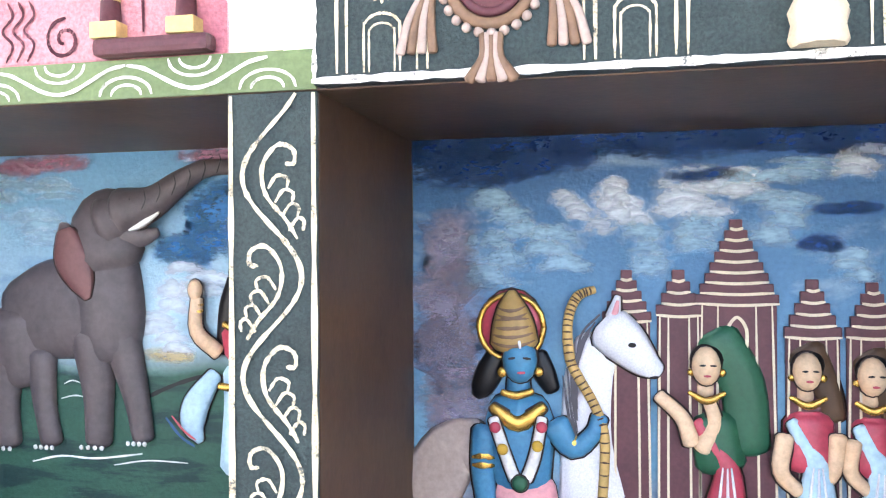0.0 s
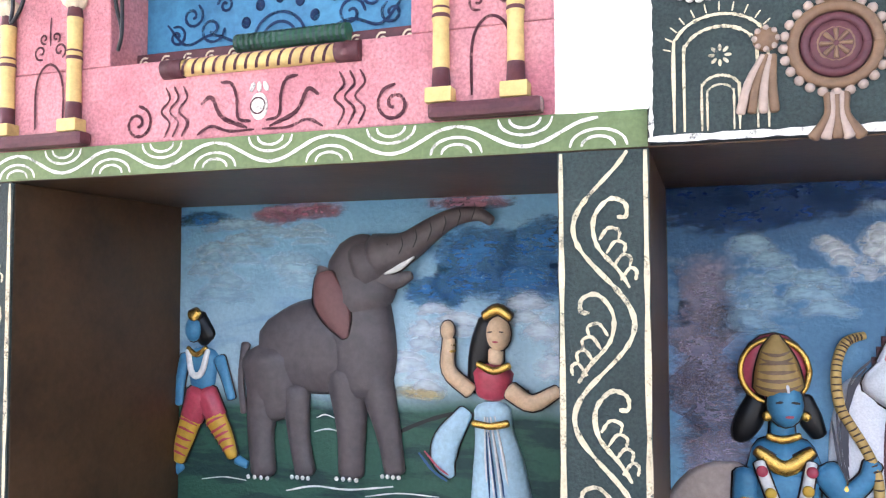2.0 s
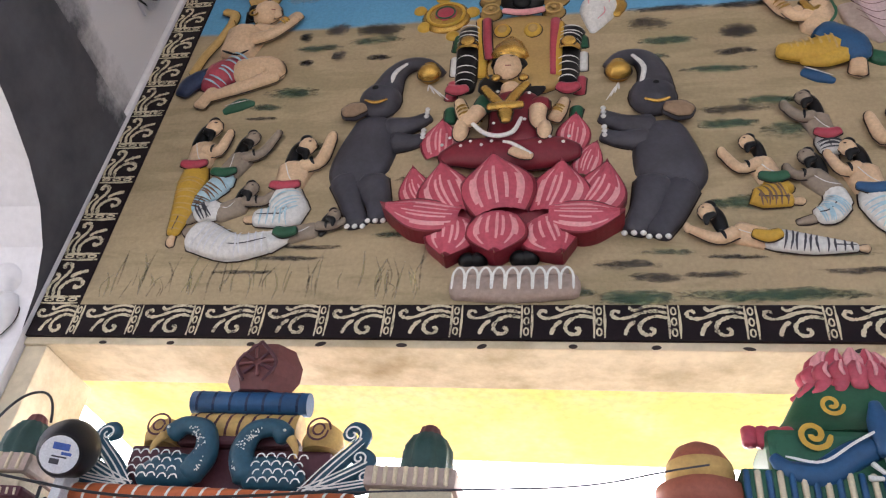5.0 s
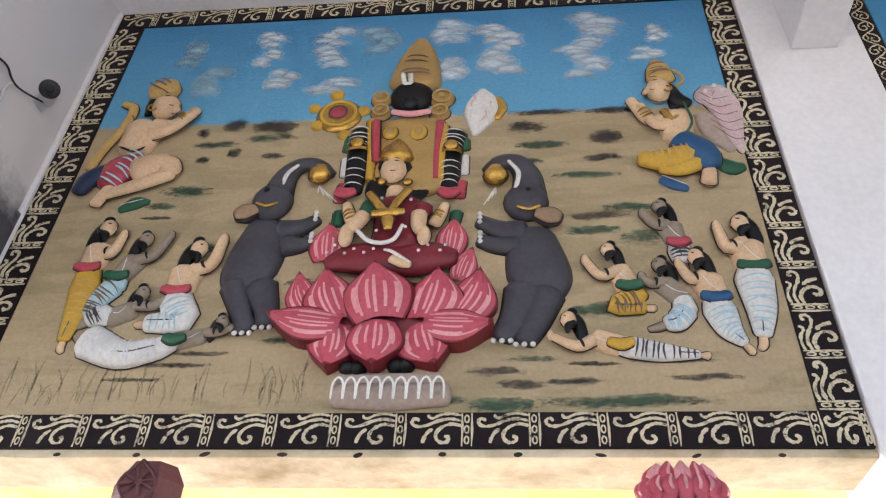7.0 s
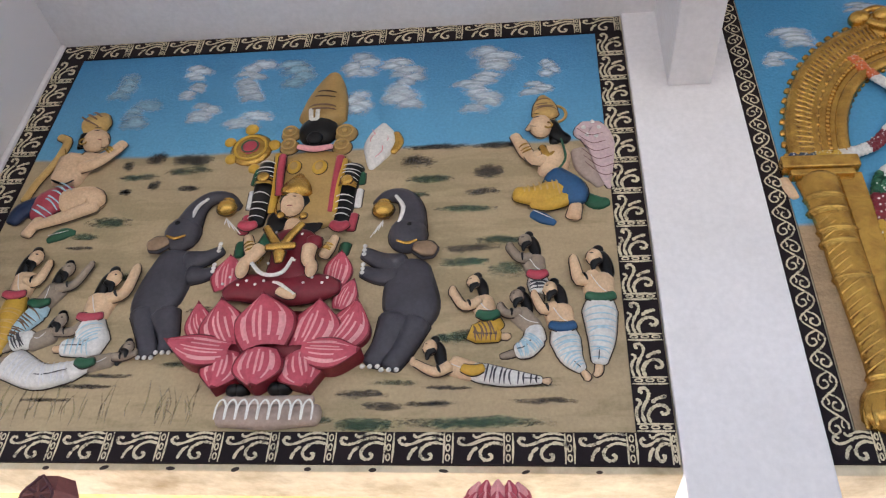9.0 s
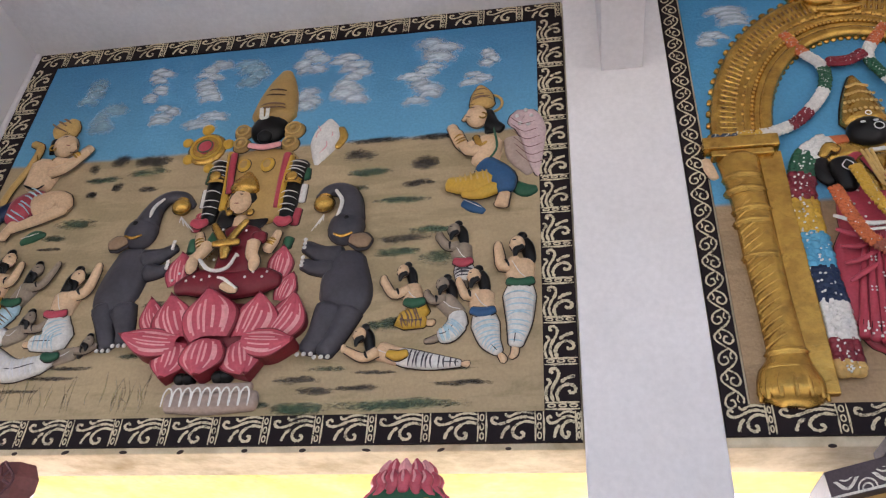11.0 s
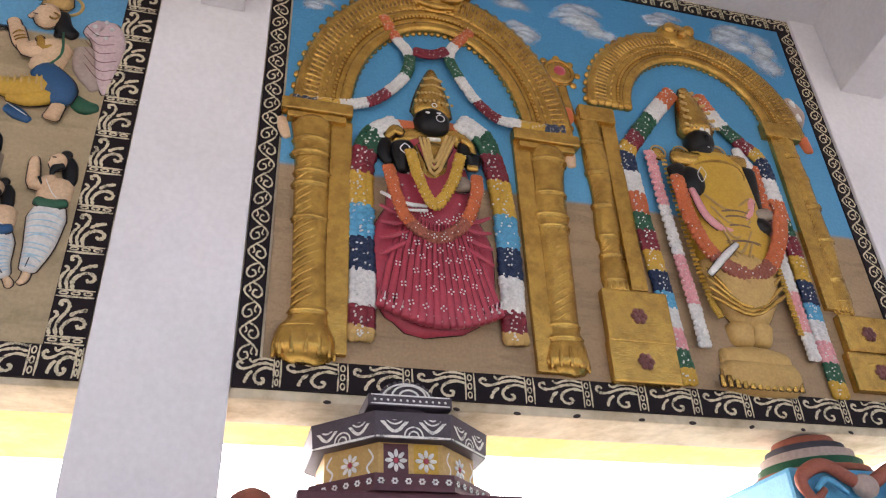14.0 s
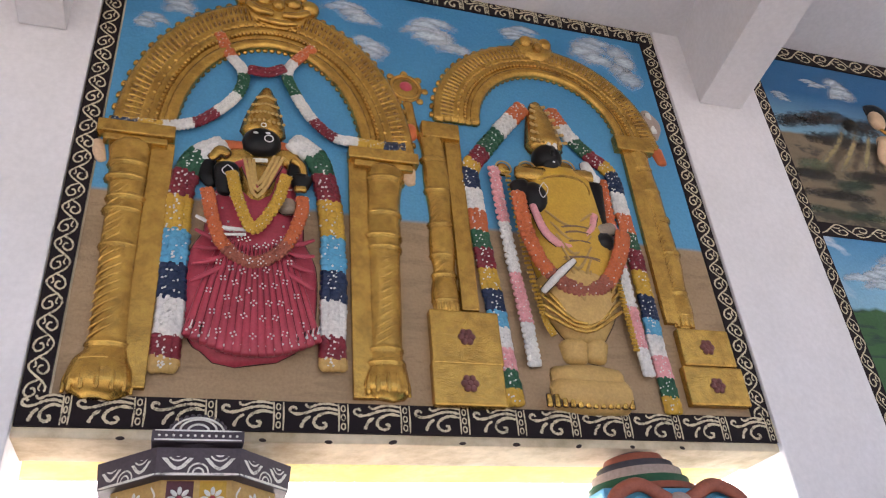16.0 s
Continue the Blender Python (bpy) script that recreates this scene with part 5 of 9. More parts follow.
class Relief:
    """One plaster figure in low relief, all its forms in a single mesh."""

    def __init__(self, y):
        self.bm, self.mats, self.y = bmesh.new(), [], y

    def m(self, mat):
        if mat not in self.mats:
            self.mats.append(mat)
        return self.mats.index(mat)

    def limb(self, mat, *pts, lift=0.0, flat=0.6, sides=10):
        add_tube(self.bm, pts, self.y - lift, self.m(mat), flat, sides, 4)
        if pts[0][2] + pts[1][2] > 0.024 and mat not in (BLACK, BROWNGREY):
            add_tube(self.bm, [(p[0], p[1], p[2] + 0.0045) for p in pts], self.y - lift + 0.002, self.m(OUTLINE), 0.1, sides, 4)
        return self

    def blob(self, mat, p, rx=1.0, rz=1.0, rot=0, lift=0.0, ry=0.6):
        add_ell(self.bm, p[0], p[1], p[2] * rx, p[2] * rz, self.y - lift, p[2] * ry, self.m(mat), rot, 14)
        if p[2] > 0.016 and mat is not BLACK:
            add_ell(self.bm, p[0], p[1], p[2] * rx + 0.004, p[2] * rz + 0.004, self.y - lift + 0.002, 0.003, self.m(OUTLINE), rot, 14)
        return self

    def line(self, mat, w, *pts, lift=0.0):
        add_ribbon(self.bm, pts, w, self.y - lift, self.m(mat), 0.002, 5, 0.2)
        return self

    def dots(self, mat, pts, r, lift=0.0):
        for p in pts:
            add_ell(self.bm, p[0], p[1], r, r, self.y - lift, r * 0.6, self.m(mat), 0, 6)
        return self

    def ring(self, mat, p, w, lift=0.0):
        add_tube(self.bm, [(p[0] + p[2] * math.cos(2 * math.pi * k / 14), p[1] + p[2] * math.sin(2 * math.pi * k / 14), w) for k in range(15)], self.y - lift, self.m(mat), 0.8, 6, 2)
        return self

    def bands(self, mat, a, b, n, w, flat=0.72, lift=0.012):
        """Painted strokes across a limb between two (x, z, radius) stations, following its round."""
        mi = self.m(mat)
        for k in range(n):
            t = (k + 0.5) / n
            x, z, r = (a[i] + (b[i] - a[i]) * t for i in range(3))
            dx, dz = b[0] - a[0], b[1] - a[1]
            l = math.hypot(dx, dz) or 1
            dx, dz = dx / l, dz / l
            last = None
            sag = random.uniform(-0.3, 0.1) * r
            for j in range(9):
                u = -0.94 + 1.88 * j / 8
                h = w * (0.35 + 0.85 * (1 - u * u)) * random.uniform(0.8, 1.2)
                s = sag * (1 - u * u)
                y = self.y - lift - flat * r * math.sqrt(1 - u * u) - 0.002
                now = [self.bm.verts.new((x - dz * u * r + dx * (s + e), y - 0.0012 * (e == 0), z + dx * u * r + dz * (s + e))) for e in (-h, 0, h)]
                if last:
                    for q in (0, 1):
                        f = self.bm.faces.new((last[q], last[q + 1], now[q + 1], now[q]))
                        f.material_index, f.smooth = mi, True
                last = now
        return self

    def folds(self, mat, a, b, spread0, spread1, n, w, lift):
        """Drapery folds fanning from about a to about b."""
        dx, dz = b[0] - a[0], b[1] - a[1]
        l = math.hypot(dx, dz) or 1
        for k in range(n):
            u = (k / (n - 1) - 0.5) * 2
            add_tube(self.bm, [(a[0] - dz / l * spread0 * u, a[1] + dx / l * spread0 * u, w * 0.5),
                               ((a[0] + b[0]) / 2 - dz / l * (spread0 + spread1) * 0.56 * u, (a[1] + b[1]) / 2 + dx / l * (spread0 + spread1) * 0.56 * u, w),
                               (b[0] - dz / l * spread1 * u, b[1] + dx / l * spread1 * u, w)], self.y - lift * (1 - 0.6 * u * u), self.m(mat), 0.9, 6, 4)
        return self

    def done(self, name, label, category="relief statue", group=""):
        return tagged(part(name, self.bm, self.mats), label, category, group)


def garland(name, label, path, mats, r, y, n, bumps=7):
    """A relief garland of coloured lengths, knobbly like strung flowers."""
    st = smooth_path(path, 8)
    bm = bmesh.new()
    total = len(st)
    for i, p in enumerate(st):
        mi = min(len(mats) - 1, i * len(mats) // total)
        q = st[min(i + 1, total - 1)]
        s = st[max(i - 1, 0)]
        dx, dz = q[0] - s[0], q[1] - s[1]
        l = math.hypot(dx, dz) or 1
        for k in range(-1, 2):
            for h in (0, 0.5):
                u = r * 0.62 * (k + (0.5 if h else 0)) * (0.9 if h else 1)
                add_ell(bm, p[0] - dz / l * u + (q[0] - p[0]) * h, p[1] + dx / l * u + (q[1] - p[1]) * h, r * random.uniform(0.42, 0.6), r * random.uniform(0.42, 0.6), y - r * 0.25 * (1 - abs(k) * 0.5), r * random.uniform(0.35, 0.5), mi, 0, 6)
        for k in range(3 if len(mats) > 3 else 1):
            u = r * random.uniform(-0.9, 0.9)
            add_ell(bm, p[0] - dz / l * u + random.uniform(-0.01, 0.01), p[1] + dx / l * u + random.uniform(-0.01, 0.01), r * 0.14, r * 0.1, y - r * (0.62 - 0.3 * abs(u / r)), r * 0.1, len(mats), random.uniform(0, 90), 6)
    return tagged(part(name, bm, list(mats) + [CLOTHW]), label, "garland", "garlands on the reliefs")


# the black-faced standing figure
R = Relief(PANEL_Y)
R.limb(ROBE, (-0.644, 4.464, 0.186), (-0.640, 4.310, 0.189), (-0.625, 4.122, 0.180), flat=0.22, sides=16)
for p, q, u, v in (((-0.878, 4.457, 0.052), (-0.879, 4.348, 0.053), (-0.876, 4.200, 0.051), (-0.877, 4.083, 0.042)), ((-0.441, 4.426, 0.054), (-0.458, 4.311, 0.052), (-0.464, 4.182, 0.051), (-0.464, 4.083, 0.040))):
    R.limb(BLACK, p, q, u, v, lift=0.004, flat=0.6).bands(CLOTHW, p, q, 4, 0.003).bands(GOLD, q, (q[0] * 0.7 + u[0] * 0.3, q[1] * 0.7 + u[1] * 0.3, q[2]), 3, 0.008).bands(CLOTHW, (q[0] * 0.4 + u[0] * 0.6, q[1] * 0.4 + u[1] * 0.6, q[2]), v, 4, 0.003)
    R.blob(GOLD, (q[0], q[1], q[2] * 0.6), lift=0.05, ry=0.4)
for mt, p, q in ((GREEN, (-0.927, 4.432, 0.021), (-0.932, 4.342, 0.021)), (CLOTHW, (-0.933, 4.289, 0.018), (-0.929, 4.185, 0.018)), (RED, (-0.928, 4.134, 0.021), (-0.931, 4.036, 0.024)), (GREEN, (-0.922, 3.972, 0.026), (-0.923, 3.902, 0.023)),
                 (GREEN, (-0.402, 4.388, 0.021), (-0.395, 4.325, 0.018)), (CLOTHW, (-0.398, 4.282, 0.018), (-0.399, 4.179, 0.018)), (RED, (-0.407, 4.130, 0.020), (-0.417, 4.041, 0.023)), (GREEN, (-0.425, 3.954, 0.025), (-0.432, 3.901, 0.022))):
    R.limb(mt, p, q, lift=0.002, flat=0.6)
R.limb(OCHRE, (-0.836, 4.517, 0.020), (-0.814, 4.318, 0.021), (-0.809, 4.146, 0.018), lift=0.02, flat=0.9).limb(OCHRE, (-0.493, 4.465, 0.019), (-0.501, 4.286, 0.022), (-0.501, 4.134, 0.018), lift=0.02, flat=0.9)
R.limb(RED, (-0.807, 4.496, 0.019), (-0.798, 4.371, 0.019), (-0.783, 4.238, 0.017), lift=0.04).limb(RED, (-0.513, 4.481, 0.022), (-0.519, 4.287, 0.018), (-0.519, 4.134, 0.014), lift=0.03)
for p in ((-0.736, 4.413, 0.038), (-0.607, 4.407, 0.041)):
    R.blob(OCHRE, p, 0.95, 1.15, lift=0.042, ry=0.3).blob(ROBE, (p[0], p[1], p[2] * 0.6), 0.9, 1.15, lift=0.05, ry=0.3)
R.blob(BLACK, (-0.659, 4.688, 0.108), 1.0, 0.98, lift=0.0, ry=0.6).blob(BLACK, (-0.661, 4.610, 0.043), lift=0.04, ry=0.6)
R.limb(ROBE, (-0.652, 4.780, 0.130), (-0.645, 4.909, 0.114), (-0.639, 5.038, 0.077), (-0.638, 5.131, 0.034), flat=0.5, sides=14).bands(BROWN, (-0.648, 4.898, 0.078), (-0.641, 4.968, 0.065), 2, 0.005).bands(BRONZE, (-0.650, 4.801, 0.094), (-0.650, 4.842, 0.087), 2, 0.006)
for p, q in (((-0.702, 4.792, 0.012), (-0.691, 4.722, 0.012)), ((-0.665, 4.793, 0.012), (-0.660, 4.724, 0.012)), ((-0.691, 4.718, 0.010), (-0.660, 4.720, 0.010))):
    R.limb(CLOTHW, p, q, lift=0.068, flat=0.5)
for p in ((-0.803, 4.677, 0.051), (-0.797, 4.585, 0.050), (-0.514, 4.666, 0.060), (-0.522, 4.570, 0.050)):
    R.blob(ROBE, p, ry=0.4, lift=0.004).ring(BUFFSTONE, (p[0], p[1], p[2] * 0.7), 0.006, 0.03).blob(BUFFSTONE, (p[0], p[1], p[2] * 0.25), lift=0.035)
R.limb(PALEROSE, (-0.737, 4.553, 0.016), (-0.652, 4.533, 0.019), (-0.565, 4.547, 0.017), lift=0.04)
R.done("standing_statue", "tan and gold relief statue with black face and tall crown")
R = Relief(PANEL_Y)
R.blob(GOLD, (-0.999, 4.583, 0.113), ry=0.25).blob(RED, (-0.999, 4.583, 0.069), ry=0.4, lift=0.006).ring(OCHRE, (-0.999, 4.583, 0.082), 0.008, 0.02).ring(GREEN, (-0.999, 4.583, 0.042), 0.004, 0.03)
for p in ((-1.025, 4.730, 0.036), (-0.884, 4.609, 0.035), (-1.092, 4.521, 0.034), (-0.959, 4.449, 0.031), (-1.124, 4.642, 0.031)):
    R.blob(OCHRE, p)
R.done("wheel_relief", "gold wheel relief with a red hub", "wheel ornament")
R = Relief(PANEL_Y)
R.limb(CLOTHW, (-0.325, 4.727, 0.018), (-0.322, 4.650, 0.069), (-0.333, 4.559, 0.080), (-0.349, 4.472, 0.043), (-0.359, 4.420, 0.013), flat=0.5).ring(PALEROSE, (-0.330, 4.594, 0.044), 0.004, 0.03).line(PALEROSE, 0.006, (-0.372, 4.660), (-0.306, 4.531), (-0.337, 4.464), lift=0.032)
R.limb(GOLD, (-0.257, 4.654, 0.027), (-0.234, 4.593, 0.026), (-0.264, 4.529, 0.023))
R.done("conch_relief", "white spiral conch shell relief with pink lines", "conch ornament")
# the seated figure on the lotus
R = Relief(PANEL_Y - 0.02)
R.limb(BLACK, (-0.786, 4.049, 0.041), (-0.744, 4.099, 0.074), (-0.646, 4.095, 0.075), (-0.578, 4.041, 0.044), flat=0.12).ring(GOLD, (-0.671, 4.191, 0.125), 0.009, 0.0)
R.limb(GOLD, (-0.697, 4.242, 0.081), (-0.694, 4.295, 0.062), (-0.694, 4.354, 0.020), lift=0.02, flat=0.7).bands(BRONZE, (-0.697, 4.242, 0.077), (-0.695, 4.304, 0.058), 3, 0.004)
R.limb(BLACK, (-0.746, 4.184, 0.038), (-0.703, 4.221, 0.065), (-0.646, 4.175, 0.038), lift=0.012, flat=0.5).blob(SKIN, (-0.701, 4.167, 0.068), 0.85, 1.08, lift=0.025, ry=0.6).limb(SKIN, (-0.689, 4.076, 0.037), (-0.684, 4.039, 0.044), lift=0.005)
R.blob(GOLD, (-0.744, 4.095, 0.019), lift=0.035).blob(GOLD, (-0.634, 4.090, 0.019), lift=0.035)
R.line(BLACK, 0.006, (-0.732, 4.179), (-0.716, 4.183), lift=0.074).line(BLACK, 0.006, (-0.689, 4.177), (-0.669, 4.174), lift=0.074).line(BLACK, 0.004, (-0.740, 4.199), (-0.719, 4.202), lift=0.072).line(BLACK, 0.004, (-0.692, 4.199), (-0.667, 4.191), lift=0.072).line(DEEPRED, 0.007, (-0.708, 4.123), (-0.682, 4.122), lift=0.07)
R.limb(DEEPRED, (-0.664, 3.983, 0.104), (-0.663, 3.875, 0.098), (-0.659, 3.761, 0.111), flat=0.45, sides=14)
R.limb(GREEN, (-0.777, 3.987, 0.036), (-0.792, 3.928, 0.040), lift=0.02).limb(SKIN, (-0.798, 3.895, 0.035), (-0.834, 3.838, 0.032), (-0.865, 3.814, 0.026), lift=0.045, flat=0.8).blob(SKIN, (-0.859, 3.781, 0.041), 0.75, 1.3, lift=0.05)
R.limb(DEEPRED, (-0.566, 3.960, 0.039), (-0.564, 3.920, 0.039), lift=0.02).limb(SKIN, (-0.571, 3.895, 0.035), (-0.571, 3.837, 0.031), (-0.556, 3.804, 0.027), lift=0.045, flat=0.8).blob(SKIN, (-0.545, 3.776, 0.037), 0.75, 1.3, lift=0.05)
R.limb(SKIN, (-0.839, 3.871, 0.029), (-0.868, 3.930, 0.027), (-0.886, 3.991, 0.020), lift=0.01, flat=0.8).limb(SKIN, (-0.512, 3.870, 0.028), (-0.490, 3.918, 0.027), (-0.472, 3.976, 0.019), lift=0.01, flat=0.8)
R.bands(GOLD, (-0.854, 3.904, 0.028), (-0.875, 3.950, 0.026), 3, 0.005).bands(GOLD, (-0.505, 3.893, 0.028), (-0.487, 3.935, 0.025), 3, 0.005).bands(GOLD, (-0.809, 3.879, 0.036), (-0.834, 3.838, 0.032), 3, 0.006).bands(GOLD, (-0.572, 3.879, 0.034), (-0.571, 3.841, 0.031), 3, 0.006)
R.limb(RED, (-0.936, 4.060, 0.022), (-0.897, 4.047, 0.029), (-0.863, 4.058, 0.022), lift=0.02).limb(RED, (-0.495, 4.048, 0.022), (-0.458, 4.030, 0.029), (-0.423, 4.045, 0.021), lift=0.02)
R.limb(DEEPRED, (-0.923, 3.676, 0.037), (-0.827, 3.701, 0.071), (-0.656, 3.684, 0.077), (-0.506, 3.698, 0.072), (-0.428, 3.699, 0.039), lift=0.01, flat=0.55, sides=12)
R.limb(GOLD, (-0.781, 3.993, 0.016), (-0.740, 3.932, 0.019), (-0.695, 3.879, 0.021), (-0.659, 3.943, 0.020), (-0.616, 4.008, 0.017), lift=0.075).limb(GOLD, (-0.754, 3.870, 0.018), (-0.691, 3.875, 0.022), (-0.629, 3.877, 0.017), lift=0.085).limb(GOLD, (-0.690, 3.841, 0.030), (-0.686, 3.789, 0.017), lift=0.085)
R.limb(CLOTHW, (-0.811, 3.793, 0.009), (-0.764, 3.741, 0.010), (-0.708, 3.725, 0.010), (-0.657, 3.746, 0.010), (-0.630, 3.816, 0.008), lift=0.075).limb(CLOTHW, (-0.689, 3.679, 0.006), (-0.654, 3.666, 0.008), (-0.587, 3.611, 0.009), lift=0.09).limb(SKIN, (-0.658, 3.637, 0.020), (-0.617, 3.615, 0.021), (-0.586, 3.607, 0.016), lift=0.085)
R.dots(CLOTHW, [(-0.915, 3.676), (-0.888, 3.712), (-0.845, 3.670), (-0.810, 3.691), (-0.769, 3.672), (-0.733, 3.689), (-0.557, 3.676), (-0.522, 3.702), (-0.474, 3.674), (-0.454, 3.700), (-0.724, 3.955), (-0.603, 3.941), (-0.616, 3.797), (-0.731, 3.781)], 0.007, 0.085)
R.done("seated_statue", "maroon and gold seated relief statue on a lotus")
lotus = empty("lotus_throne", (-0.72, 1.70, 3.3), "large pink plaster lotus with pale veins under the seated statue", "lotus throne")


def petal(a, b, w, lift, bend=0.0):
    """A broad cupped petal from its root a to its tip b, streaked with pale veins and edged dark."""
    dx, dz = b[0] - a[0], b[1] - a[1]
    l = math.hypot(dx, dz)
    bm = bmesh.new()
    cols, rows = 20, 14
    veins = {3: 1, 4: 2, 7: 2, 10: 1, 12: 2, 15: 1, 16: 2}
    grid = []
    for j in range(rows + 1):
        t = j / rows
        half = w * (0.72 + 0.36 * math.sin(math.pi * min(1, t * 1.15))) * (1 - max(0, (t - 0.45) / 0.55) ** 2.4) + 0.002
        px_, pz_ = a[0] + dx * t - dz * bend * 4 * t * (1 - t), a[1] + dz * t + dx * bend * 4 * t * (1 - t)
        row = []
        for i in range(cols + 1):
            u = 2 * i / cols - 1
            cup = w * 0.42 * (1 - u * u) * (0.55 + 0.45 * math.sin(math.pi * min(1, 0.15 + t))) + 0.012 * max(0, abs(u) - 0.8) * 5 * 0.5
            groove = -0.004 * (1 if i in (6, 14) else 0)
            row.append(bm.verts.new((px_ - dz / l * half * u, PANEL_Y - lift - cup - groove - 0.03 * t * t, pz_ + dx / l * half * u)))
        grid.append(row)
    for j in range(rows):
        for i in range(cols):
            f = bm.faces.new((grid[j][i], grid[j][i + 1], grid[j + 1][i + 1], grid[j + 1][i]))
            f.smooth = True
            if i in (0, cols - 1) or j == rows - 1:
                f.material_index = 2
            elif i in veins and veins[i] <= j < rows - 1 - veins[i] * 2 - i % 3:
                f.material_index = 1
    rim = [r[0] for r in grid] + [r[-1] for r in reversed(grid)]
    back = [bm.verts.new((v.co.x, PANEL_Y + 0.001, v.co.z)) for v in rim]
    for p in range(len(rim) - 1):
        bm.faces.new((rim[p], rim[p + 1], back[p + 1], back[p])).material_index = 2
    sub("petal", bm, [ROSE, PALEROSE, DEEPRED], lotus)


bm = bmesh.new()
add_ell(bm, -0.68, 3.47, 0.36, 0.13, PANEL_Y, 0.05, 0, 0, 24)
sub("receptacle", bm, DEEPRED, lotus, "dark rose heart of the lotus")
for a, b, w, l, k in (((-0.936, 3.704), (-0.943, 3.884), 0.078, 0.0, 0), ((-0.449, 3.727), (-0.429, 3.896), 0.06, 0.0, 0), ((-0.407, 3.593), (-0.353, 3.737), 0.05, 0.004, 0.05),
                      ((-0.945, 3.433), (-1.025, 3.621), 0.06, 0.02, 0.12), ((-0.418, 3.400), (-0.321, 3.622), 0.085, 0.02, -0.12), ((-0.838, 3.395), (-0.914, 3.625), 0.095, 0.035, 0.1), ((-0.524, 3.390), (-0.480, 3.615), 0.1, 0.035, -0.1),
                      ((-0.688, 3.383), (-0.726, 3.639), 0.128, 0.05, 0),
                      ((-0.830, 3.366), (-1.109, 3.410), 0.066, 0.06, 0.05), ((-0.522, 3.371), (-0.270, 3.355), 0.066, 0.06, -0.05),
                      ((-0.861, 3.379), (-0.867, 3.192), 0.09, 0.03, 0.06), ((-0.536, 3.374), (-0.476, 3.200), 0.095, 0.03, -0.06), ((-0.699, 3.377), (-0.696, 3.190), 0.1, 0.05, 0)):
    petal(a, b, w, l, k)
bm = bmesh.new()
for x, z in ((-0.792, 3.212), (-0.758, 3.212), (-0.619, 3.219), (-0.586, 3.222)):
    add_ell(bm, x, z, 0.035, 0.03, PANEL_Y - 0.01, 0.035, 0)
sub("feet", bm, BLACK, lotus, "dark carved feet")
bm = bmesh.new()
add_tube(bm, [(-0.824, 3.172, 0.023), (-0.642, 3.166, 0.028), (-0.465, 3.173, 0.023)], PANEL_Y - 0.006, 0, 0.7, 10)
add_tube(bm, [(-0.826, 3.105, 0.048), (-0.633, 3.101, 0.055), (-0.438, 3.110, 0.047)], PANEL_Y - 0.006, 0, 0.7, 10)
P0, P1 = (-0.81, 3.095), (-0.46, 3.1)
for k in range(9):
    x = P0[0] + (P1[0] - P0[0]) * k / 8
    add_ribbon(bm, [(x - 0.02, P0[1] - 0.03), (x - 0.018, P0[1] + 0.03), (x, P0[1] + 0.055), (x + 0.018, P0[1] + 0.03), (x + 0.02, P0[1] - 0.03)], 0.008, PANEL_Y - 0.057, 1)
sub("pedestal", bm, [STONE, LINEW], lotus, "pale stone pedestal with white painted petals")


# elephants
def elephant_relief(name, head, body, legs, fore, trunk, ear, pot, tusk, eye):
    R = Relief(PANEL_Y)
    R.limb(GREY, *[(p[0], p[1], p[2] * 0.95) for p in body], flat=0.42).blob(GREY, head, 1, 1.1, lift=0.012, ry=0.65)
    for q in legs + fore:
        R.limb(GREY, *q, lift=0.004, flat=0.7)
        e = q[-1]
        R.dots(CLOTHW, [(e[0] + e[2] * (k - 1) * 0.7, e[1] - e[2] * 0.7) for k in range(3)] if q in legs else [(e[0], e[1] + e[2] * (k - 1) * 0.7) for k in range(3)], 0.011, 0.03)
    R.limb(GREY, *trunk, lift=0.012, flat=0.75)
    out = 1 if ear[0] > head[0] else -1
    for mt, k, up in ((GREY, 1.0, 0.03), (TAN, 0.8, 0.042)):
        R.limb(mt, (ear[0] - out * ear[2] * 0.7, ear[1] + ear[2] * 0.25, ear[2] * 0.5 * k), (ear[0], ear[1] + ear[2] * 0.05, ear[2] * 0.78 * k), (ear[0] + out * ear[2] * 0.5, ear[1] - ear[2] * 0.15, ear[2] * 0.55 * k), lift=up, flat=0.3)
    R.limb(CLOTHW, *[(p[0], p[1], p[2] * 0.6) for p in tusk], lift=0.05).blob(BLACK, eye, lift=0.065)
    R.blob(GOLD, pot, 1.1, 1, lift=0.03, ry=0.9).blob(GOLD, (pot[0], pot[1] + pot[2] * 0.9, pot[2] * 0.7), 1, 0.5, lift=0.03, ry=0.8)
    n = (head[0] * 0.5 + body[0][0] * 0.5, head[1] * 0.5 + body[0][1] * 0.5)
    R.limb(GOLD, (n[0] - 0.045, n[1] + 0.012, 0.006), (n[0], n[1] - 0.004, 0.009), (n[0] + 0.045, n[1] + 0.012, 0.006), lift=0.075)
    for k in range(4):
        R.line(CLOTHW, 0.006, (pot[0], pot[1] - pot[2]), (pot[0] + (tusk[0][0] - pot[0]) * -0.2 * k, pot[1] - pot[2] - 0.04 - 0.02 * k), lift=0.01)
    return R.done(name, "dark grey relief elephant standing and pouring from a gold pot", "elephant statue", "pouring elephants")


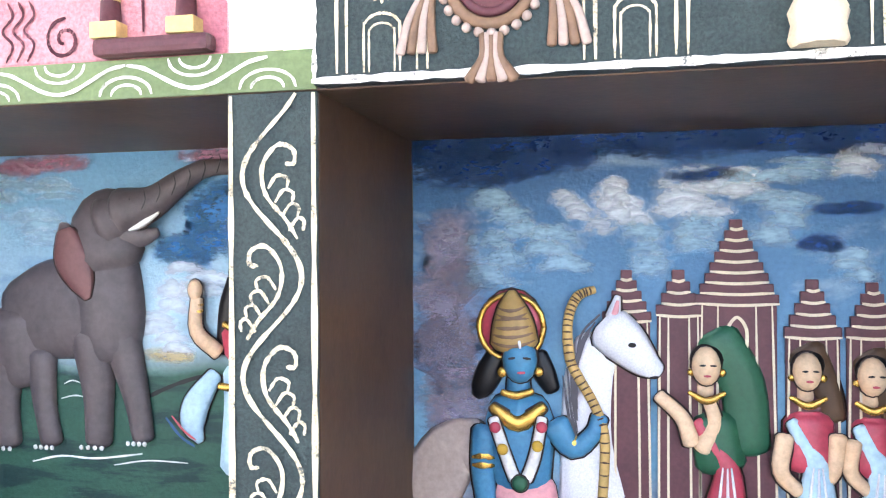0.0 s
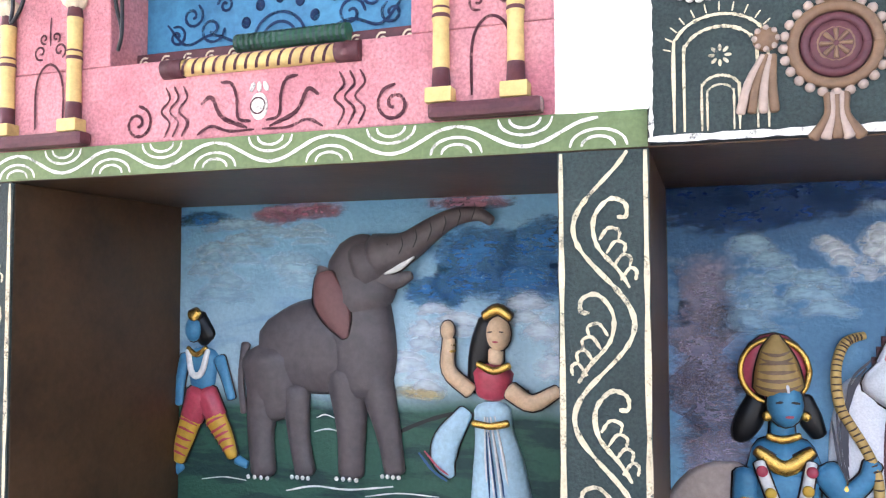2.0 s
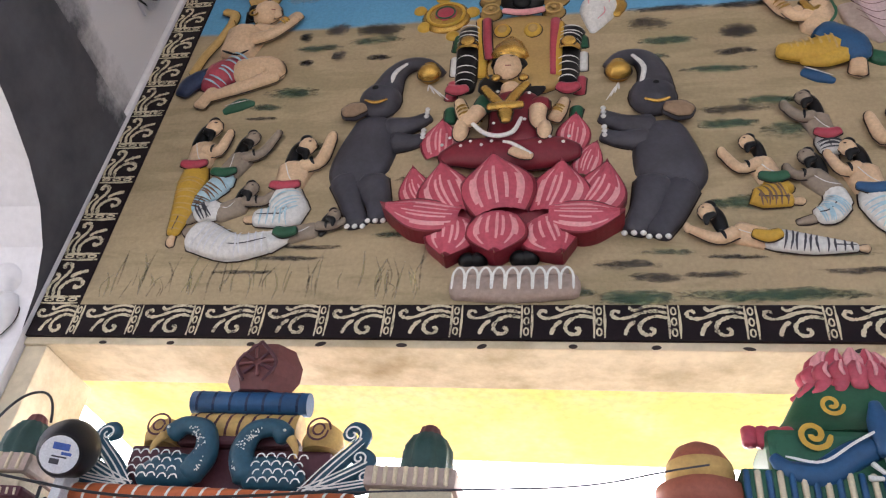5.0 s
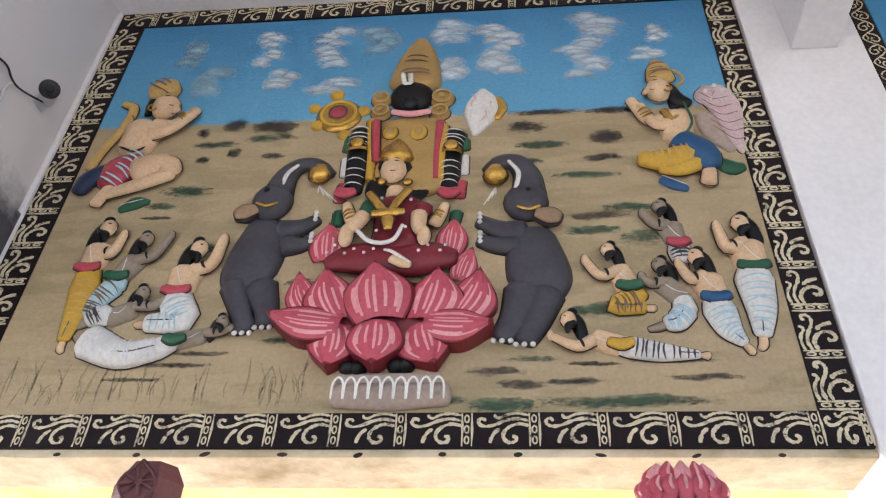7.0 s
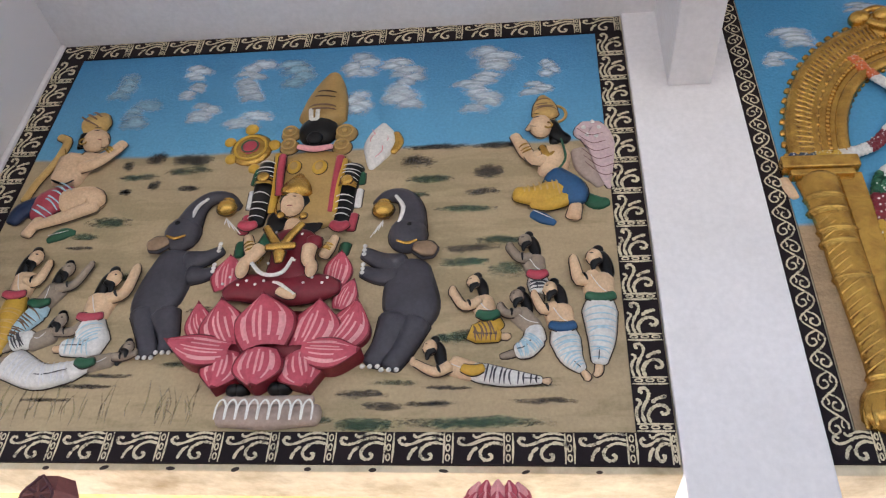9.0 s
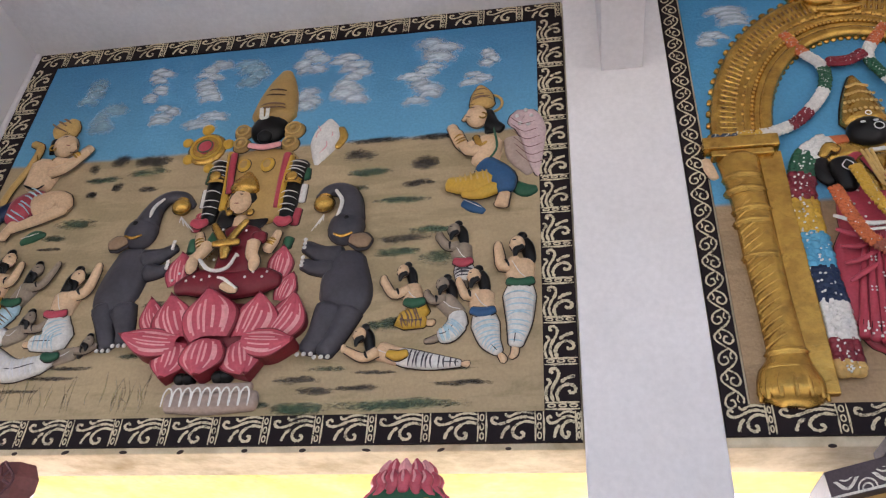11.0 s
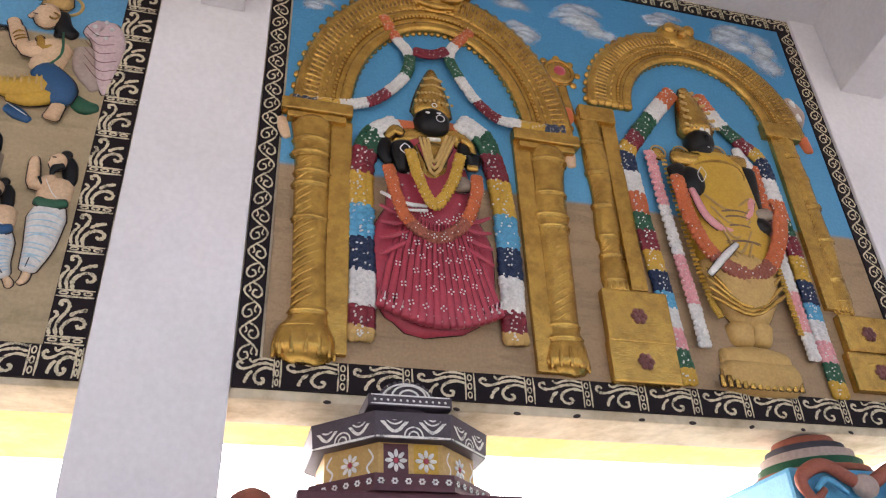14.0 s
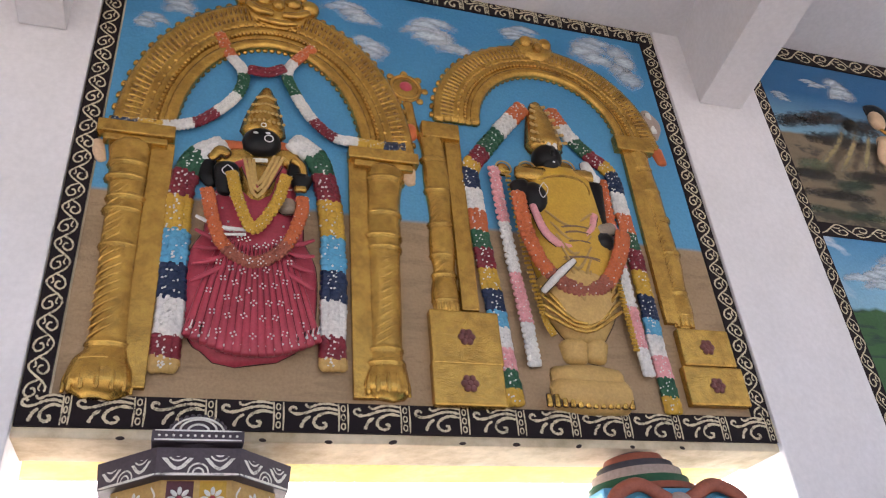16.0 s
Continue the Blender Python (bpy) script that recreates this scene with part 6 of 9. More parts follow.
elephant_relief("elephant_statue", (-0.140, 3.990, 0.091), [(-0.122, 3.816, 0.100), (-0.111, 3.700, 0.126), (-0.097, 3.603, 0.132), (-0.105, 3.535, 0.108)],
                [[(-0.155, 3.536, 0.081), (-0.196, 3.421, 0.056), (-0.242, 3.341, 0.044)], [(-0.076, 3.526, 0.071), (-0.119, 3.403, 0.053), (-0.163, 3.325, 0.044)]],
                [[(-0.168, 3.825, 0.065), (-0.253, 3.854, 0.044), (-0.328, 3.899, 0.032)], [(-0.180, 3.769, 0.057), (-0.263, 3.772, 0.040), (-0.326, 3.798, 0.031)]],
                [(-0.126, 4.034, 0.071), (-0.133, 4.147, 0.057), (-0.175, 4.219, 0.045), (-0.250, 4.227, 0.035), (-0.299, 4.178, 0.027)], (-0.048, 3.889, 0.068), (-0.264, 4.130, 0.048), [(-0.180, 4.036, 0.016), (-0.168, 4.128, 0.018), (-0.208, 4.199, 0.013)], (-0.129, 4.014, 0.013))
elephant_relief("elephant_statue", (-1.219, 4.030, 0.090), [(-1.214, 3.896, 0.104), (-1.231, 3.777, 0.125), (-1.253, 3.657, 0.124), (-1.243, 3.585, 0.099)],
                [[(-1.287, 3.595, 0.067), (-1.248, 3.481, 0.045), (-1.211, 3.388, 0.041)], [(-1.189, 3.584, 0.070), (-1.146, 3.479, 0.048), (-1.139, 3.412, 0.041)]],
                [[(-1.150, 3.867, 0.064), (-1.068, 3.895, 0.040), (-1.011, 3.935, 0.028)], [(-1.124, 3.797, 0.056), (-1.064, 3.797, 0.039), (-1.014, 3.818, 0.026)]],
                [(-1.203, 4.085, 0.068), (-1.180, 4.185, 0.050), (-1.125, 4.248, 0.040), (-1.045, 4.249, 0.031), (-0.981, 4.185, 0.022)], (-1.316, 3.955, 0.066), (-1.028, 4.170, 0.046), [(-1.179, 4.099, 0.017), (-1.165, 4.169, 0.017), (-1.124, 4.217, 0.011)], (-1.234, 4.059, 0.014))


# kneeling and standing sages
def sage(head, torso, arms, cloth, skin=SKIN, wrap=CLOTHW, sash=None, stripes=None, label="buff relief figure of a bearded sage in a white wrap"):
    R = Relief(PANEL_Y)
    grow = lambda pts, k: [(p[0], p[1], p[2] * k) for p in pts]
    torso, cloth, arms, head = grow(torso, 1.16), grow(cloth, 1.18), [grow(q, 1.12) for q in arms], (head[0], head[1], head[2] * 1.12)
    R.limb(skin, *torso, flat=0.6, sides=12)
    for a in arms:
        R.limb(skin, *a, lift=0.02, flat=0.9)
        R.bands(BLACK, (a[0][0] * 0.6 + a[1][0] * 0.4, a[0][1] * 0.6 + a[1][1] * 0.4, a[0][2]), a[1], 1, 0.005, 0.9, 0.022)
        R.blob(skin, (a[-1][0], a[-1][1], a[-1][2] * 1.15), 0.8, 1.4, lift=0.022, ry=0.7)
    f = arms[0][-1]
    s = 1 if f[0] > head[0] else -1
    # hair falling down the nape, topknot, face and beard
    R.limb(BLACK, (head[0] - s * head[2] * 0.05, head[1] + head[2] * 0.5, head[2] * 0.8), (head[0] - s * head[2] * 0.45, head[1] + head[2] * 0.0, head[2] * 0.7), (head[0] - s * head[2] * 0.75, head[1] - head[2] * 1.3, head[2] * 0.55), (head[0] - s * head[2] * 0.8, head[1] - head[2] * 1.9, head[2] * 0.25), lift=0.004, flat=0.6)
    R.blob(BLACK, (head[0], head[1] + head[2] * 1.25, head[2] * 0.5), lift=0.01)
    R.blob(skin, (head[0] + s * head[2] * 0.42, head[1] + head[2] * 0.12, head[2] * 0.86), 0.82, 1.05, lift=0.028, ry=0.6)
    R.limb(skin, (head[0] + s * head[2] * 0.9, head[1] + head[2] * 0.25, head[2] * 0.16), (head[0] + s * head[2] * 1.08, head[1] - head[2] * 0.05, head[2] * 0.14), lift=0.03)
    R.limb(BLACK, (head[0] - s * head[2] * 0.1, head[1] - head[2] * 0.35, head[2] * 0.3), (head[0] + s * head[2] * 0.5, head[1] - head[2] * 0.68, head[2] * 0.36), (head[0] + s * head[2] * 0.62, head[1] - head[2] * 1.4, head[2] * 0.16), lift=0.04, flat=0.7)
    R.line(BLACK, head[2] * 0.13, (head[0] + s * head[2] * 0.5, head[1] + head[2] * 0.3), (head[0] + s * head[2] * 0.85, head[1] + head[2] * 0.28), lift=0.024 + head[2] * 0.5)
    R.limb(wrap, (torso[-1][0], torso[-1][1], torso[-1][2] * 0.85), ((torso[-1][0] + cloth[0][0]) / 2, (torso[-1][1] + cloth[0][1]) / 2, (torso[-1][2] + cloth[0][2]) * 0.48), cloth[0], lift=0.006, flat=0.6, sides=12)
    R.limb(wrap, *cloth, lift=0.008, flat=0.62, sides=12)
    fold = stripes if stripes is not None else GREY if wrap is CLOTHW else BRONZE
    for a, b in zip(cloth, cloth[1:]):
        R.bands(fold, a, b, 5, 0.0032, 0.62, 0.009)
    if sash is not None:
        R.limb(sash, (torso[-1][0] - torso[-1][2] * 0.9, torso[-1][1], 0.018), (torso[-1][0], torso[-1][1] - 0.012, 0.024), (torso[-1][0] + torso[-1][2] * 0.9, torso[-1][1], 0.018), lift=0.035)
    R.line(CLOTHW, 0.004, (torso[0][0] - torso[0][2] * 0.4, torso[0][1]), ((torso[0][0] + torso[-1][0]) / 2, (torso[0][1] + torso[-1][1]) / 2 - 0.01), (torso[-1][0] + torso[-1][2] * 0.4, torso[-1][1] + 0.01), lift=torso[0][2] * 0.58)
    e, p = cloth[-1], cloth[-2]
    d = math.hypot(e[0] - p[0], e[1] - p[1]) or 1
    ux, uz = (e[0] - p[0]) / d, (e[1] - p[1]) / d
    R.limb(skin, (e[0] + ux * e[2] * 0.3, e[1] + uz * e[2] * 0.3, e[2] * 0.5), (e[0] + ux * (e[2] * 0.6 + 0.022), e[1] + uz * (e[2] * 0.6 + 0.022), 0.016), (e[0] + ux * (e[2] * 0.6 + 0.04) + s * 0.012, e[1] + uz * (e[2] * 0.6 + 0.04), 0.01), lift=0.004)
    # the parting between the two legs
    R.line(GREY, 0.005, *[(q[0] + s * q[2] * 0.15, q[1] - q[2] * 0.1) for q in cloth], lift=0.012 + min(q[2] for q in cloth) * 0.62)
    return R.done("sage_statue", label, "sage statue", "praying sages")


sage((0.182, 3.710, 0.034), [(0.200, 3.635, 0.043), (0.231, 3.551, 0.040)], [[(0.195, 3.624, 0.021), (0.130, 3.597, 0.018), (0.078, 3.672, 0.016)]], [(0.252, 3.497, 0.041), (0.177, 3.466, 0.034), (0.274, 3.459, 0.024)], wrap=OCHRE, sash=GREEN, label="kneeling bearded sage relief in a pale yellow wrap")
sage((0.405, 3.925, 0.036), [(0.420, 3.842, 0.046), (0.438, 3.752, 0.036)], [[(0.410, 3.842, 0.022), (0.362, 3.844, 0.019), (0.321, 3.900, 0.016)]], [(0.441, 3.715, 0.039), (0.443, 3.675, 0.033)], skin=GREYSKIN, sash=RED, label="grey-brown bearded sage relief with raised hands")
sage((0.367, 3.631, 0.035), [(0.361, 3.565, 0.042), (0.419, 3.494, 0.037)], [[(0.361, 3.565, 0.020), (0.309, 3.558, 0.017), (0.282, 3.586, 0.015)]], [(0.422, 3.441, 0.038), (0.387, 3.398, 0.036), (0.353, 3.386, 0.029)], skin=GREYSKIN, stripes=CLOTHB, label="grey-brown sage relief bent low in a striped wrap")
sage((0.507, 3.665, 0.038), [(0.519, 3.581, 0.054), (0.534, 3.492, 0.046)], [[(0.510, 3.589, 0.023), (0.459, 3.574, 0.020), (0.423, 3.647, 0.015)]], [(0.543, 3.434, 0.052), (0.563, 3.358, 0.040), (0.600, 3.303, 0.019)], stripes=CLOTHB, sash=BLUE, label="kneeling sage relief in a white and blue wrap")
sage((0.702, 3.825, 0.043), [(0.688, 3.731, 0.062), (0.695, 3.632, 0.052)], [[(0.680, 3.749, 0.026), (0.617, 3.716, 0.024), (0.594, 3.822, 0.018)]], [(0.689, 3.569, 0.061), (0.688, 3.445, 0.047), (0.672, 3.336, 0.027)], stripes=CLOTHB, sash=GREEN, label="standing praying sage relief in a striped white wrap")
sage((0.015, 3.391, 0.036), [(0.093, 3.326, 0.040), (0.175, 3.298, 0.038)], [[(0.080, 3.314, 0.022), (0.021, 3.289, 0.019), (-0.069, 3.335, 0.012)]], [(0.218, 3.287, 0.037), (0.315, 3.267, 0.032), (0.439, 3.256, 0.014)], sash=OCHRE, label="prostrate sage relief in a white wrap with yellow sash")
sage((-1.924, 3.889, 0.046), [(-1.921, 3.802, 0.056), (-1.927, 3.696, 0.047)], [[(-1.908, 3.777, 0.025), (-1.850, 3.769, 0.022), (-1.827, 3.860, 0.017)]], [(-1.918, 3.609, 0.053), (-1.914, 3.497, 0.043), (-1.920, 3.356, 0.022)], wrap=OCHRE, sash=RED, stripes=BUFFSTONE, label="standing sage relief in a yellow and maroon wrap")
sage((-1.734, 3.820, 0.039), [(-1.745, 3.735, 0.049), (-1.788, 3.649, 0.043)], [[(-1.733, 3.729, 0.022), (-1.664, 3.748, 0.019), (-1.617, 3.853, 0.014)]], [(-1.797, 3.597, 0.045), (-1.846, 3.523, 0.036), (-1.864, 3.469, 0.025)], skin=GREYSKIN, wrap=CLOTHB, sash=GREEN, label="grey-brown kneeling sage relief in a pale wrap")
sage((-1.495, 3.763, 0.046), [(-1.506, 3.669, 0.064), (-1.519, 3.570, 0.051)], [[(-1.477, 3.668, 0.027), (-1.406, 3.695, 0.024), (-1.385, 3.820, 0.020)]], [(-1.506, 3.501, 0.060), (-1.466, 3.433, 0.049), (-1.602, 3.423, 0.034)], sash=RED, stripes=CLOTHB, label="kneeling sage relief in a white wrap with maroon sash")
sage((-1.670, 3.544, 0.037), [(-1.681, 3.492, 0.041), (-1.764, 3.453, 0.040)], [[(-1.667, 3.500, 0.021), (-1.588, 3.498, 0.018), (-1.553, 3.543, 0.013)]], [(-1.804, 3.468, 0.041), (-1.843, 3.442, 0.033)], skin=GREYSKIN, label="grey-brown sage relief bowing low")
sage((-1.312, 3.406, 0.031), [(-1.369, 3.366, 0.031), (-1.466, 3.343, 0.036)], [[(-1.354, 3.371, 0.017), (-1.302, 3.370, 0.015), (-1.261, 3.390, 0.010)]], [(-1.535, 3.306, 0.043), (-1.665, 3.283, 0.052), (-1.811, 3.344, 0.063)], skin=GREYSKIN, sash=GREEN, stripes=LABEL, label="prostrate sage relief in a full white wrap")
R = Relief(PANEL_Y)
R.limb(SKIN, (-1.929, 4.532, 0.103), (-1.947, 4.398, 0.086), flat=0.7).limb(SKIN, (-1.885, 4.549, 0.045), (-1.781, 4.543, 0.038), (-1.701, 4.646, 0.031), lift=0.02).limb(SKIN, (-1.884, 4.471, 0.041), (-1.794, 4.504, 0.034), (-1.705, 4.606, 0.028), lift=0.03)
R.blob(SKIN, (-1.860, 4.669, 0.071), 1.0, 1.1, lift=0.02, ry=0.8).limb(BUFFSTONE, (-1.949, 4.779, 0.066), (-1.898, 4.810, 0.081), (-1.884, 4.870, 0.038), lift=0.015).limb(BLACK, (-1.961, 4.716, 0.025), (-1.953, 4.646, 0.021), lift=0.0).limb(SKIN, (-1.815, 4.654, 0.032), (-1.791, 4.628, 0.021), lift=0.035)
R.limb(SKIN, (-1.876, 4.247, 0.082), (-1.761, 4.278, 0.064), (-1.714, 4.222, 0.048), lift=0.02).limb(SKIN, (-1.719, 4.222, 0.044), (-1.850, 4.158, 0.038), (-1.986, 4.102, 0.028), lift=0.02).limb(SKIN, (-1.981, 4.146, 0.028), (-2.016, 4.046, 0.031), lift=0.02)
R.limb(RED, (-1.878, 4.302, 0.065), (-1.973, 4.252, 0.083), (-2.000, 4.165, 0.056), lift=0.012).limb(NAVY, (-1.992, 4.271, 0.045), (-2.095, 4.204, 0.051), (-2.126, 4.135, 0.037), lift=0.016).bands(CLOTHB, (-1.888, 4.339, 0.072), (-1.998, 4.158, 0.063), 7, 0.004)
R.limb(BUFFSTONE, (-2.088, 4.724, 0.022), (-2.030, 4.679, 0.025), (-2.046, 4.539, 0.024), (-2.099, 4.387, 0.023), (-2.119, 4.277, 0.023), lift=0.012)
R.limb(GREEN, (-1.903, 4.024, 0.020), (-1.840, 4.062, 0.037), (-1.785, 4.069, 0.016)).line(CLOTHW, 0.005, (-1.892, 4.030), (-1.795, 4.060), lift=0.03)
R.line(GOLD, 0.008, (-1.997, 4.596), (-1.930, 4.485), (-1.874, 4.568), lift=0.05).line(BLACK, 0.012, (-1.999, 4.382), (-1.919, 4.348), (-1.871, 4.375), lift=0.045)
R.line(BLACK, 0.006, (-1.85, 4.69), (-1.82, 4.692), lift=0.078).line(BLACK, 0.005, (-1.86, 4.715), (-1.82, 4.715), lift=0.075).line(DEEPRED, 0.007, (-1.82, 4.638), (-1.795, 4.63), lift=0.066).limb(BLACK, (-1.93, 4.71, 0.03), (-1.925, 4.64, 0.026), lift=0.03).ring(GOLD, (-1.905, 4.635, 0.02), 0.005, 0.06).bands(BRONZE, (-1.93, 4.79, 0.085), (-1.89, 4.85, 0.05), 3, 0.005, 0.7, 0.02).bands(GOLD, (-1.765, 4.565, 0.038), (-1.735, 4.6, 0.034), 3, 0.005, 0.8, 0.024)
R.done("kneeling_statue", "buff kneeling relief statue with a tail and red cloth")
R = Relief(PANEL_Y)
R.limb(SKIN, (0.539, 4.475, 0.076), (0.520, 4.348, 0.070), flat=0.7).limb(SKIN, (0.510, 4.477, 0.035), (0.415, 4.444, 0.031), (0.346, 4.588, 0.026), lift=0.02).limb(SKIN, (0.521, 4.439, 0.031), (0.440, 4.406, 0.028), (0.380, 4.540, 0.022), lift=0.03)
R.blob(SKIN, (0.474, 4.644, 0.060), 0.95, 1.2, lift=0.02, ry=0.8).limb(SKIN, (0.431, 4.646, 0.019), (0.407, 4.616, 0.010), lift=0.03).limb(BUFFSTONE, (0.499, 4.730, 0.067), (0.495, 4.805, 0.055), (0.487, 4.864, 0.021), lift=0.015).ring(BUFFSTONE, (0.541, 4.748, 0.061), 0.008, 0.004).limb(BLACK, (0.534, 4.640, 0.026), (0.539, 4.551, 0.026), lift=0.0)
R.limb(OCHRE, (0.571, 4.240, 0.071), (0.454, 4.194, 0.059), (0.353, 4.208, 0.042), lift=0.02).limb(OCHRE, (0.580, 4.188, 0.052), (0.502, 4.148, 0.041), (0.426, 4.151, 0.030), lift=0.02).bands(BUFFSTONE, (0.558, 4.234, 0.071), (0.365, 4.204, 0.045), 7, 0.004)
R.limb(BLUE, (0.525, 4.305, 0.066), (0.608, 4.221, 0.071), (0.627, 4.153, 0.046), lift=0.025).bands(CLOTHB, (0.525, 4.305, 0.066), (0.624, 4.170, 0.052), 5, 0.005).limb(SKIN, (0.621, 4.136, 0.029), (0.605, 4.064, 0.034), lift=0.02)
R.limb(GREEN, (0.657, 4.202, 0.029), (0.715, 4.159, 0.040), (0.765, 4.164, 0.024)).limb(BLUE, (0.424, 4.104, 0.023), (0.472, 4.076, 0.031), (0.520, 4.048, 0.017)).line(CLOTHW, 0.005, (0.424, 4.111), (0.515, 4.055), lift=0.02)
R.limb(WING, (0.686, 4.581, 0.065), (0.721, 4.618, 0.078), (0.759, 4.520, 0.070), (0.766, 4.336, 0.037), (0.782, 4.248, 0.012), flat=0.4, lift=0.002).limb(STONE, (0.656, 4.488, 0.045), (0.678, 4.376, 0.049), (0.739, 4.267, 0.024), flat=0.4)
for k in range(6):
    R.line(EAR, 0.004, ((0.645, 4.611)[0] + 0.006 * k, (0.645, 4.611)[1] - 0.045 * k), ((0.703, 4.561)[0] + 0.01 * k, (0.703, 4.561)[1] - 0.052 * k), ((0.770, 4.573)[0] + 0.012 * k, (0.770, 4.573)[1] - 0.05 * k), lift=0.032)
R.dots(CLOTHW, [(0.681, 4.620), (0.725, 4.657), (0.753, 4.616), (0.695, 4.569), (0.737, 4.559)], 0.012, 0.03)
R.line(GREEN, 0.012, (0.567, 4.530), (0.584, 4.399), (0.538, 4.312), lift=0.05).limb(GOLD, (0.476, 4.490, 0.017), (0.507, 4.429, 0.019), (0.555, 4.474, 0.015), lift=0.04)
R.line(BLACK, 0.006, (0.44, 4.66), (0.468, 4.665), lift=0.068).line(BLACK, 0.005, (0.432, 4.685), (0.47, 4.69), lift=0.066).line(BLACK, 0.006, (0.425, 4.61), (0.45, 4.605), lift=0.06).limb(BLACK, (0.53, 4.68, 0.03), (0.55, 4.6, 0.04), (0.6, 4.56, 0.03), lift=0.01).ring(GOLD, (0.51, 4.62, 0.018), 0.005, 0.055).bands(BRONZE, (0.499, 4.73, 0.067), (0.49, 4.83, 0.04), 4, 0.004, 0.62, 0.018).bands(GOLD, (0.41, 4.46, 0.031), (0.385, 4.51, 0.028), 3, 0.005, 0.8, 0.024)
R.done("winged_statue", "kneeling winged relief statue in yellow and blue cloth")

# ---- the gilded arches ----
Y2 = PANEL_Y


def arch(name, xl, xr, z0, zt, band, label, scallops):
    """A gilded arch: banded half ring with a scalloped rim, between two pillar heads."""
    cx, rx = (xl + xr) / 2, (xr - xl) / 2
    rz = zt - z0
    top = empty(name, (cx, Y2, z0), label, "arch")
    for k, (o, w, lift) in enumerate(((0.05, 0.036, 0.01), (0.24, 0.03, 0.016), (0.42, 0.03, 0.014), (0.6, 0.03, 0.012), (0.78, 0.026, 0.01), (0.94, 0.03, 0.016))):
        bm = bmesh.new()
        a = 1 - band * o
        b = 1 - band * o * 0.9
        add_tube(bm, [(cx - rx * a * math.cos(math.pi * j / 28), z0 + rz * b * math.sin(math.pi * j / 28), w * rx / 0.6) for j in range(29)], Y2 - lift, 0, 0.8, 8, 1)
        sub("moulding", bm, GOLD, top)
    bm = bmesh.new()
    n = 30
    st = [[], []]
    for j in range(29):
        c, s = math.cos(math.pi * j / 28), math.sin(math.pi * j / 28)
        st[0].append(bm.verts.new((cx - rx * c, Y2 - 0.012, z0 + rz * s)))
        st[1].append(bm.verts.new((cx - rx * (1 - band) * c, Y2 - 0.012, z0 + rz * (1 - band * 0.9) * s)))
    for j in range(28):
        bm.faces.new((st[0][j], st[0][j + 1], st[1][j + 1], st[1][j]))
    sub("ground", bm, GOLD, top)
    for j in range(scallops):
        bm = bmesh.new()
        t = math.pi * (j + 0.5) / scallops
        c, s = math.cos(t), math.sin(t)
        add_tube(bm, [(cx - rx * 0.97 * c, z0 + rz * 0.97 * s, 0.018), (cx - rx * 1.05 * c, z0 + rz * 1.05 * s, 0.02)], Y2 - 0.004, 0, 0.8, 8, 2)
        add_ell(bm, cx - rx * (1 - band * 1.04) * c, z0 + rz * (1 - band * 0.95) * s, 0.016, 0.016, Y2 - 0.006, 0.012, 0, seg=8)
        add_ell(bm, cx - rx * (1 - band * 0.5) * c, z0 + rz * (1 - band * 0.46) * s, 0.013, 0.013, Y2 - 0.032, 0.01, 0, seg=6)
        for t2 in (t, t + math.pi * 0.5 / scallops):
            c, s = math.cos(t2), math.sin(t2)
            add_tube(bm, [(cx - rx * 0.985 * c, z0 + rz * 0.985 * s, 0.009), (cx - rx * 0.93 * c, z0 + rz * 0.93 * s, 0.012), (cx - rx * 0.87 * c, z0 + rz * 0.87 * s, 0.008)], Y2 - 0.036, 0, 0.9, 6, 2)
            add_ribbon(bm, [(cx - rx * 0.985 * c - 0.013 * s, z0 + rz * 0.985 * s - 0.013 * c), (cx - rx * 0.87 * c - 0.011 * s, z0 + rz * 0.87 * s - 0.011 * c)], 0.004, Y2 - 0.037, 1, 0.002, 3)
            add_ell(bm, cx - rx * 0.77 * c, z0 + rz * 0.78 * s, 0.011, 0.011, Y2 - 0.036, 0.01, 0, seg=6)
        sub("scallop", bm, [GOLD, BRONZE], top)
    return top


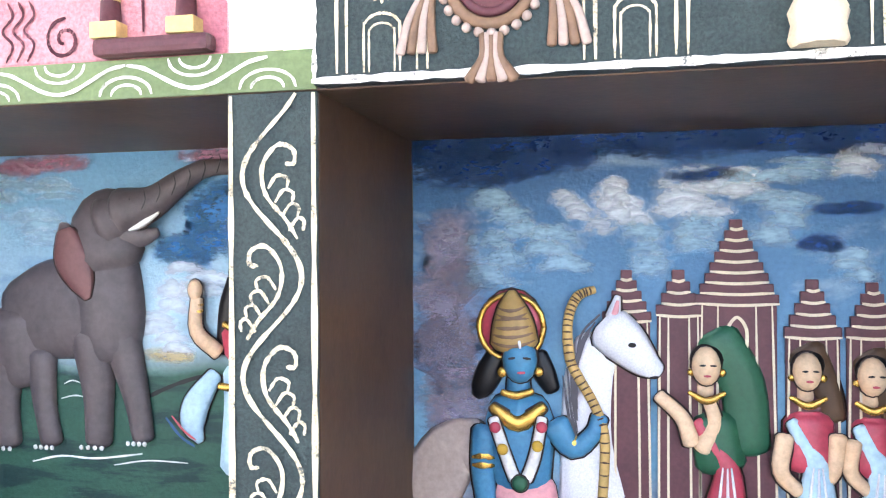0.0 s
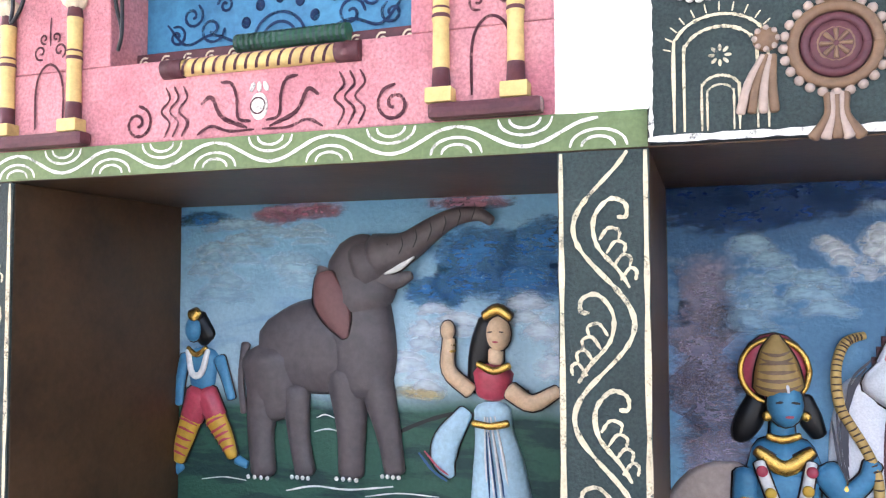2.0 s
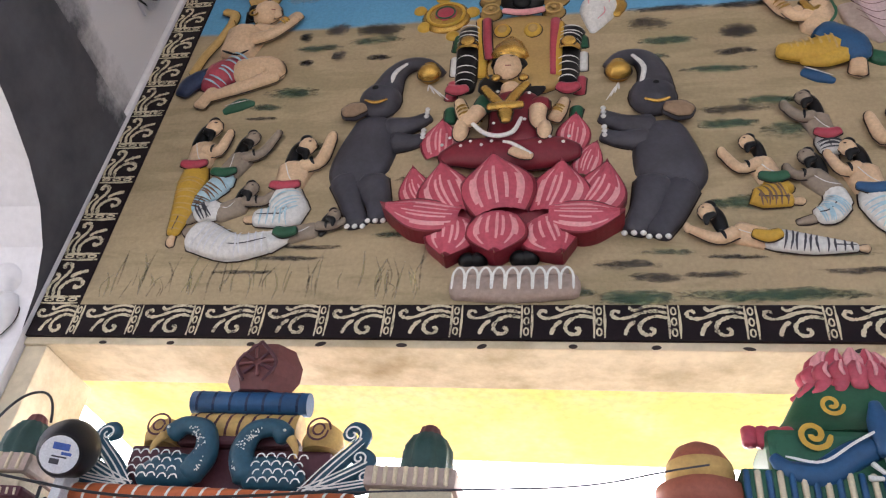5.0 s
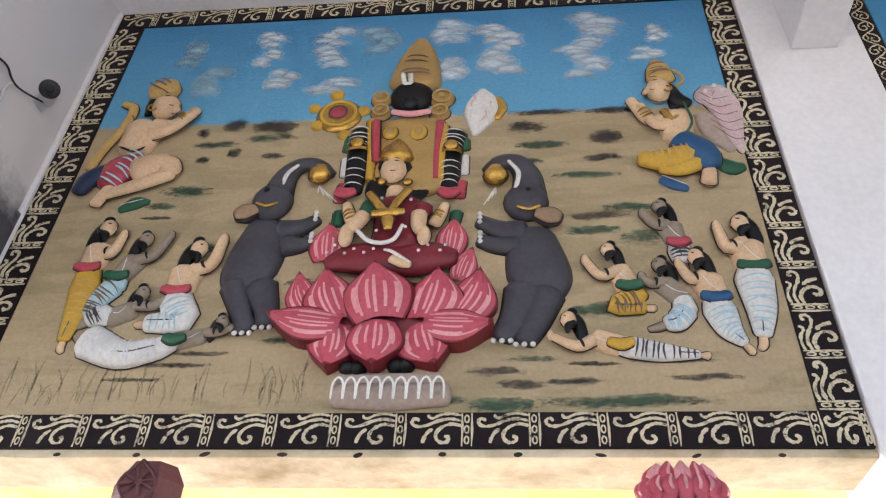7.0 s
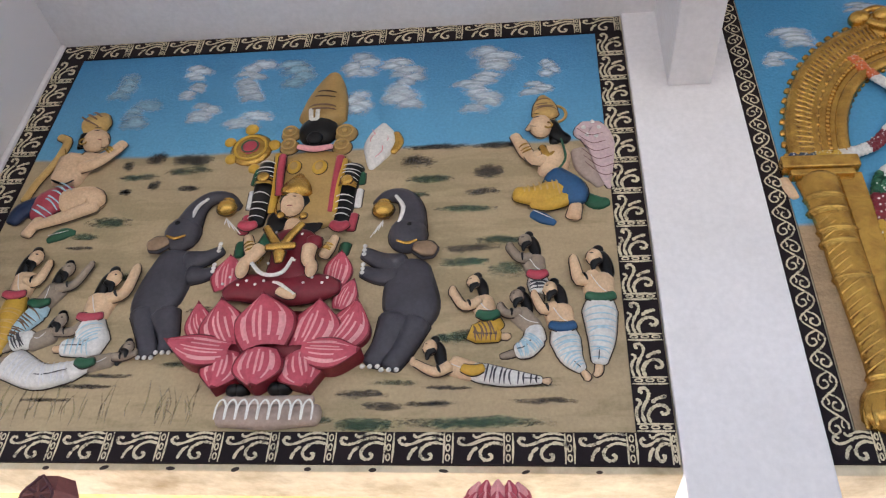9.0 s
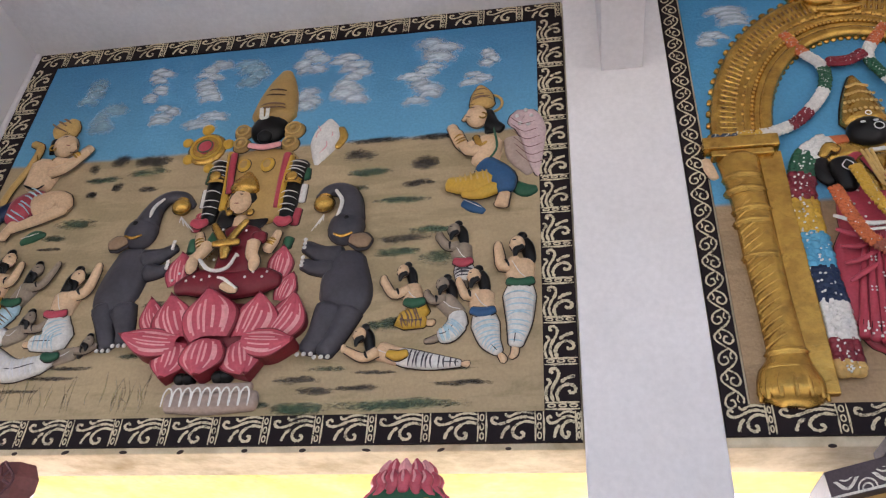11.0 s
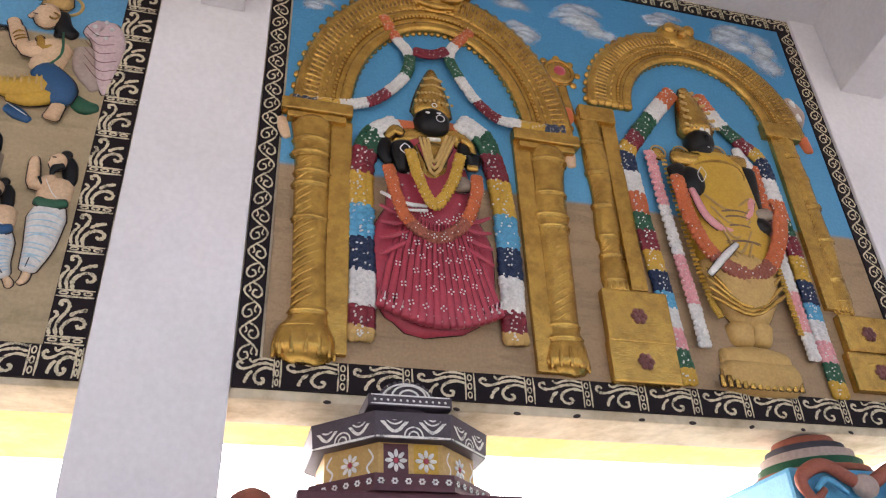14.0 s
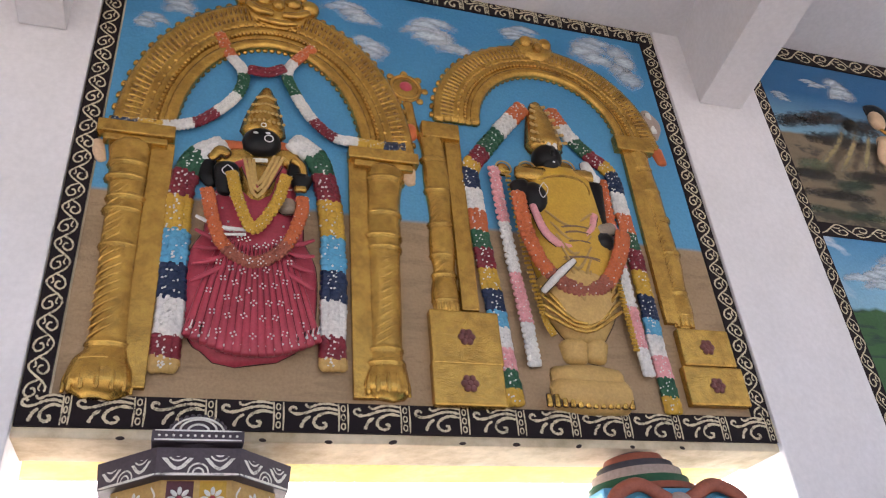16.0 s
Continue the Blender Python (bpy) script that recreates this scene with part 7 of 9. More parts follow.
def pillar(parent, stations, rings):
    """A half-round pillar with a spiral relief, and its collars as parts of their own."""
    bm = bmesh.new()
    add_tube(bm, stations, Y2 - 0.004, 0, 0.62, 16, 4)
    a, b = stations[0], stations[-1]
    n = 22
    for k in range(n):
        t = 0.2 + 0.75 * k / n
        x, z = a[0] + (b[0] - a[0]) * t, a[1] + (b[1] - a[1]) * t
        r = min(p[2] for p in stations) * 0.9
        last = None
        for j in range(9):
            u = -0.9 + 1.8 * j / 8
            now = [bm.verts.new((x + u * r, Y2 - 0.005 - 0.64 * r * 1.11 * math.sqrt(1 - u * u) - e, z + u * 0.045 + h)) for h, e in ((-0.006, -0.002), (0, 0.0025), (0.006, -0.002))]
            if last:
                for q in (0, 1):
                    bm.faces.new((last[q], last[q + 1], now[q + 1], now[q])).smooth = True
            last = now
    shaft = sub("pillar", bm, GOLD, parent)
    for x, z, r in rings:
        bm = bmesh.new()
        r *= 0.91
        add_lathe(bm, x, Y2 - 0.004, [(r * 0.8, z - 0.02), (r * 0.95, z - 0.014), (r * 0.9, z - 0.009), (r * 1.0, z - 0.002), (r * 1.0, z + 0.004), (r * 0.9, z + 0.01), (r * 0.94, z + 0.014), (r * 0.8, z + 0.02)], 0, 28, 14, 0.02, 0.68)
        sub("collar", bm, GOLD, shaft)
    # a skirt of leaves round the foot
    x, z, r = stations[0]
    for k in range(7):
        t = math.pi * (k + 0.5) / 7
        bm = bmesh.new()
        cx = x - r * 0.95 * math.cos(t)
        add_tube(bm, [(cx, z - r * 0.25, 0.008), (cx * 0.97 + x * 0.03, z + 0.02, 0.011), (cx * 0.9 + x * 0.1, z + 0.06, 0.004)], Y2 - 0.004 - r * 0.58 * math.sin(t), 0, 0.7, 8, 3)
        sub("leaf", bm, GOLD, shaft)


def slab(name, parent, a, b, w, d=0.03):
    """An upright flat strip between two places, w wide."""
    bm = bmesh.new()
    x0, x1 = a[0] - w / 2, a[0] + w / 2
    add_box(bm, x0, x1, Y2 - d, Y2 + 0.002, min(a[1], b[1]), max(a[1], b[1]), 0.006)
    return sub(name, bm, GOLD, parent)


A1L, A1R = (1.601, 4.338), (3.033, 4.433)
arch1 = arch("gilded_arch", A1L[0] + 0.02, A1R[0] - 0.02, A1L[1] + 0.02, 5.3, 0.34, "gold painted plaster arch on two round pillars", 40)
pillar(arch1, [(1.715, 3.083, 0.129), (1.719, 3.156, 0.119), (1.729, 3.239, 0.082), (1.726, 3.398, 0.077), (1.718, 3.606, 0.076), (1.714, 3.771, 0.081), (1.710, 3.946, 0.080), (1.699, 4.161, 0.089), (1.695, 4.241, 0.099)],
       [(1.708, 3.178, 0.111), (1.727, 3.251, 0.096), (1.711, 3.701, 0.093), (1.704, 3.880, 0.096), (1.710, 3.946, 0.098), (1.698, 4.050, 0.105), (1.698, 4.129, 0.102)])
pillar(arch1, [(2.830, 3.110, 0.109), (2.839, 3.187, 0.096), (2.838, 3.265, 0.077), (2.844, 3.512, 0.079), (2.848, 3.748, 0.081), (2.851, 3.904, 0.089), (2.861, 4.102, 0.087), (2.876, 4.270, 0.103)],
       [(2.836, 3.226, 0.101), (2.837, 3.291, 0.092), (2.852, 3.810, 0.099), (2.849, 3.872, 0.106), (2.856, 4.002, 0.103), (2.872, 4.206, 0.114)])
slab("pillar_backing", arch1, ((1.832, 3.593)[0], (1.874, 3.075)[1]), (0, (1.848, 4.272)[1]), 0.1)
slab("pillar_backing", arch1, ((2.735, 3.704)[0], (2.713, 3.066)[1]), (0, (2.758, 4.326)[1]), 0.09)
for a, b in (((1.544, 4.286), (1.879, 4.345)), ((2.686, 4.320), (3.046, 4.358))):
    bm = bmesh.new()
    z = (a[1] + b[1]) / 2
    add_box(bm, a[0], b[0], Y2 - 0.06, Y2 + 0.002, z - 0.03, z + 0.04, 0.008)
    add_box(bm, a[0] + 0.03, b[0] - 0.03, Y2 - 0.05, Y2 + 0.002, z - 0.07, z - 0.031, 0.008)
    sub("pillar_head", bm, GOLD, arch1)
bm = bmesh.new()
cxa, cza = (A1L[0] + A1R[0]) / 2, 5.27
add_ell(bm, cxa, cza, 0.2, 0.15, Y2, 0.08, 0)
for s in (1, -1):
    add_ell(bm, cxa + s * 0.075, cza + 0.045, 0.05, 0.045, Y2 - 0.06, 0.04, 0)
    add_ell(bm, cxa + s * 0.17, cza + 0.07, 0.06, 0.05, Y2 - 0.02, 0.05, 0)
    add_tube(bm, [(cxa + s * 0.03, cza - 0.06, 0.02), (cxa + s * 0.1, cza - 0.05, 0.025), (cxa + s * 0.16, cza - 0.01, 0.02)], Y2 - 0.07, 0, 0.8, 8)
    add_tube(bm, [(cxa + s * 0.02, cza + 0.1, 0.015), (cxa + s * 0.09, cza + 0.12, 0.02), (cxa + s * 0.15, cza + 0.1, 0.014)], Y2 - 0.05, 0, 0.8, 8)
add_ell(bm, cxa, cza, 0.035, 0.04, Y2 - 0.08, 0.035, 0)
add_tube(bm, [(cxa - 0.1, cza - 0.1, 0.015), (cxa, cza - 0.115, 0.02), (cxa + 0.1, cza - 0.1, 0.015)], Y2 - 0.06, 0, 0.8, 8)
sub("crest_mask", bm, GOLD, arch1, "gold crest at the top of the arch")

A2L, A2R = (3.152, 4.648), (4.490, 4.755)
arch2 = arch("gilded_arch", A2L[0] + 0.03, A2R[0] + 0.02, A2L[1] + 0.03, 5.33, 0.34, "gold painted plaster arch on slender beaded pillars", 34)
pillar(arch2, [(3.136, 3.512, 0.062), (3.136, 3.601, 0.069), (3.142, 3.723, 0.054), (3.143, 3.848, 0.067), (3.150, 4.046, 0.060), (3.148, 4.254, 0.073), (3.143, 4.435, 0.065), (3.137, 4.547, 0.077)],
       [(3.134, 3.556, 0.075), (3.139, 3.692, 0.071), (3.138, 3.800, 0.072), (3.143, 3.978, 0.075), (3.142, 4.182, 0.078), (3.138, 4.378, 0.082)])
pillar(arch2, [(4.393, 3.524, 0.057), (4.403, 3.605, 0.064), (4.414, 3.738, 0.049), (4.421, 3.910, 0.057), (4.417, 4.126, 0.053), (4.404, 4.351, 0.062), (4.394, 4.528, 0.057), (4.382, 4.629, 0.071)],
       [(4.401, 3.573, 0.067), (4.404, 3.704, 0.066), (4.424, 3.946, 0.069), (4.419, 4.163, 0.069), (4.404, 4.351, 0.071), (4.389, 4.507, 0.072)])
slab("pillar_backing", arch2, ((3.248, 3.862)[0], (3.287, 3.513)[1]), (0, (3.241, 4.588)[1]), 0.085)
slab("pillar_backing", arch2, ((4.346, 4.265)[0] - 0.02, (4.369, 3.522)[1]), (0, (4.310, 4.636)[1]), 0.09)
for a, b, hgt in (((3.080, 4.536), (3.286, 4.558), 0.06), ((4.240, 4.652), (4.481, 4.647), 0.06)):
    bm = bmesh.new()
    add_box(bm, a[0], b[0], Y2 - 0.05, Y2 + 0.002, (a[1] + b[1]) / 2 - 0.03, (a[1] + b[1]) / 2 + 0.075, 0.008)
    sub("pillar_head", bm, GOLD, arch2)
for a, b in (((3.038, 3.232), (3.370, 3.500)), ((3.032, 3.042), (3.363, 3.245)), ((4.318, 3.289), (4.612, 3.489)), ((4.297, 3.086), (4.630, 3.286))):
    bm = bmesh.new()
    add_box(bm, min(a[0], b[0]), max(a[0], b[0]), Y2 - 0.045, Y2 + 0.002, min(a[1], b[1]), max(a[1], b[1]), 0.01)
    sub("base_block", bm, GOLD, arch2)
    bm = bmesh.new()
    c = ((a[0] + b[0]) / 2, (a[1] + b[1]) / 2)
    for k in range(7):
        t = 2 * math.pi * k / 6
        r = 0.0 if k == 6 else 0.026
        add_ell(bm, c[0] + r * math.cos(t), c[1] + r * math.sin(t), 0.017, 0.017, Y2 - 0.046, 0.01, 0, seg=8)
    sub("rosette", bm, CARVED, arch2, "small red rosette")
bm = bmesh.new()
cxa, cza = (A2L[0] + A2R[0]) / 2 + 0.02, 5.33
add_ell(bm, cxa, cza, 0.14, 0.12, Y2, 0.07, 0)
for s in (1, -1):
    add_ell(bm, cxa + s * 0.06, cza + 0.03, 0.045, 0.045, Y2 - 0.05, 0.035, 0)
add_ell(bm, cxa, cza - 0.02, 0.03, 0.035, Y2 - 0.07, 0.03, 0)
add_tube(bm, [(cxa, cza - 0.1, 0.03), (cxa, cza - 0.17, 0.02), (cxa, cza - 0.21, 0.008)], Y2 - 0.02, 0, 0.8, 8)
sub("crest_mask", bm, GOLD, arch2, "gold crest at the top of the arch")
R = Relief(Y2)
R.blob(GOLD, (3.017, 4.872, 0.096), ry=0.25).ring(GOLD, (3.017, 4.872, 0.081), 0.012, 0.015).blob(RED, (3.017, 4.872, 0.037), lift=0.015).limb(GOLD, (3.026, 4.768, 0.029), (3.037, 4.663, 0.029), (3.051, 4.549, 0.034)).blob(ORANGE, (3.030, 4.564, 0.049), 0.8, 1.2)
for k in range(8):
    p = (3.017, 4.872, 0.111)
    R.blob(GOLD, (p[0] + p[2] * math.cos(k * math.pi / 4), p[1] + p[2] * math.sin(k * math.pi / 4), 0.022))
R.done("disc_emblem", "gold disc emblem on a stem beside the arch", "disc ornament")
R = Relief(Y2)
R.limb(STONE, (4.529, 4.983, 0.027), (4.540, 4.873, 0.070), (4.538, 4.777, 0.034), flat=0.5).limb(ORANGE, (4.527, 4.677, 0.042), (4.548, 4.584, 0.033)).limb(CLOTHW, (4.528, 4.951, 0.018), (4.538, 4.807, 0.022), lift=0.02)
R.done("conch_relief", "pale conch relief beside the arch", "conch ornament")
R = Relief(Y2)
R.limb(SKIN, (1.552, 4.261, 0.025), (1.566, 4.193, 0.029), (1.584, 4.155, 0.019))
R.done("plaster_tassel", "pale plaster tassel below the pillar head", "tassel")
R = Relief(Y2)
R.limb(SKIN, (3.005, 4.336, 0.036), (3.000, 4.264, 0.040), (3.012, 4.223, 0.026))
R.done("plaster_tassel", "pale plaster tassel below the pillar head", "tassel")

# the figure in the red sari
R = Relief(Y2)
R.limb(RED, (2.263, 3.888, 0.180), (2.259, 3.700, 0.274), (2.259, 3.494, 0.282), (2.269, 3.342, 0.258), (2.277, 3.289, 0.210), flat=0.17, sides=22)
R.limb(RED, (2.262, 4.2, 0.15), (2.262, 4.06, 0.185), (2.262, 3.9, 0.215), (2.262, 3.78, 0.22), flat=0.24, sides=18)
C0, C1, W = (2.266, 3.723), (2.276, 3.212), (2.535, 3.324)[0] - (2.273, 3.302)[0]
for k in range(17):
    u = (k - 8) / 8
    R.limb(RED, (C0[0] + 0.5 * W * u, C0[1] + 0.3 * W * u * u, 0.006), (C0[0] + 0.72 * W * u, C0[1] * 0.6 + C1[1] * 0.4 + 0.33 * W * u * u, 0.015), (C1[0] + 0.99 * W * u, C1[1] + 0.36 * W * u * u, 0.024), lift=0.08 * math.sqrt(1 - 0.8 * u * u), flat=1.0, sides=8)
for k in range(16):
    u = (k - 7.5) / 8
    R.limb(DEEPRED, (C0[0] + 0.5 * W * u, C0[1] + 0.3 * W * u * u - 0.02, 0.003), (C0[0] + 0.72 * W * u, C0[1] * 0.6 + C1[1] * 0.4 + 0.33 * W * u * u, 0.0055), (C1[0] + 0.99 * W * u, C1[1] + 0.36 * W * u * u + 0.01, 0.007), lift=0.083 * math.sqrt(1 - 0.8 * u * u) + 0.006, flat=1.0, sides=6)
for j in range(7):
    for k in range(7):
        u = (k - 3 + 0.5 * (j % 2)) / 3.5 + random.uniform(-0.04, 0.04)
        t = j / 7 + random.uniform(-0.03, 0.03)
        x, z = C0[0] + (0.5 + 0.48 * t) * W * u, C0[1] + (C1[1] - C0[1]) * t + 0.35 * W * u * u
        if abs(u) < 0.95:
            R.dots(CLOTHW, [(x + 0.011 * math.cos(q * 1.57 + u), z + 0.011 * math.sin(q * 1.57 + u)) for q in range(4)], 0.0045, 0.08 * math.sqrt(1 - 0.75 * u * u) + 0.02)
R.dots(CLOTHW, [(2.262 + 0.06 * i + 0.03 * (j % 2), 3.86 + 0.07 * j) for i in range(-3, 4) for j in range(5) if abs(i) > 1], 0.006, 0.05)
for k in range(44):
    u = k / 21.5 - 1
    x, z, l = C1[0] + W * u, C1[1] + 0.36 * W * u * u, 0.07 * math.sqrt(max(0.1, 1 - 0.8 * u * u)) + 0.024
    R.dots(CLOTHW, [(x, z + 0.012 + 0.018 * (k % 2))], 0.007, l).line(CLOTHW if k % 2 else BLACK, 0.006, (x, z + 0.03), (x + 0.006, z + 0.065), lift=l - 0.004)
for s in (1, -1):
    for k in range(4):
        p, q = (2.263, 3.824), (2.264, 3.785)
        R.limb(RED, (p[0] + s * 0.35 * W, p[1] - 0.03 - 0.05 * k, 0.006), (p[0] + s * 0.7 * W, p[1] - 0.06 - 0.06 * k, 0.012), (p[0] + s * 0.97 * W, p[1] - 0.03 - 0.085 * k, 0.008), lift=0.064)
R.limb(CLOTHW, (2.006, 3.849, 0.008), (2.114, 3.803, 0.012), (2.215, 3.801, 0.009), lift=0.085).limb(CLOTHW, (2.116, 3.764, 0.006), (2.216, 3.774, 0.009), lift=0.09)
R.limb(GOLD, (2.090, 4.237, 0.058), (2.196, 4.266, 0.056), (2.273, 4.218, 0.077), (2.361, 4.289, 0.057), (2.431, 4.275, 0.058), flat=0.5).limb(GOLD, (2.260, 4.172, 0.096), (2.258, 4.052, 0.083), (2.247, 3.967, 0.042), lift=0.02, flat=0.5)
R.limb(RED, (2.200, 4.161, 0.018), (2.251, 4.042, 0.018), lift=0.07).limb(RED, (2.349, 4.188, 0.018), (2.291, 4.057, 0.018), lift=0.07).limb(CLOTHW, (2.232, 4.199, 0.011), (2.294, 4.205, 0.011), lift=0.075)
R.limb(ORANGE, (2.092, 4.326, 0.028), (2.180, 4.326, 0.031), lift=0.005).limb(ORANGE, (2.360, 4.353, 0.032), (2.438, 4.340, 0.029), lift=0.005)
R.blob(BLACK, (2.271, 4.346, 0.096), 0.98, 0.95, lift=0.02, ry=0.7).limb(GOLD, (2.274, 4.413, 0.107), (2.277, 4.505, 0.090), (2.281, 4.613, 0.058), (2.284, 4.713, 0.017), lift=0.012, flat=0.6, sides=14)
for k in range(4):
    p = ((2.274, 4.438, 0.092), (2.275, 4.501, 0.077), (2.278, 4.563, 0.060), (2.281, 4.623, 0.044))[k]
    R.dots(BUFFSTONE, [(p[0] + p[2] * 0.25 * (j - 4), p[1] - 0.004 * (4 - abs(j - 4)) * -1) for j in range(9)], 0.009, 0.012 + p[2] * 0.66)
R.blob(LABEL, (*(2.236, 4.356), 0.009), 1.4, 0.6, lift=0.088).blob(LABEL, (*(2.292, 4.361), 0.009), 1.4, 0.6, lift=0.088).ring(LABEL, (2.298, 4.329, 0.020), 0.003, 0.088).ring(LABEL, (2.271, 4.409, 0.012), 0.0025, 0.088)
R.limb(BLACK, (2.037, 4.197, 0.036), (2.031, 4.130, 0.038), (2.066, 4.078, 0.036), lift=0.02).limb(BLACK, (2.114, 4.163, 0.058), (2.122, 4.087, 0.059), (2.117, 4.020, 0.035), lift=0.045).line(LABEL, 0.005, (2.119, 4.146), (2.144, 4.120), (2.122, 4.086), (2.097, 4.112), (2.119, 4.146), lift=0.085)
R.limb(BLACK, (2.432, 4.239, 0.032), (2.432, 4.168, 0.038), (2.474, 4.123, 0.041), lift=0.02).limb(BLACK, (2.460, 4.146, 0.054), (2.454, 4.093, 0.040), lift=0.04).limb(GOLD, (2.433, 4.072, 0.019), (2.474, 4.074, 0.018), lift=0.06)
R.limb(GREYSKIN, (2.393, 3.990, 0.037), (2.404, 3.945, 0.048), lift=0.06).limb(GOLD, (2.045, 4.211, 0.018), (2.082, 4.262, 0.028), (2.116, 4.242, 0.022), lift=0.04).limb(GOLD, (2.424, 4.256, 0.026), (2.460, 4.226, 0.019), (2.474, 4.166, 0.014), lift=0.04)
for k in range(3):
    p, q, r = (2.192, 4.195), (2.257, 3.985), (2.369, 4.227)
    R.limb(BUFFSTONE, (p[0] + 0.02 * k, p[1], 0.008), (q[0], q[1] + 0.035 * k, 0.01), (r[0] - 0.02 * k, r[1], 0.008), lift=0.085)
R.done("sari_statue", "relief statue with black face in a flowered red sari")
MULTI = [CLOTHW, GREEN, DEEPRED, OCHRE, LBLUE, NAVY, CLOTHW, DEEPRED, BUFFSTONE]
garland("garland", "knobbly multicoloured plaster garland", [(2.087, 4.311), (1.975, 4.221), (1.927, 4.052), (1.924, 3.853), (1.928, 3.626), (1.935, 3.414), (1.933, 3.239), (1.932, 3.167)], MULTI, 0.05, Y2 - 0.012, 8)
garland("garland", "knobbly multicoloured plaster garland", [(2.422, 4.377), (2.531, 4.293), (2.578, 4.115), (2.602, 3.893), (2.608, 3.653), (2.605, 3.455), (2.602, 3.268), (2.605, 3.204)], MULTI, 0.05, Y2 - 0.012, 8)
garland("garland", "white, maroon and green plaster garland looped from the arch", [(2.027, 5.028), (2.091, 4.891), (2.159, 4.783), (2.143, 4.645), (2.057, 4.515), (1.960, 4.423), (1.826, 4.377), (1.717, 4.370), (1.605, 4.363)], [ORANGE, CLOTHW, GREEN, CLOTHW, DEEPRED, CLOTHW, OCHRE, NAVY], 0.026, Y2 - 0.03, 8)
garland("garland", "white, maroon and green plaster garland looped from the arch", [(2.505, 5.034), (2.417, 4.920), (2.375, 4.816), (2.419, 4.690), (2.504, 4.539), (2.616, 4.434), (2.730, 4.420), (2.860, 4.417), (2.978, 4.425)], [ORANGE, CLOTHW, GREEN, CLOTHW, DEEPRED, CLOTHW, OCHRE, NAVY], 0.026, Y2 - 0.03, 8)
garland("garland", "small maroon plaster garland under the crest", [(2.192, 4.799), (2.281, 4.797), (2.360, 4.841)], [DEEPRED], 0.026, Y2 - 0.04, 8)
garland("garland", "orange plaster flower garland on the red sari", [(2.039, 3.993), (2.072, 3.846), (2.128, 3.708), (2.256, 3.633), (2.391, 3.728), (2.457, 3.903), (2.464, 3.998)], [ORANGE, TERRA, ORANGE], 0.026, Y2 - 0.085, 8)
garland("garland", "yellow plaster flower garland on the red sari", [(2.139, 4.089), (2.176, 3.937), (2.248, 3.797), (2.337, 3.932), (2.385, 4.099)], [OCHRE], 0.024, Y2 - 0.1, 8)

# the figure in yellow
R = Relief(Y2)
R.limb(OCHRE, (3.831, 4.345, 0.212), (3.834, 4.143, 0.231), (3.836, 3.899, 0.240), (3.844, 3.703, 0.212), flat=0.45, sides=16)
R.limb(BUFFSTONE, (3.819, 3.700, 0.218), (3.818, 3.544, 0.192), (3.818, 3.423, 0.120), lift=0.004, flat=0.5, sides=16)
for k in range(4):
    R.limb(GOLD, ((3.651, 3.650)[0] - 0.05, (3.651, 3.650)[1] - 0.05 * k, 0.01), ((3.799, 3.481)[0], (3.799, 3.481)[1] - 0.02 * k, 0.012), ((4.031, 3.691)[0] - 0.02, (4.031, 3.691)[1] - 0.05 * k, 0.01), lift=0.07)
R.limb(BUFFSTONE, (3.754, 3.374, 0.078), (3.752, 3.302, 0.064), flat=0.7).limb(BUFFSTONE, (3.863, 3.383, 0.073), (3.854, 3.309, 0.059), flat=0.7)
R.limb(BUFFSTONE, (3.630, 3.209, 0.057), (3.787, 3.206, 0.076), (3.949, 3.202, 0.058), flat=0.8).limb(BUFFSTONE, (3.629, 3.128, 0.083), (3.784, 3.123, 0.096), (3.959, 3.119, 0.087), flat=0.8)
for k in range(12):
    x, z = (3.561, 3.058)[0] + 0.037 * k, (3.741, 3.054)[1]
    R.limb(GOLD, (x, z, 0.014), (x, z + 0.05, 0.012), lift=0.05)
R.blob(BLACK, (3.781, 4.477, 0.090), 0.95, 1.05, lift=0.03, ry=0.9).limb(GOLD, (3.784, 4.557, 0.111), (3.784, 4.677, 0.093), (3.779, 4.792, 0.064), (3.780, 4.885, 0.028), lift=0.02, flat=0.8).bands(BUFFSTONE, (3.786, 4.565, 0.110), (3.778, 4.783, 0.063), 5, 0.005)
for x, z, r in ((3.785, 4.56, 0.1), (3.784, 4.62, 0.092), (3.783, 4.68, 0.083), (3.781, 4.74, 0.07), (3.78, 4.8, 0.055), (3.78, 4.85, 0.038)):
    R.dots(BUFFSTONE, [(x + r * math.sin(q * 0.35), z - 0.012 * math.cos(q * 0.35)) for q in range(-4, 5)], 0.011, 0.022 + r * 0.72)
R.blob(BLACK, (3.783, 4.43, 0.06), 0.95, 1.0, lift=0.05, ry=0.8).blob(BLACK, (3.782, 4.465, 0.018), 0.8, 1.3, lift=0.11, ry=0.6).line(LABEL, 0.008, (3.776, 4.408), (3.79, 4.404), lift=0.1)
for k in range(6):
    R.limb(ROBE, (3.68 + 0.018 * k, 4.08 - 0.07 * k, 0.006), (3.8, 4.0 - 0.085 * k, 0.009), (3.94 - 0.014 * k, 4.09 - 0.07 * k, 0.006), lift=0.1)
R.bands(GOLD, (3.83, 4.3, 0.2), (3.834, 4.16, 0.2), 3, 0.008, 0.45, 0.006).bands(BRONZE, (3.836, 3.98, 0.2), (3.84, 3.74, 0.19), 5, 0.005, 0.5, 0.008)
R.limb(CLOTHW, (3.781, 4.556, 0.015), (3.775, 4.500, 0.015), lift=0.09).limb(CLOTHW, (3.816, 4.563, 0.015), (3.810, 4.506, 0.015), lift=0.09)
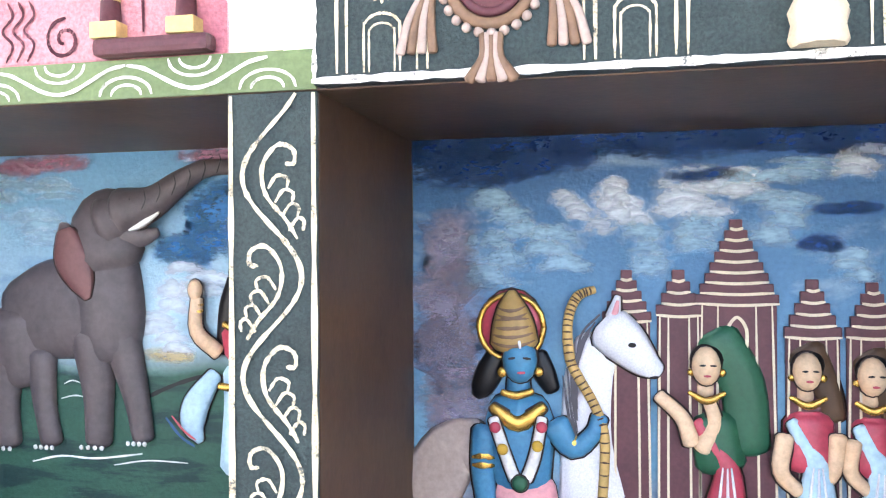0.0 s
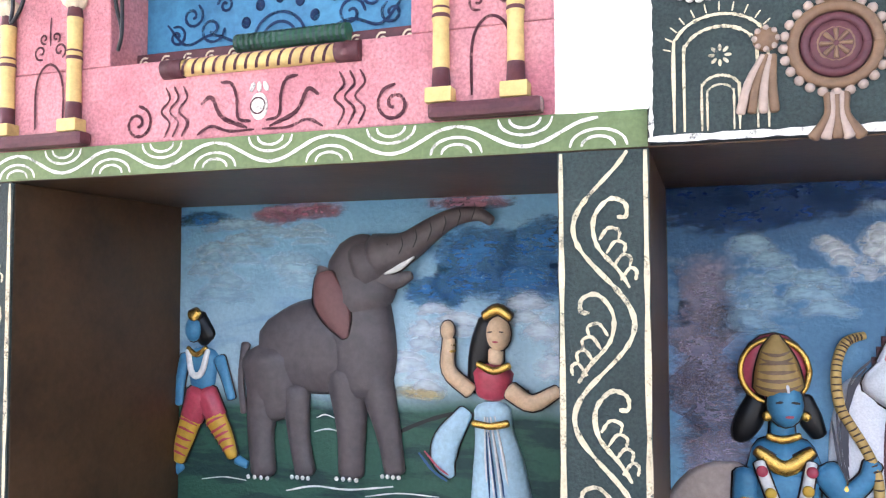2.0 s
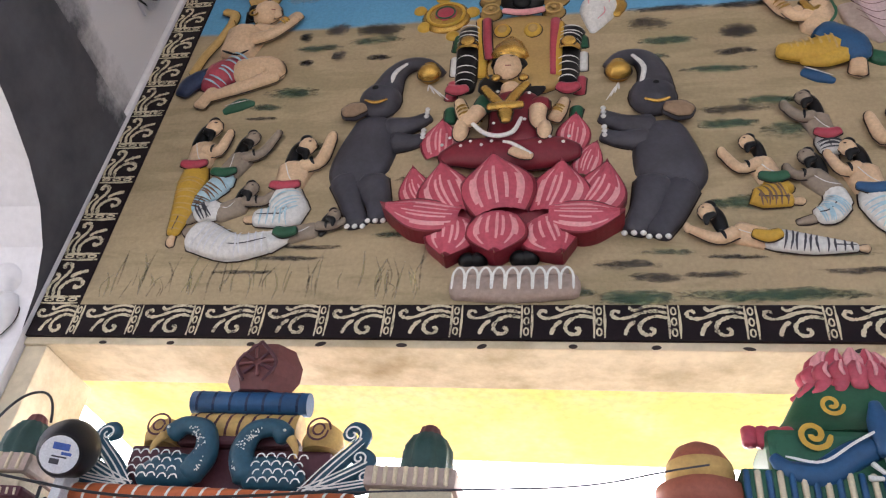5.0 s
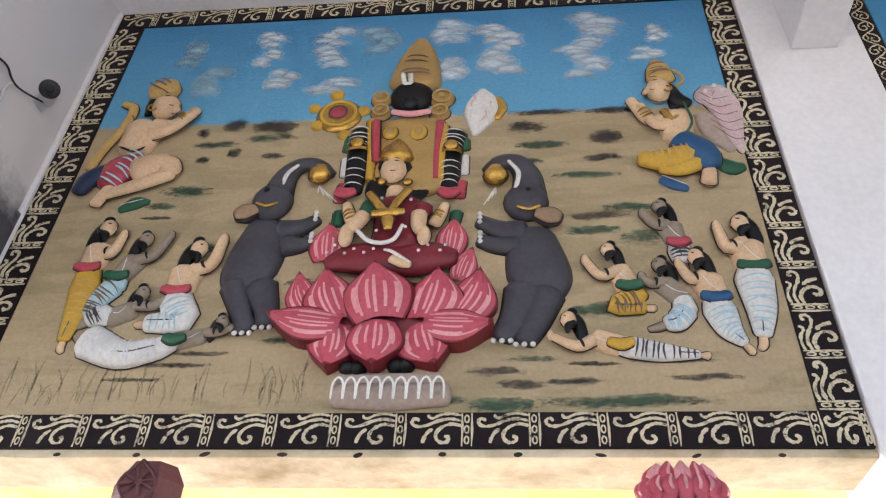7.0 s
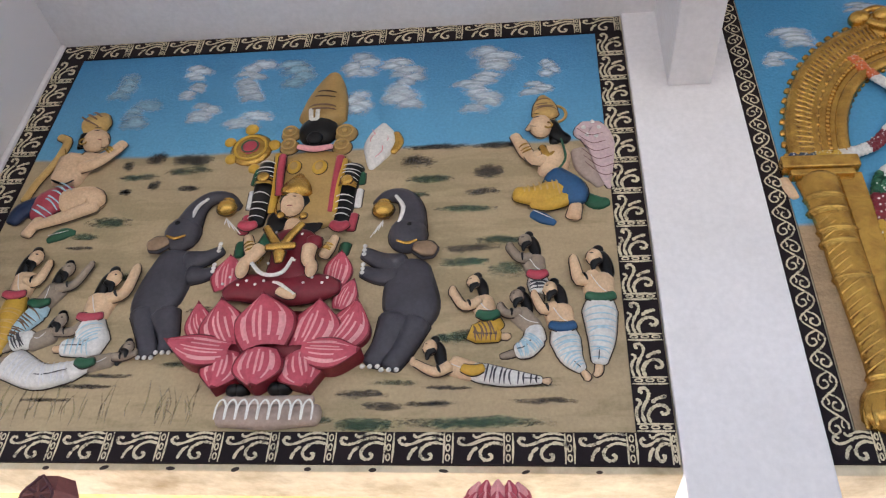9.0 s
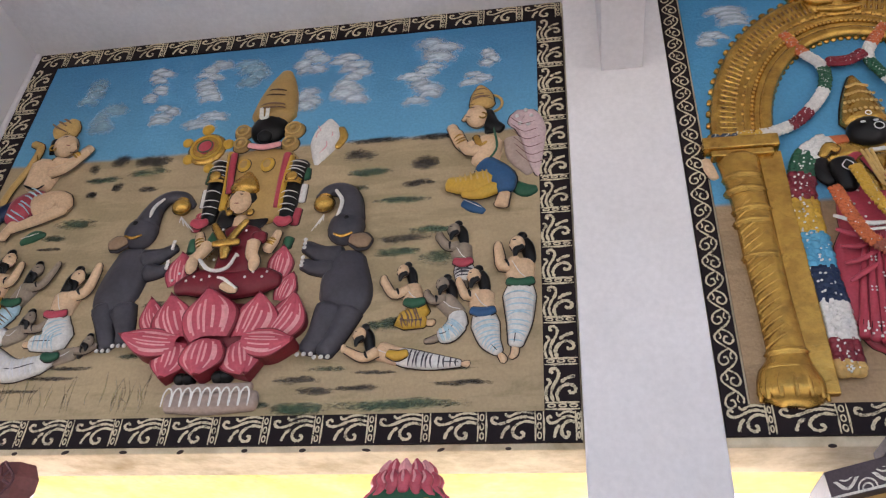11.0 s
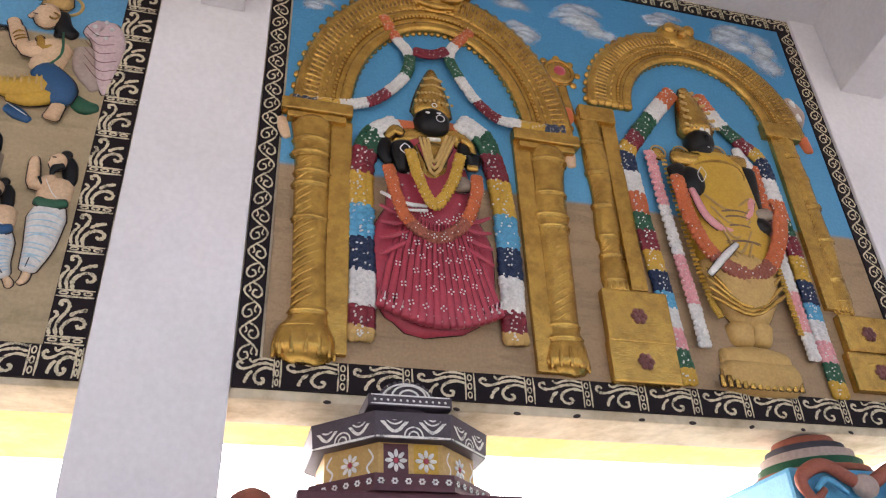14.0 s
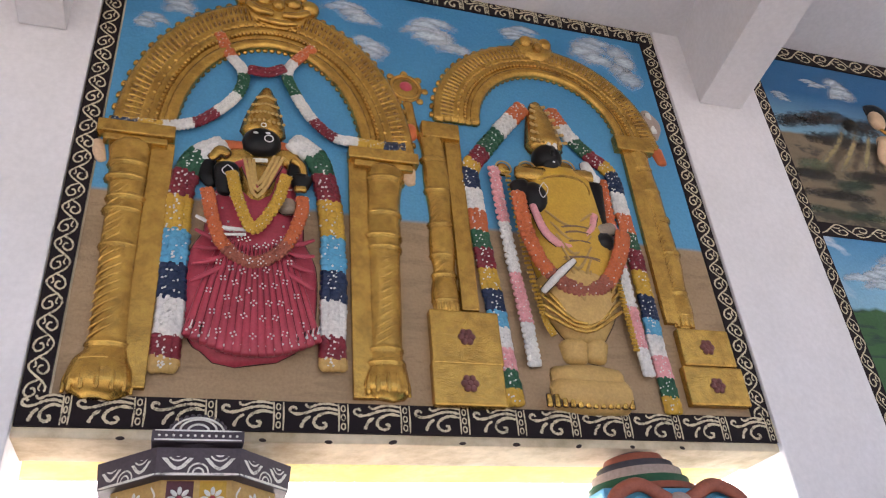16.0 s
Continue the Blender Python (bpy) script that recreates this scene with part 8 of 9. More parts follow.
for p in ((3.665, 4.403, 0.051), (3.897, 4.444, 0.053), (3.524, 4.392, 0.043)):
    R.blob(GOLD, p).ring(BUFFSTONE, p, 0.005, 0.02)
R.limb(GOLD, (3.591, 4.341, 0.049), (3.772, 4.346, 0.051), (4.014, 4.376, 0.046), lift=0.05).ring(GOLD, (3.775, 4.249, 0.057), 0.006, 0.075).ring(GOLD, (3.916, 4.257, 0.057), 0.006, 0.075)
R.limb(BLACK, (3.579, 4.265, 0.056), (3.601, 4.196, 0.062), (3.654, 4.133, 0.063), lift=0.055).blob(BLACK, (3.652, 4.179, 0.084), 0.9, 1.2, lift=0.06).line(LABEL, 0.005, (3.689, 4.247), (3.708, 4.202), (3.673, 4.147), (3.658, 4.194), (3.689, 4.247), lift=0.115)
R.limb(BLACK, (4.030, 4.321, 0.052), (4.018, 4.134, 0.046), (4.008, 4.026, 0.046), lift=0.04).bands(GOLD, (4.030, 4.321, 0.052), (4.007, 4.054, 0.046), 4, 0.006).blob(BLACK, (3.984, 3.946, 0.076), 1.15, 0.85, rot=25, lift=0.05).limb(GREYSKIN, (3.987, 4.005, 0.049), (4.072, 4.042, 0.035), lift=0.06)
for k in range(3):
    R.limb(BUFFSTONE, ((3.747, 4.024)[0] + 0.06 * k, (3.747, 4.024)[1], 0.007), ((3.758, 3.823)[0] + 0.045 * k, (3.758, 3.823)[1], 0.009), ((3.759, 3.662)[0] + 0.03 * k, (3.759, 3.662)[1], 0.006), lift=0.085)
R.limb(CLOTHW, (3.588, 3.597, 0.015), (3.690, 3.702, 0.019), (3.783, 3.787, 0.013), lift=0.11).limb(PALEROSE, (3.619, 4.110, 0.020), (3.670, 3.945, 0.024), (3.784, 3.876, 0.023), (3.906, 3.977, 0.024), (3.962, 4.090, 0.022), lift=0.09)
R.limb(CLOTHW, (3.997, 4.462, 0.030), (4.021, 4.377, 0.042), (4.064, 4.365, 0.023), lift=0.05)
R.done("yellow_statue", "relief statue with black face in yellow and gold cloth")
M2 = [ORANGE, CLOTHW, GREEN, DEEPRED, OCHRE, NAVY, CLOTHW, ORANGE, GREEN, DEEPRED, OCHRE, NAVY, LBLUE, CLOTHW, PALEROSE, GREEN, OCHRE]
garland("garland", "knobbly multicoloured plaster garland round the arch", [(3.691, 4.849), (3.558, 4.684), (3.399, 4.468), (3.327, 4.342), (3.334, 4.136), (3.340, 3.933), (3.354, 3.742), (3.368, 3.560), (3.378, 3.386), (3.387, 3.220), (3.401, 3.075)], M2[:5] + M2[5:], 0.043, Y2 - 0.012, 8)
garland("garland", "knobbly multicoloured plaster garland round the arch", [(3.867, 4.853), (3.953, 4.682), (4.066, 4.542), (4.168, 4.441), (4.179, 4.213), (4.191, 4.015), (4.197, 3.809), (4.198, 3.580), (4.191, 3.394), (4.197, 3.218), (4.200, 3.063)], M2, 0.04, Y2 - 0.012, 8)
garland("garland", "white and coral plaster garland strand", [(3.456, 4.365), (3.470, 4.053), (3.488, 3.758), (3.511, 3.485), (3.520, 3.257)], [PALEROSE, CLOTHW, PALEROSE, CLOTHW], 0.03, Y2 - 0.03, 8)
garland("garland", "white and coral plaster garland strand", [(4.089, 4.369), (4.084, 4.036), (4.089, 3.730), (4.094, 3.447), (4.102, 3.235)], [ORANGE, PALEROSE, CLOTHW, PALEROSE, CLOTHW], 0.03, Y2 - 0.03, 8)
garland("garland", "thick coral plaster garland across the yellow cloth", [(3.543, 4.169), (3.560, 3.930), (3.634, 3.727), (3.783, 3.627), (3.950, 3.683), (4.064, 3.860), (4.106, 3.986)], [ORANGE, TERRA, ORANGE], 0.036, Y2 - 0.09, 8)
garland("garland", "thin yellow plaster garland strand", [(3.527, 4.348), (3.554, 3.896), (3.599, 3.523), (3.637, 3.408)], [OCHRE], 0.016, Y2 - 0.04, 8)
garland("garland", "thin yellow plaster garland strand", [(4.033, 3.959), (4.049, 3.629), (4.061, 3.354)], [OCHRE], 0.016, Y2 - 0.04, 8)
R = Relief(PANEL_Y)
R.limb(SKIN, (6.44, 5.06, 0.1), (6.42, 4.92, 0.12), (6.4, 4.76, 0.11), flat=0.4).blob(SKIN, (6.41, 5.24, 0.075), 0.85, 1.1, lift=0.01).limb(BLACK, (6.38, 5.33, 0.06), (6.47, 5.32, 0.08), (6.52, 5.2, 0.06), (6.54, 5.06, 0.04), flat=0.4)
R.limb(SKIN, (6.36, 5.02, 0.04), (6.29, 4.88, 0.035), (6.36, 4.78, 0.03), lift=0.02).limb(DEEPRED, (6.28, 4.62, 0.06), (6.45, 4.65, 0.09), (6.62, 4.62, 0.06), flat=0.4).limb(GOLD, (6.36, 5.12, 0.014), (6.42, 5.08, 0.016), (6.48, 5.12, 0.014), lift=0.05)
R.done("seated_statue", "small buff painted figure before dark mountains", "relief statue")

# ---- niche reliefs ----
R = Relief(NICHE_Y)
EG = BROWNGREY
R.limb(EG, (-1.748, 1.230, 0.121), (-1.628, 1.260, 0.153), (-1.487, 1.281, 0.153), (-1.425, 1.363, 0.116), flat=0.35, sides=16).limb(EG, (-1.429, 1.417, 0.123), (-1.445, 1.510, 0.105), (-1.391, 1.551, 0.085), lift=0.02, flat=0.45, sides=14)
R.limb(EG, (-1.371, 1.551, 0.074), (-1.275, 1.577, 0.051), (-1.191, 1.632, 0.038), (-1.117, 1.668, 0.028), (-1.044, 1.674, 0.021), (-1.003, 1.652, 0.016), lift=0.03, flat=0.8).limb(EG, (-1.371, 1.488, 0.052), (-1.304, 1.479, 0.030), (-1.260, 1.491, 0.014), lift=0.03)
R.limb(EG, (-1.47, 1.5, 0.1), (-1.46, 1.38, 0.125), (-1.44, 1.24, 0.125), (-1.43, 1.14, 0.1), lift=0.004, flat=0.45, sides=14).limb(EG, (-1.76, 1.22, 0.115), (-1.75, 1.12, 0.1), (-1.735, 1.05, 0.075), lift=0.002, flat=0.5, sides=12)
R.limb(EG, (-1.42, 1.52, 0.085), (-1.36, 1.545, 0.066), (-1.28, 1.572, 0.05), lift=0.028, flat=0.7)
for q in range(7):
    R.line(BLACK, 0.0035, (-1.33 + 0.045 * q, 1.535 + 0.02 * q), (-1.318 + 0.045 * q, 1.56 + 0.022 * q), (-1.322 + 0.045 * q, 1.59 + 0.02 * q), lift=0.072 - 0.004 * q)
R.limb(CLOTHW, (-1.340, 1.502, 0.011), (-1.294, 1.520, 0.015), (-1.245, 1.548, 0.006), lift=0.05)
R.limb(EAR, (-1.54, 1.49, 0.035), (-1.522, 1.42, 0.06), (-1.49, 1.35, 0.045), (-1.47, 1.3, 0.014), lift=0.062, flat=0.22).limb(EG, (-1.549, 1.511, 0.023), (-1.569, 1.434, 0.015), (-1.518, 1.344, 0.014), lift=0.052, flat=0.4)
for q in ([(-1.777, 1.164, 0.075), (-1.796, 0.988, 0.051), (-1.785, 0.851, 0.047)], [(-1.668, 1.122, 0.054), (-1.656, 0.977, 0.040), (-1.632, 0.859, 0.038)], [(-1.487, 1.183, 0.076), (-1.470, 1.005, 0.052), (-1.470, 0.867, 0.045)], [(-1.398, 1.194, 0.067), (-1.346, 1.011, 0.044), (-1.322, 0.883, 0.036)]):
    R.limb(EG, *q, lift=0.008, flat=0.6)
    e = q[-1]
    R.dots(CLOTHW, [(e[0] + e[2] * 0.75 * (k - 1.5) / 1.5, e[1] - e[2] * 0.25) for k in range(4)], 0.0075, 0.045)
R.limb(EG, (-1.855, 1.265, 0.018), (-1.873, 1.152, 0.012), (-1.860, 1.041, 0.014), lift=0.01).blob(BLACK, (-1.416, 1.539, 0.007), lift=0.055)
R.done("elephant_statue", "brown-grey relief elephant with raised trunk in the niche", "elephant statue")
R = Relief(NICHE_Y)
R.limb(BLACK, (-1.014, 1.342, 0.045), (-1.045, 1.264, 0.038), (-1.066, 1.144, 0.025), flat=0.5).blob(SKIN, (-0.986, 1.316, 0.045), 0.85, 1.15, lift=0.02, ry=0.7).limb(GOLD, (-1.027, 1.367, 0.012), (-0.986, 1.388, 0.015), (-0.947, 1.364, 0.012), lift=0.03)
R.line(BLACK, 0.004, (-1.011, 1.321), (-0.997, 1.323), lift=0.05).line(BLACK, 0.004, (-0.976, 1.323), (-0.962, 1.322), lift=0.05).line(RED, 0.006, (-0.997, 1.293), (-0.979, 1.293), lift=0.049)
R.limb(SKIN, (-0.997, 1.265, 0.024), (-0.997, 1.231, 0.024), lift=0.01).limb(RED, (-1.009, 1.197, 0.065), (-1.010, 1.138, 0.055), flat=0.6).limb(GOLD, (-1.045, 1.227, 0.010), (-0.997, 1.206, 0.012), (-0.948, 1.224, 0.010), lift=0.04)
R.limb(SKIN, (-1.075, 1.144, 0.024), (-1.141, 1.202, 0.023), (-1.141, 1.297, 0.019), lift=0.02).blob(SKIN, (-1.143, 1.323, 0.025), 0.9, 1.2, lift=0.025).limb(SKIN, (-0.948, 1.149, 0.027), (-0.883, 1.115, 0.024), (-0.808, 1.154, 0.017), lift=0.03).bands(GOLD, (-1.141, 1.253, 0.023), (-1.141, 1.288, 0.022), 2, 0.005).bands(GOLD, (-0.931, 1.141, 0.029), (-0.896, 1.126, 0.025), 2, 0.006)
R.limb(CLOTHB, (-1.010, 1.087, 0.058), (-1.004, 1.012, 0.062), (-0.992, 0.929, 0.079), (-0.984, 0.821, 0.095), flat=0.5, sides=14).folds(CLOTHW, (-1.010, 1.071), (-0.980, 0.821), 0.025, 0.055, 6, 0.005, 0.045).folds(BLUE, (-1.010, 1.028), (-0.984, 0.821), 0.018, 0.045, 5, 0.003, 0.05)
R.limb(CLOTHB, (-1.093, 1.075, 0.024), (-1.153, 0.987, 0.042), (-1.162, 0.926, 0.038), (-1.140, 0.882, 0.014), lift=0.005, flat=0.4).line(BLUE, 0.008, (-1.236, 0.951), (-1.190, 0.899), (-1.144, 0.871), lift=0.025).line(RED, 0.006, (-1.217, 0.957), (-1.177, 0.914), (-1.140, 0.889), lift=0.025)
R.limb(GOLD, (-1.058, 1.051, 0.011), (-1.004, 1.045, 0.011), (-0.952, 1.056, 0.011), lift=0.045)
R.done("dancing_statue", "relief statue in maroon top and pale blue skirt")
R = Relief(NICHE_Y)
R.limb(BLACK, (-2.059, 1.337, 0.050), (-2.009, 1.281, 0.037), flat=0.4).blob(BLUESKIN, (-2.058, 1.312, 0.037), 0.85, 1.15, lift=0.015).limb(GOLD, (-2.059, 1.353, 0.025), (-2.037, 1.372, 0.016), lift=0.02).limb(BLUESKIN, (-2.028, 1.223, 0.062), (-2.028, 1.128, 0.049), flat=0.5)
R.limb(BLUESKIN, (-2.091, 1.218, 0.022), (-2.110, 1.144, 0.019), (-2.117, 1.058, 0.017), lift=0.01).limb(BLUESKIN, (-1.957, 1.215, 0.023), (-1.931, 1.150, 0.018), (-1.909, 1.085, 0.016), lift=0.01)
R.limb(RED, (-2.032, 1.090, 0.054), (-2.064, 1.012, 0.045), lift=0.01).limb(RED, (-2.010, 1.091, 0.049), (-1.964, 1.017, 0.040), lift=0.01).limb(OCHRE, (-2.064, 1.012, 0.041), (-2.092, 0.935, 0.035), (-2.113, 0.867, 0.023), lift=0.012).limb(OCHRE, (-1.969, 1.017, 0.041), (-1.930, 0.953, 0.032), (-1.901, 0.893, 0.020), lift=0.012)
R.bands(RED, (-2.064, 1.012, 0.041), (-2.109, 0.877, 0.025), 5, 0.004).bands(RED, (-1.969, 1.017, 0.041), (-1.906, 0.908, 0.024), 5, 0.004).limb(BLUESKIN, (-2.113, 0.848, 0.021), (-2.139, 0.822, 0.016)).limb(BLUESKIN, (-1.892, 0.881, 0.018), (-1.853, 0.865, 0.014))
R.limb(CLOTHW, (-2.068, 1.241, 0.010), (-2.051, 1.165, 0.012), (-2.015, 1.166, 0.012), (-1.990, 1.243, 0.010), lift=0.03).limb(GOLD, (-2.069, 1.251, 0.008), (-2.034, 1.227, 0.010), (-1.995, 1.252, 0.008), lift=0.03)
R.done("blue_statue", "small blue painted relief statue in striped trousers")
R = Relief(NICHE_Y)
R.line(LINEW, 0.006, (-1.705, 0.793), (-1.603, 0.815), (-1.484, 0.813), (-1.330, 0.834)).line(LINEW, 0.004, (-1.595, 1.034), (-1.565, 1.045), (-1.525, 1.034)).line(LINEW, 0.004, (-1.605, 0.989), (-1.555, 1.000), (-1.505, 0.992)).line(LINEW, 0.004, (-1.425, 0.796), (-1.311, 0.815), (-1.180, 0.814)).line(LINEW, 0.004, (-2.027, 0.807), (-1.939, 0.820), (-1.853, 0.815)).line(BLACK, 0.012, (-1.330, 0.995), (-1.218, 1.044), (-1.108, 1.075), (-1.063, 1.068))
tagged(R.done("meadow_lines", "white painted strokes on the dark meadow", "painted strokes"), kind="stuff")


def tower(apex, base, hw, n):
    """A painted temple tower in low relief with ivory ledges."""
    R = Relief(NICHE_Y)
    bm, mi = R.bm, R.m(PLUM)
    h = apex[1] - base[1]
    for k in range(n):
        t0, t1 = k / n, (k + 1) / n
        w0 = hw * (1 - t0 * 0.96)
        add_box(bm, apex[0] - w0, apex[0] + w0, NICHE_Y - 0.016 + 0.008 * t0, NICHE_Y + 0.002, base[1] + h * t0, base[1] + h * t1, 0.003, mi)
        add_ribbon(bm, [(apex[0] - w0, base[1] + h * t0 + 0.004), (apex[0], base[1] + h * t0), (apex[0] + w0, base[1] + h * t0 + 0.004)], 0.0075, NICHE_Y - 0.0165, R.m(LINE))
    add_box(bm, apex[0] - hw * 0.95, apex[0] + hw * 0.95, NICHE_Y - 0.012, NICHE_Y + 0.002, 0.5, base[1] - 0.0005, 0.003, mi)
    for u in (-0.92, -0.5, 0.5, 0.92):
        add_ribbon(bm, [(apex[0] + hw * u, 0.6), (apex[0] + hw * u * 0.98, 0.9), (apex[0] + hw * u * 0.9, base[1])], 0.006, NICHE_Y - 0.0125, R.m(LINE))
    if hw > 0.07:
        add_ribbon(bm, [(apex[0] - 0.022, base[1] - 0.12), (apex[0] - 0.022, base[1] - 0.06), (apex[0], base[1] - 0.03), (apex[0] + 0.022, base[1] - 0.06), (apex[0] + 0.022, base[1] - 0.12)], 0.008, NICHE_Y - 0.0128, R.m(LINE))
    return R.done("painted_tower", "plum painted relief temple tower with ivory ledges", "tower relief", "temple towers in the niche")


tower((0.072, 1.380), (0.076, 1.245), 0.062, 5)
tower((0.201, 1.380), (0.200, 1.261), 0.056, 4)
tower((0.341, 1.507), (0.344, 1.291), 0.1, 8)
tower((0.518, 1.356), (0.521, 1.210), 0.066, 5)
tower((0.654, 1.349), (0.655, 1.212), 0.062, 5)
R = Relief(NICHE_Y)
R.limb(LABEL, (-0.015, 0.787, 0.090), (-0.026, 0.934, 0.073), (-0.021, 1.082, 0.070), (0.004, 1.185, 0.064), flat=0.3, sides=14).limb(LABEL, (0.028, 1.230, 0.061), (0.066, 1.194, 0.058), (0.116, 1.144, 0.040), (0.151, 1.122, 0.020), lift=0.02, flat=0.5).limb(LABEL, (0.038, 1.259, 0.020), (0.050, 1.311, 0.008), lift=0.025).limb(PALEROSE, (0.042, 1.267, 0.010), (0.050, 1.300, 0.004), lift=0.032)
R.blob(BLACK, (0.085, 1.190, 0.008), 1.3, 0.8, lift=0.05).line(BLACK, 0.005, (0.129, 1.108), (0.150, 1.110), lift=0.035)
for k in range(9):
    R.line(GREY, 0.007, ((0.005, 1.266)[0] - 0.012 * k, (0.005, 1.266)[1] - 0.02 * k), ((-0.042, 1.214)[0] - 0.004 * k, (-0.042, 1.214)[1] - 0.028 * k), ((-0.054, 1.140)[0], (-0.054, 1.140)[1] - 0.03 * k), lift=0.03)
R.limb(STONE, (-0.462, 0.775, 0.093), (-0.391, 0.887, 0.085), (-0.313, 0.906, 0.076), flat=0.2)
R.done("horse_statue", "white relief horse with grey mane in the niche", "horse statue")
R = Relief(NICHE_Y - 0.01)
R.blob(RED, (-0.226, 1.226, 0.090), 0.95, 1.15, ry=0.15).ring(GOLD, (-0.226, 1.229, 0.086), 0.008, 0.012)
R.limb(ROBE, (-0.217, 1.188, 0.063), (-0.220, 1.241, 0.054), (-0.223, 1.286, 0.037), (-0.222, 1.322, 0.012), lift=0.02, flat=0.6).bands(BRONZE, (-0.217, 1.188, 0.063), (-0.223, 1.294, 0.037), 6, 0.004, 0.6, 0.022)
R.limb(BLACK, (-0.266, 1.157, 0.028), (-0.288, 1.104, 0.037), (-0.309, 1.061, 0.030), (-0.320, 1.042, 0.015), flat=0.5).limb(BLACK, (-0.153, 1.160, 0.021), (-0.140, 1.108, 0.030), (-0.119, 1.064, 0.021), flat=0.5)
R.blob(BLUESKIN, (-0.202, 1.144, 0.054), 0.85, 1.12, lift=0.025, ry=0.7).limb(BLUESKIN, (-0.209, 1.091, 0.030), (-0.209, 1.046, 0.033)).limb(BLUESKIN, (-0.267, 0.991, 0.061), (-0.206, 0.978, 0.083), (-0.146, 0.996, 0.059), flat=0.5).limb(BLUESKIN, (-0.206, 0.941, 0.092), (-0.200, 0.821, 0.075), flat=0.5, sides=14)
R.line(LABEL, 0.008, (-0.199, 1.199), (-0.196, 1.178), lift=0.061).line(BLACK, 0.006, (-0.228, 1.151), (-0.210, 1.154), lift=0.059).line(BLACK, 0.006, (-0.190, 1.154), (-0.169, 1.152), lift=0.059).line(RED, 0.007, (-0.205, 1.115), (-0.184, 1.116), lift=0.057)
R.limb(BLUESKIN, (-0.295, 0.952, 0.039), (-0.304, 0.861, 0.034), (-0.296, 0.763, 0.028), lift=0.01).limb(BLUESKIN, (-0.109, 0.975, 0.038), (-0.065, 0.917, 0.028), (-0.014, 0.957, 0.022), (0.003, 1.001, 0.022), lift=0.02)
R.limb(GOLD, (-0.248, 1.060, 0.009), (-0.209, 1.052, 0.011), (-0.168, 1.065, 0.009), lift=0.035).limb(GOLD, (-0.274, 1.021, 0.012), (-0.206, 0.978, 0.024), (-0.139, 1.026, 0.012), lift=0.035).bands(GOLD, (-0.301, 0.891, 0.034), (-0.301, 0.853, 0.032), 2, 0.007).bands(GOLD, (-0.087, 0.939, 0.032), (-0.058, 0.918, 0.027), 3, 0.007)
R.limb(CLOTHW, (-0.270, 0.991, 0.014), (-0.237, 0.894, 0.015), (-0.215, 0.835, 0.015), lift=0.045).limb(CLOTHW, (-0.143, 0.996, 0.013), (-0.162, 0.898, 0.015), (-0.184, 0.837, 0.015), lift=0.045).blob(OCHRE, (-0.244, 0.916, 0.015), lift=0.06).blob(OCHRE, (-0.154, 0.928, 0.015), lift=0.06).blob(RED, (-0.264, 0.971, 0.015), lift=0.055).blob(RED, (-0.143, 0.976, 0.015), lift=0.055).blob(GREEN, (-0.200, 0.828, 0.021), lift=0.055)
R.limb(PALEROSE, (-0.253, 0.788, 0.040), (-0.192, 0.784, 0.051), (-0.125, 0.795, 0.038), flat=0.7).blob(GOLD, (-0.248, 1.112, 0.014), lift=0.03).blob(GOLD, (-0.152, 1.115, 0.013), lift=0.03)
R.done("blue_statue", "blue painted relief statue with gold crown and red halo")
R = Relief(NICHE_Y - 0.03)
BOW = smooth_path([(-0.009, 1.329, 0.010), (-0.053, 1.310, 0.013), (-0.077, 1.243, 0.013), (-0.069, 1.139, 0.014), (-0.021, 1.052, 0.013), (0.015, 0.950, 0.013), (0.008, 0.781, 0.013)], 6)
R.limb(BUFFSTONE, *BOW[::3], flat=0.9)
for p, q in zip(BOW[1:], BOW[2:]):
    R.bands(BROWN, p, q, 1, 0.002, 0.9, 0.0)
R.done("bow_relief", "buff banded plaster bow held upright", "bow")


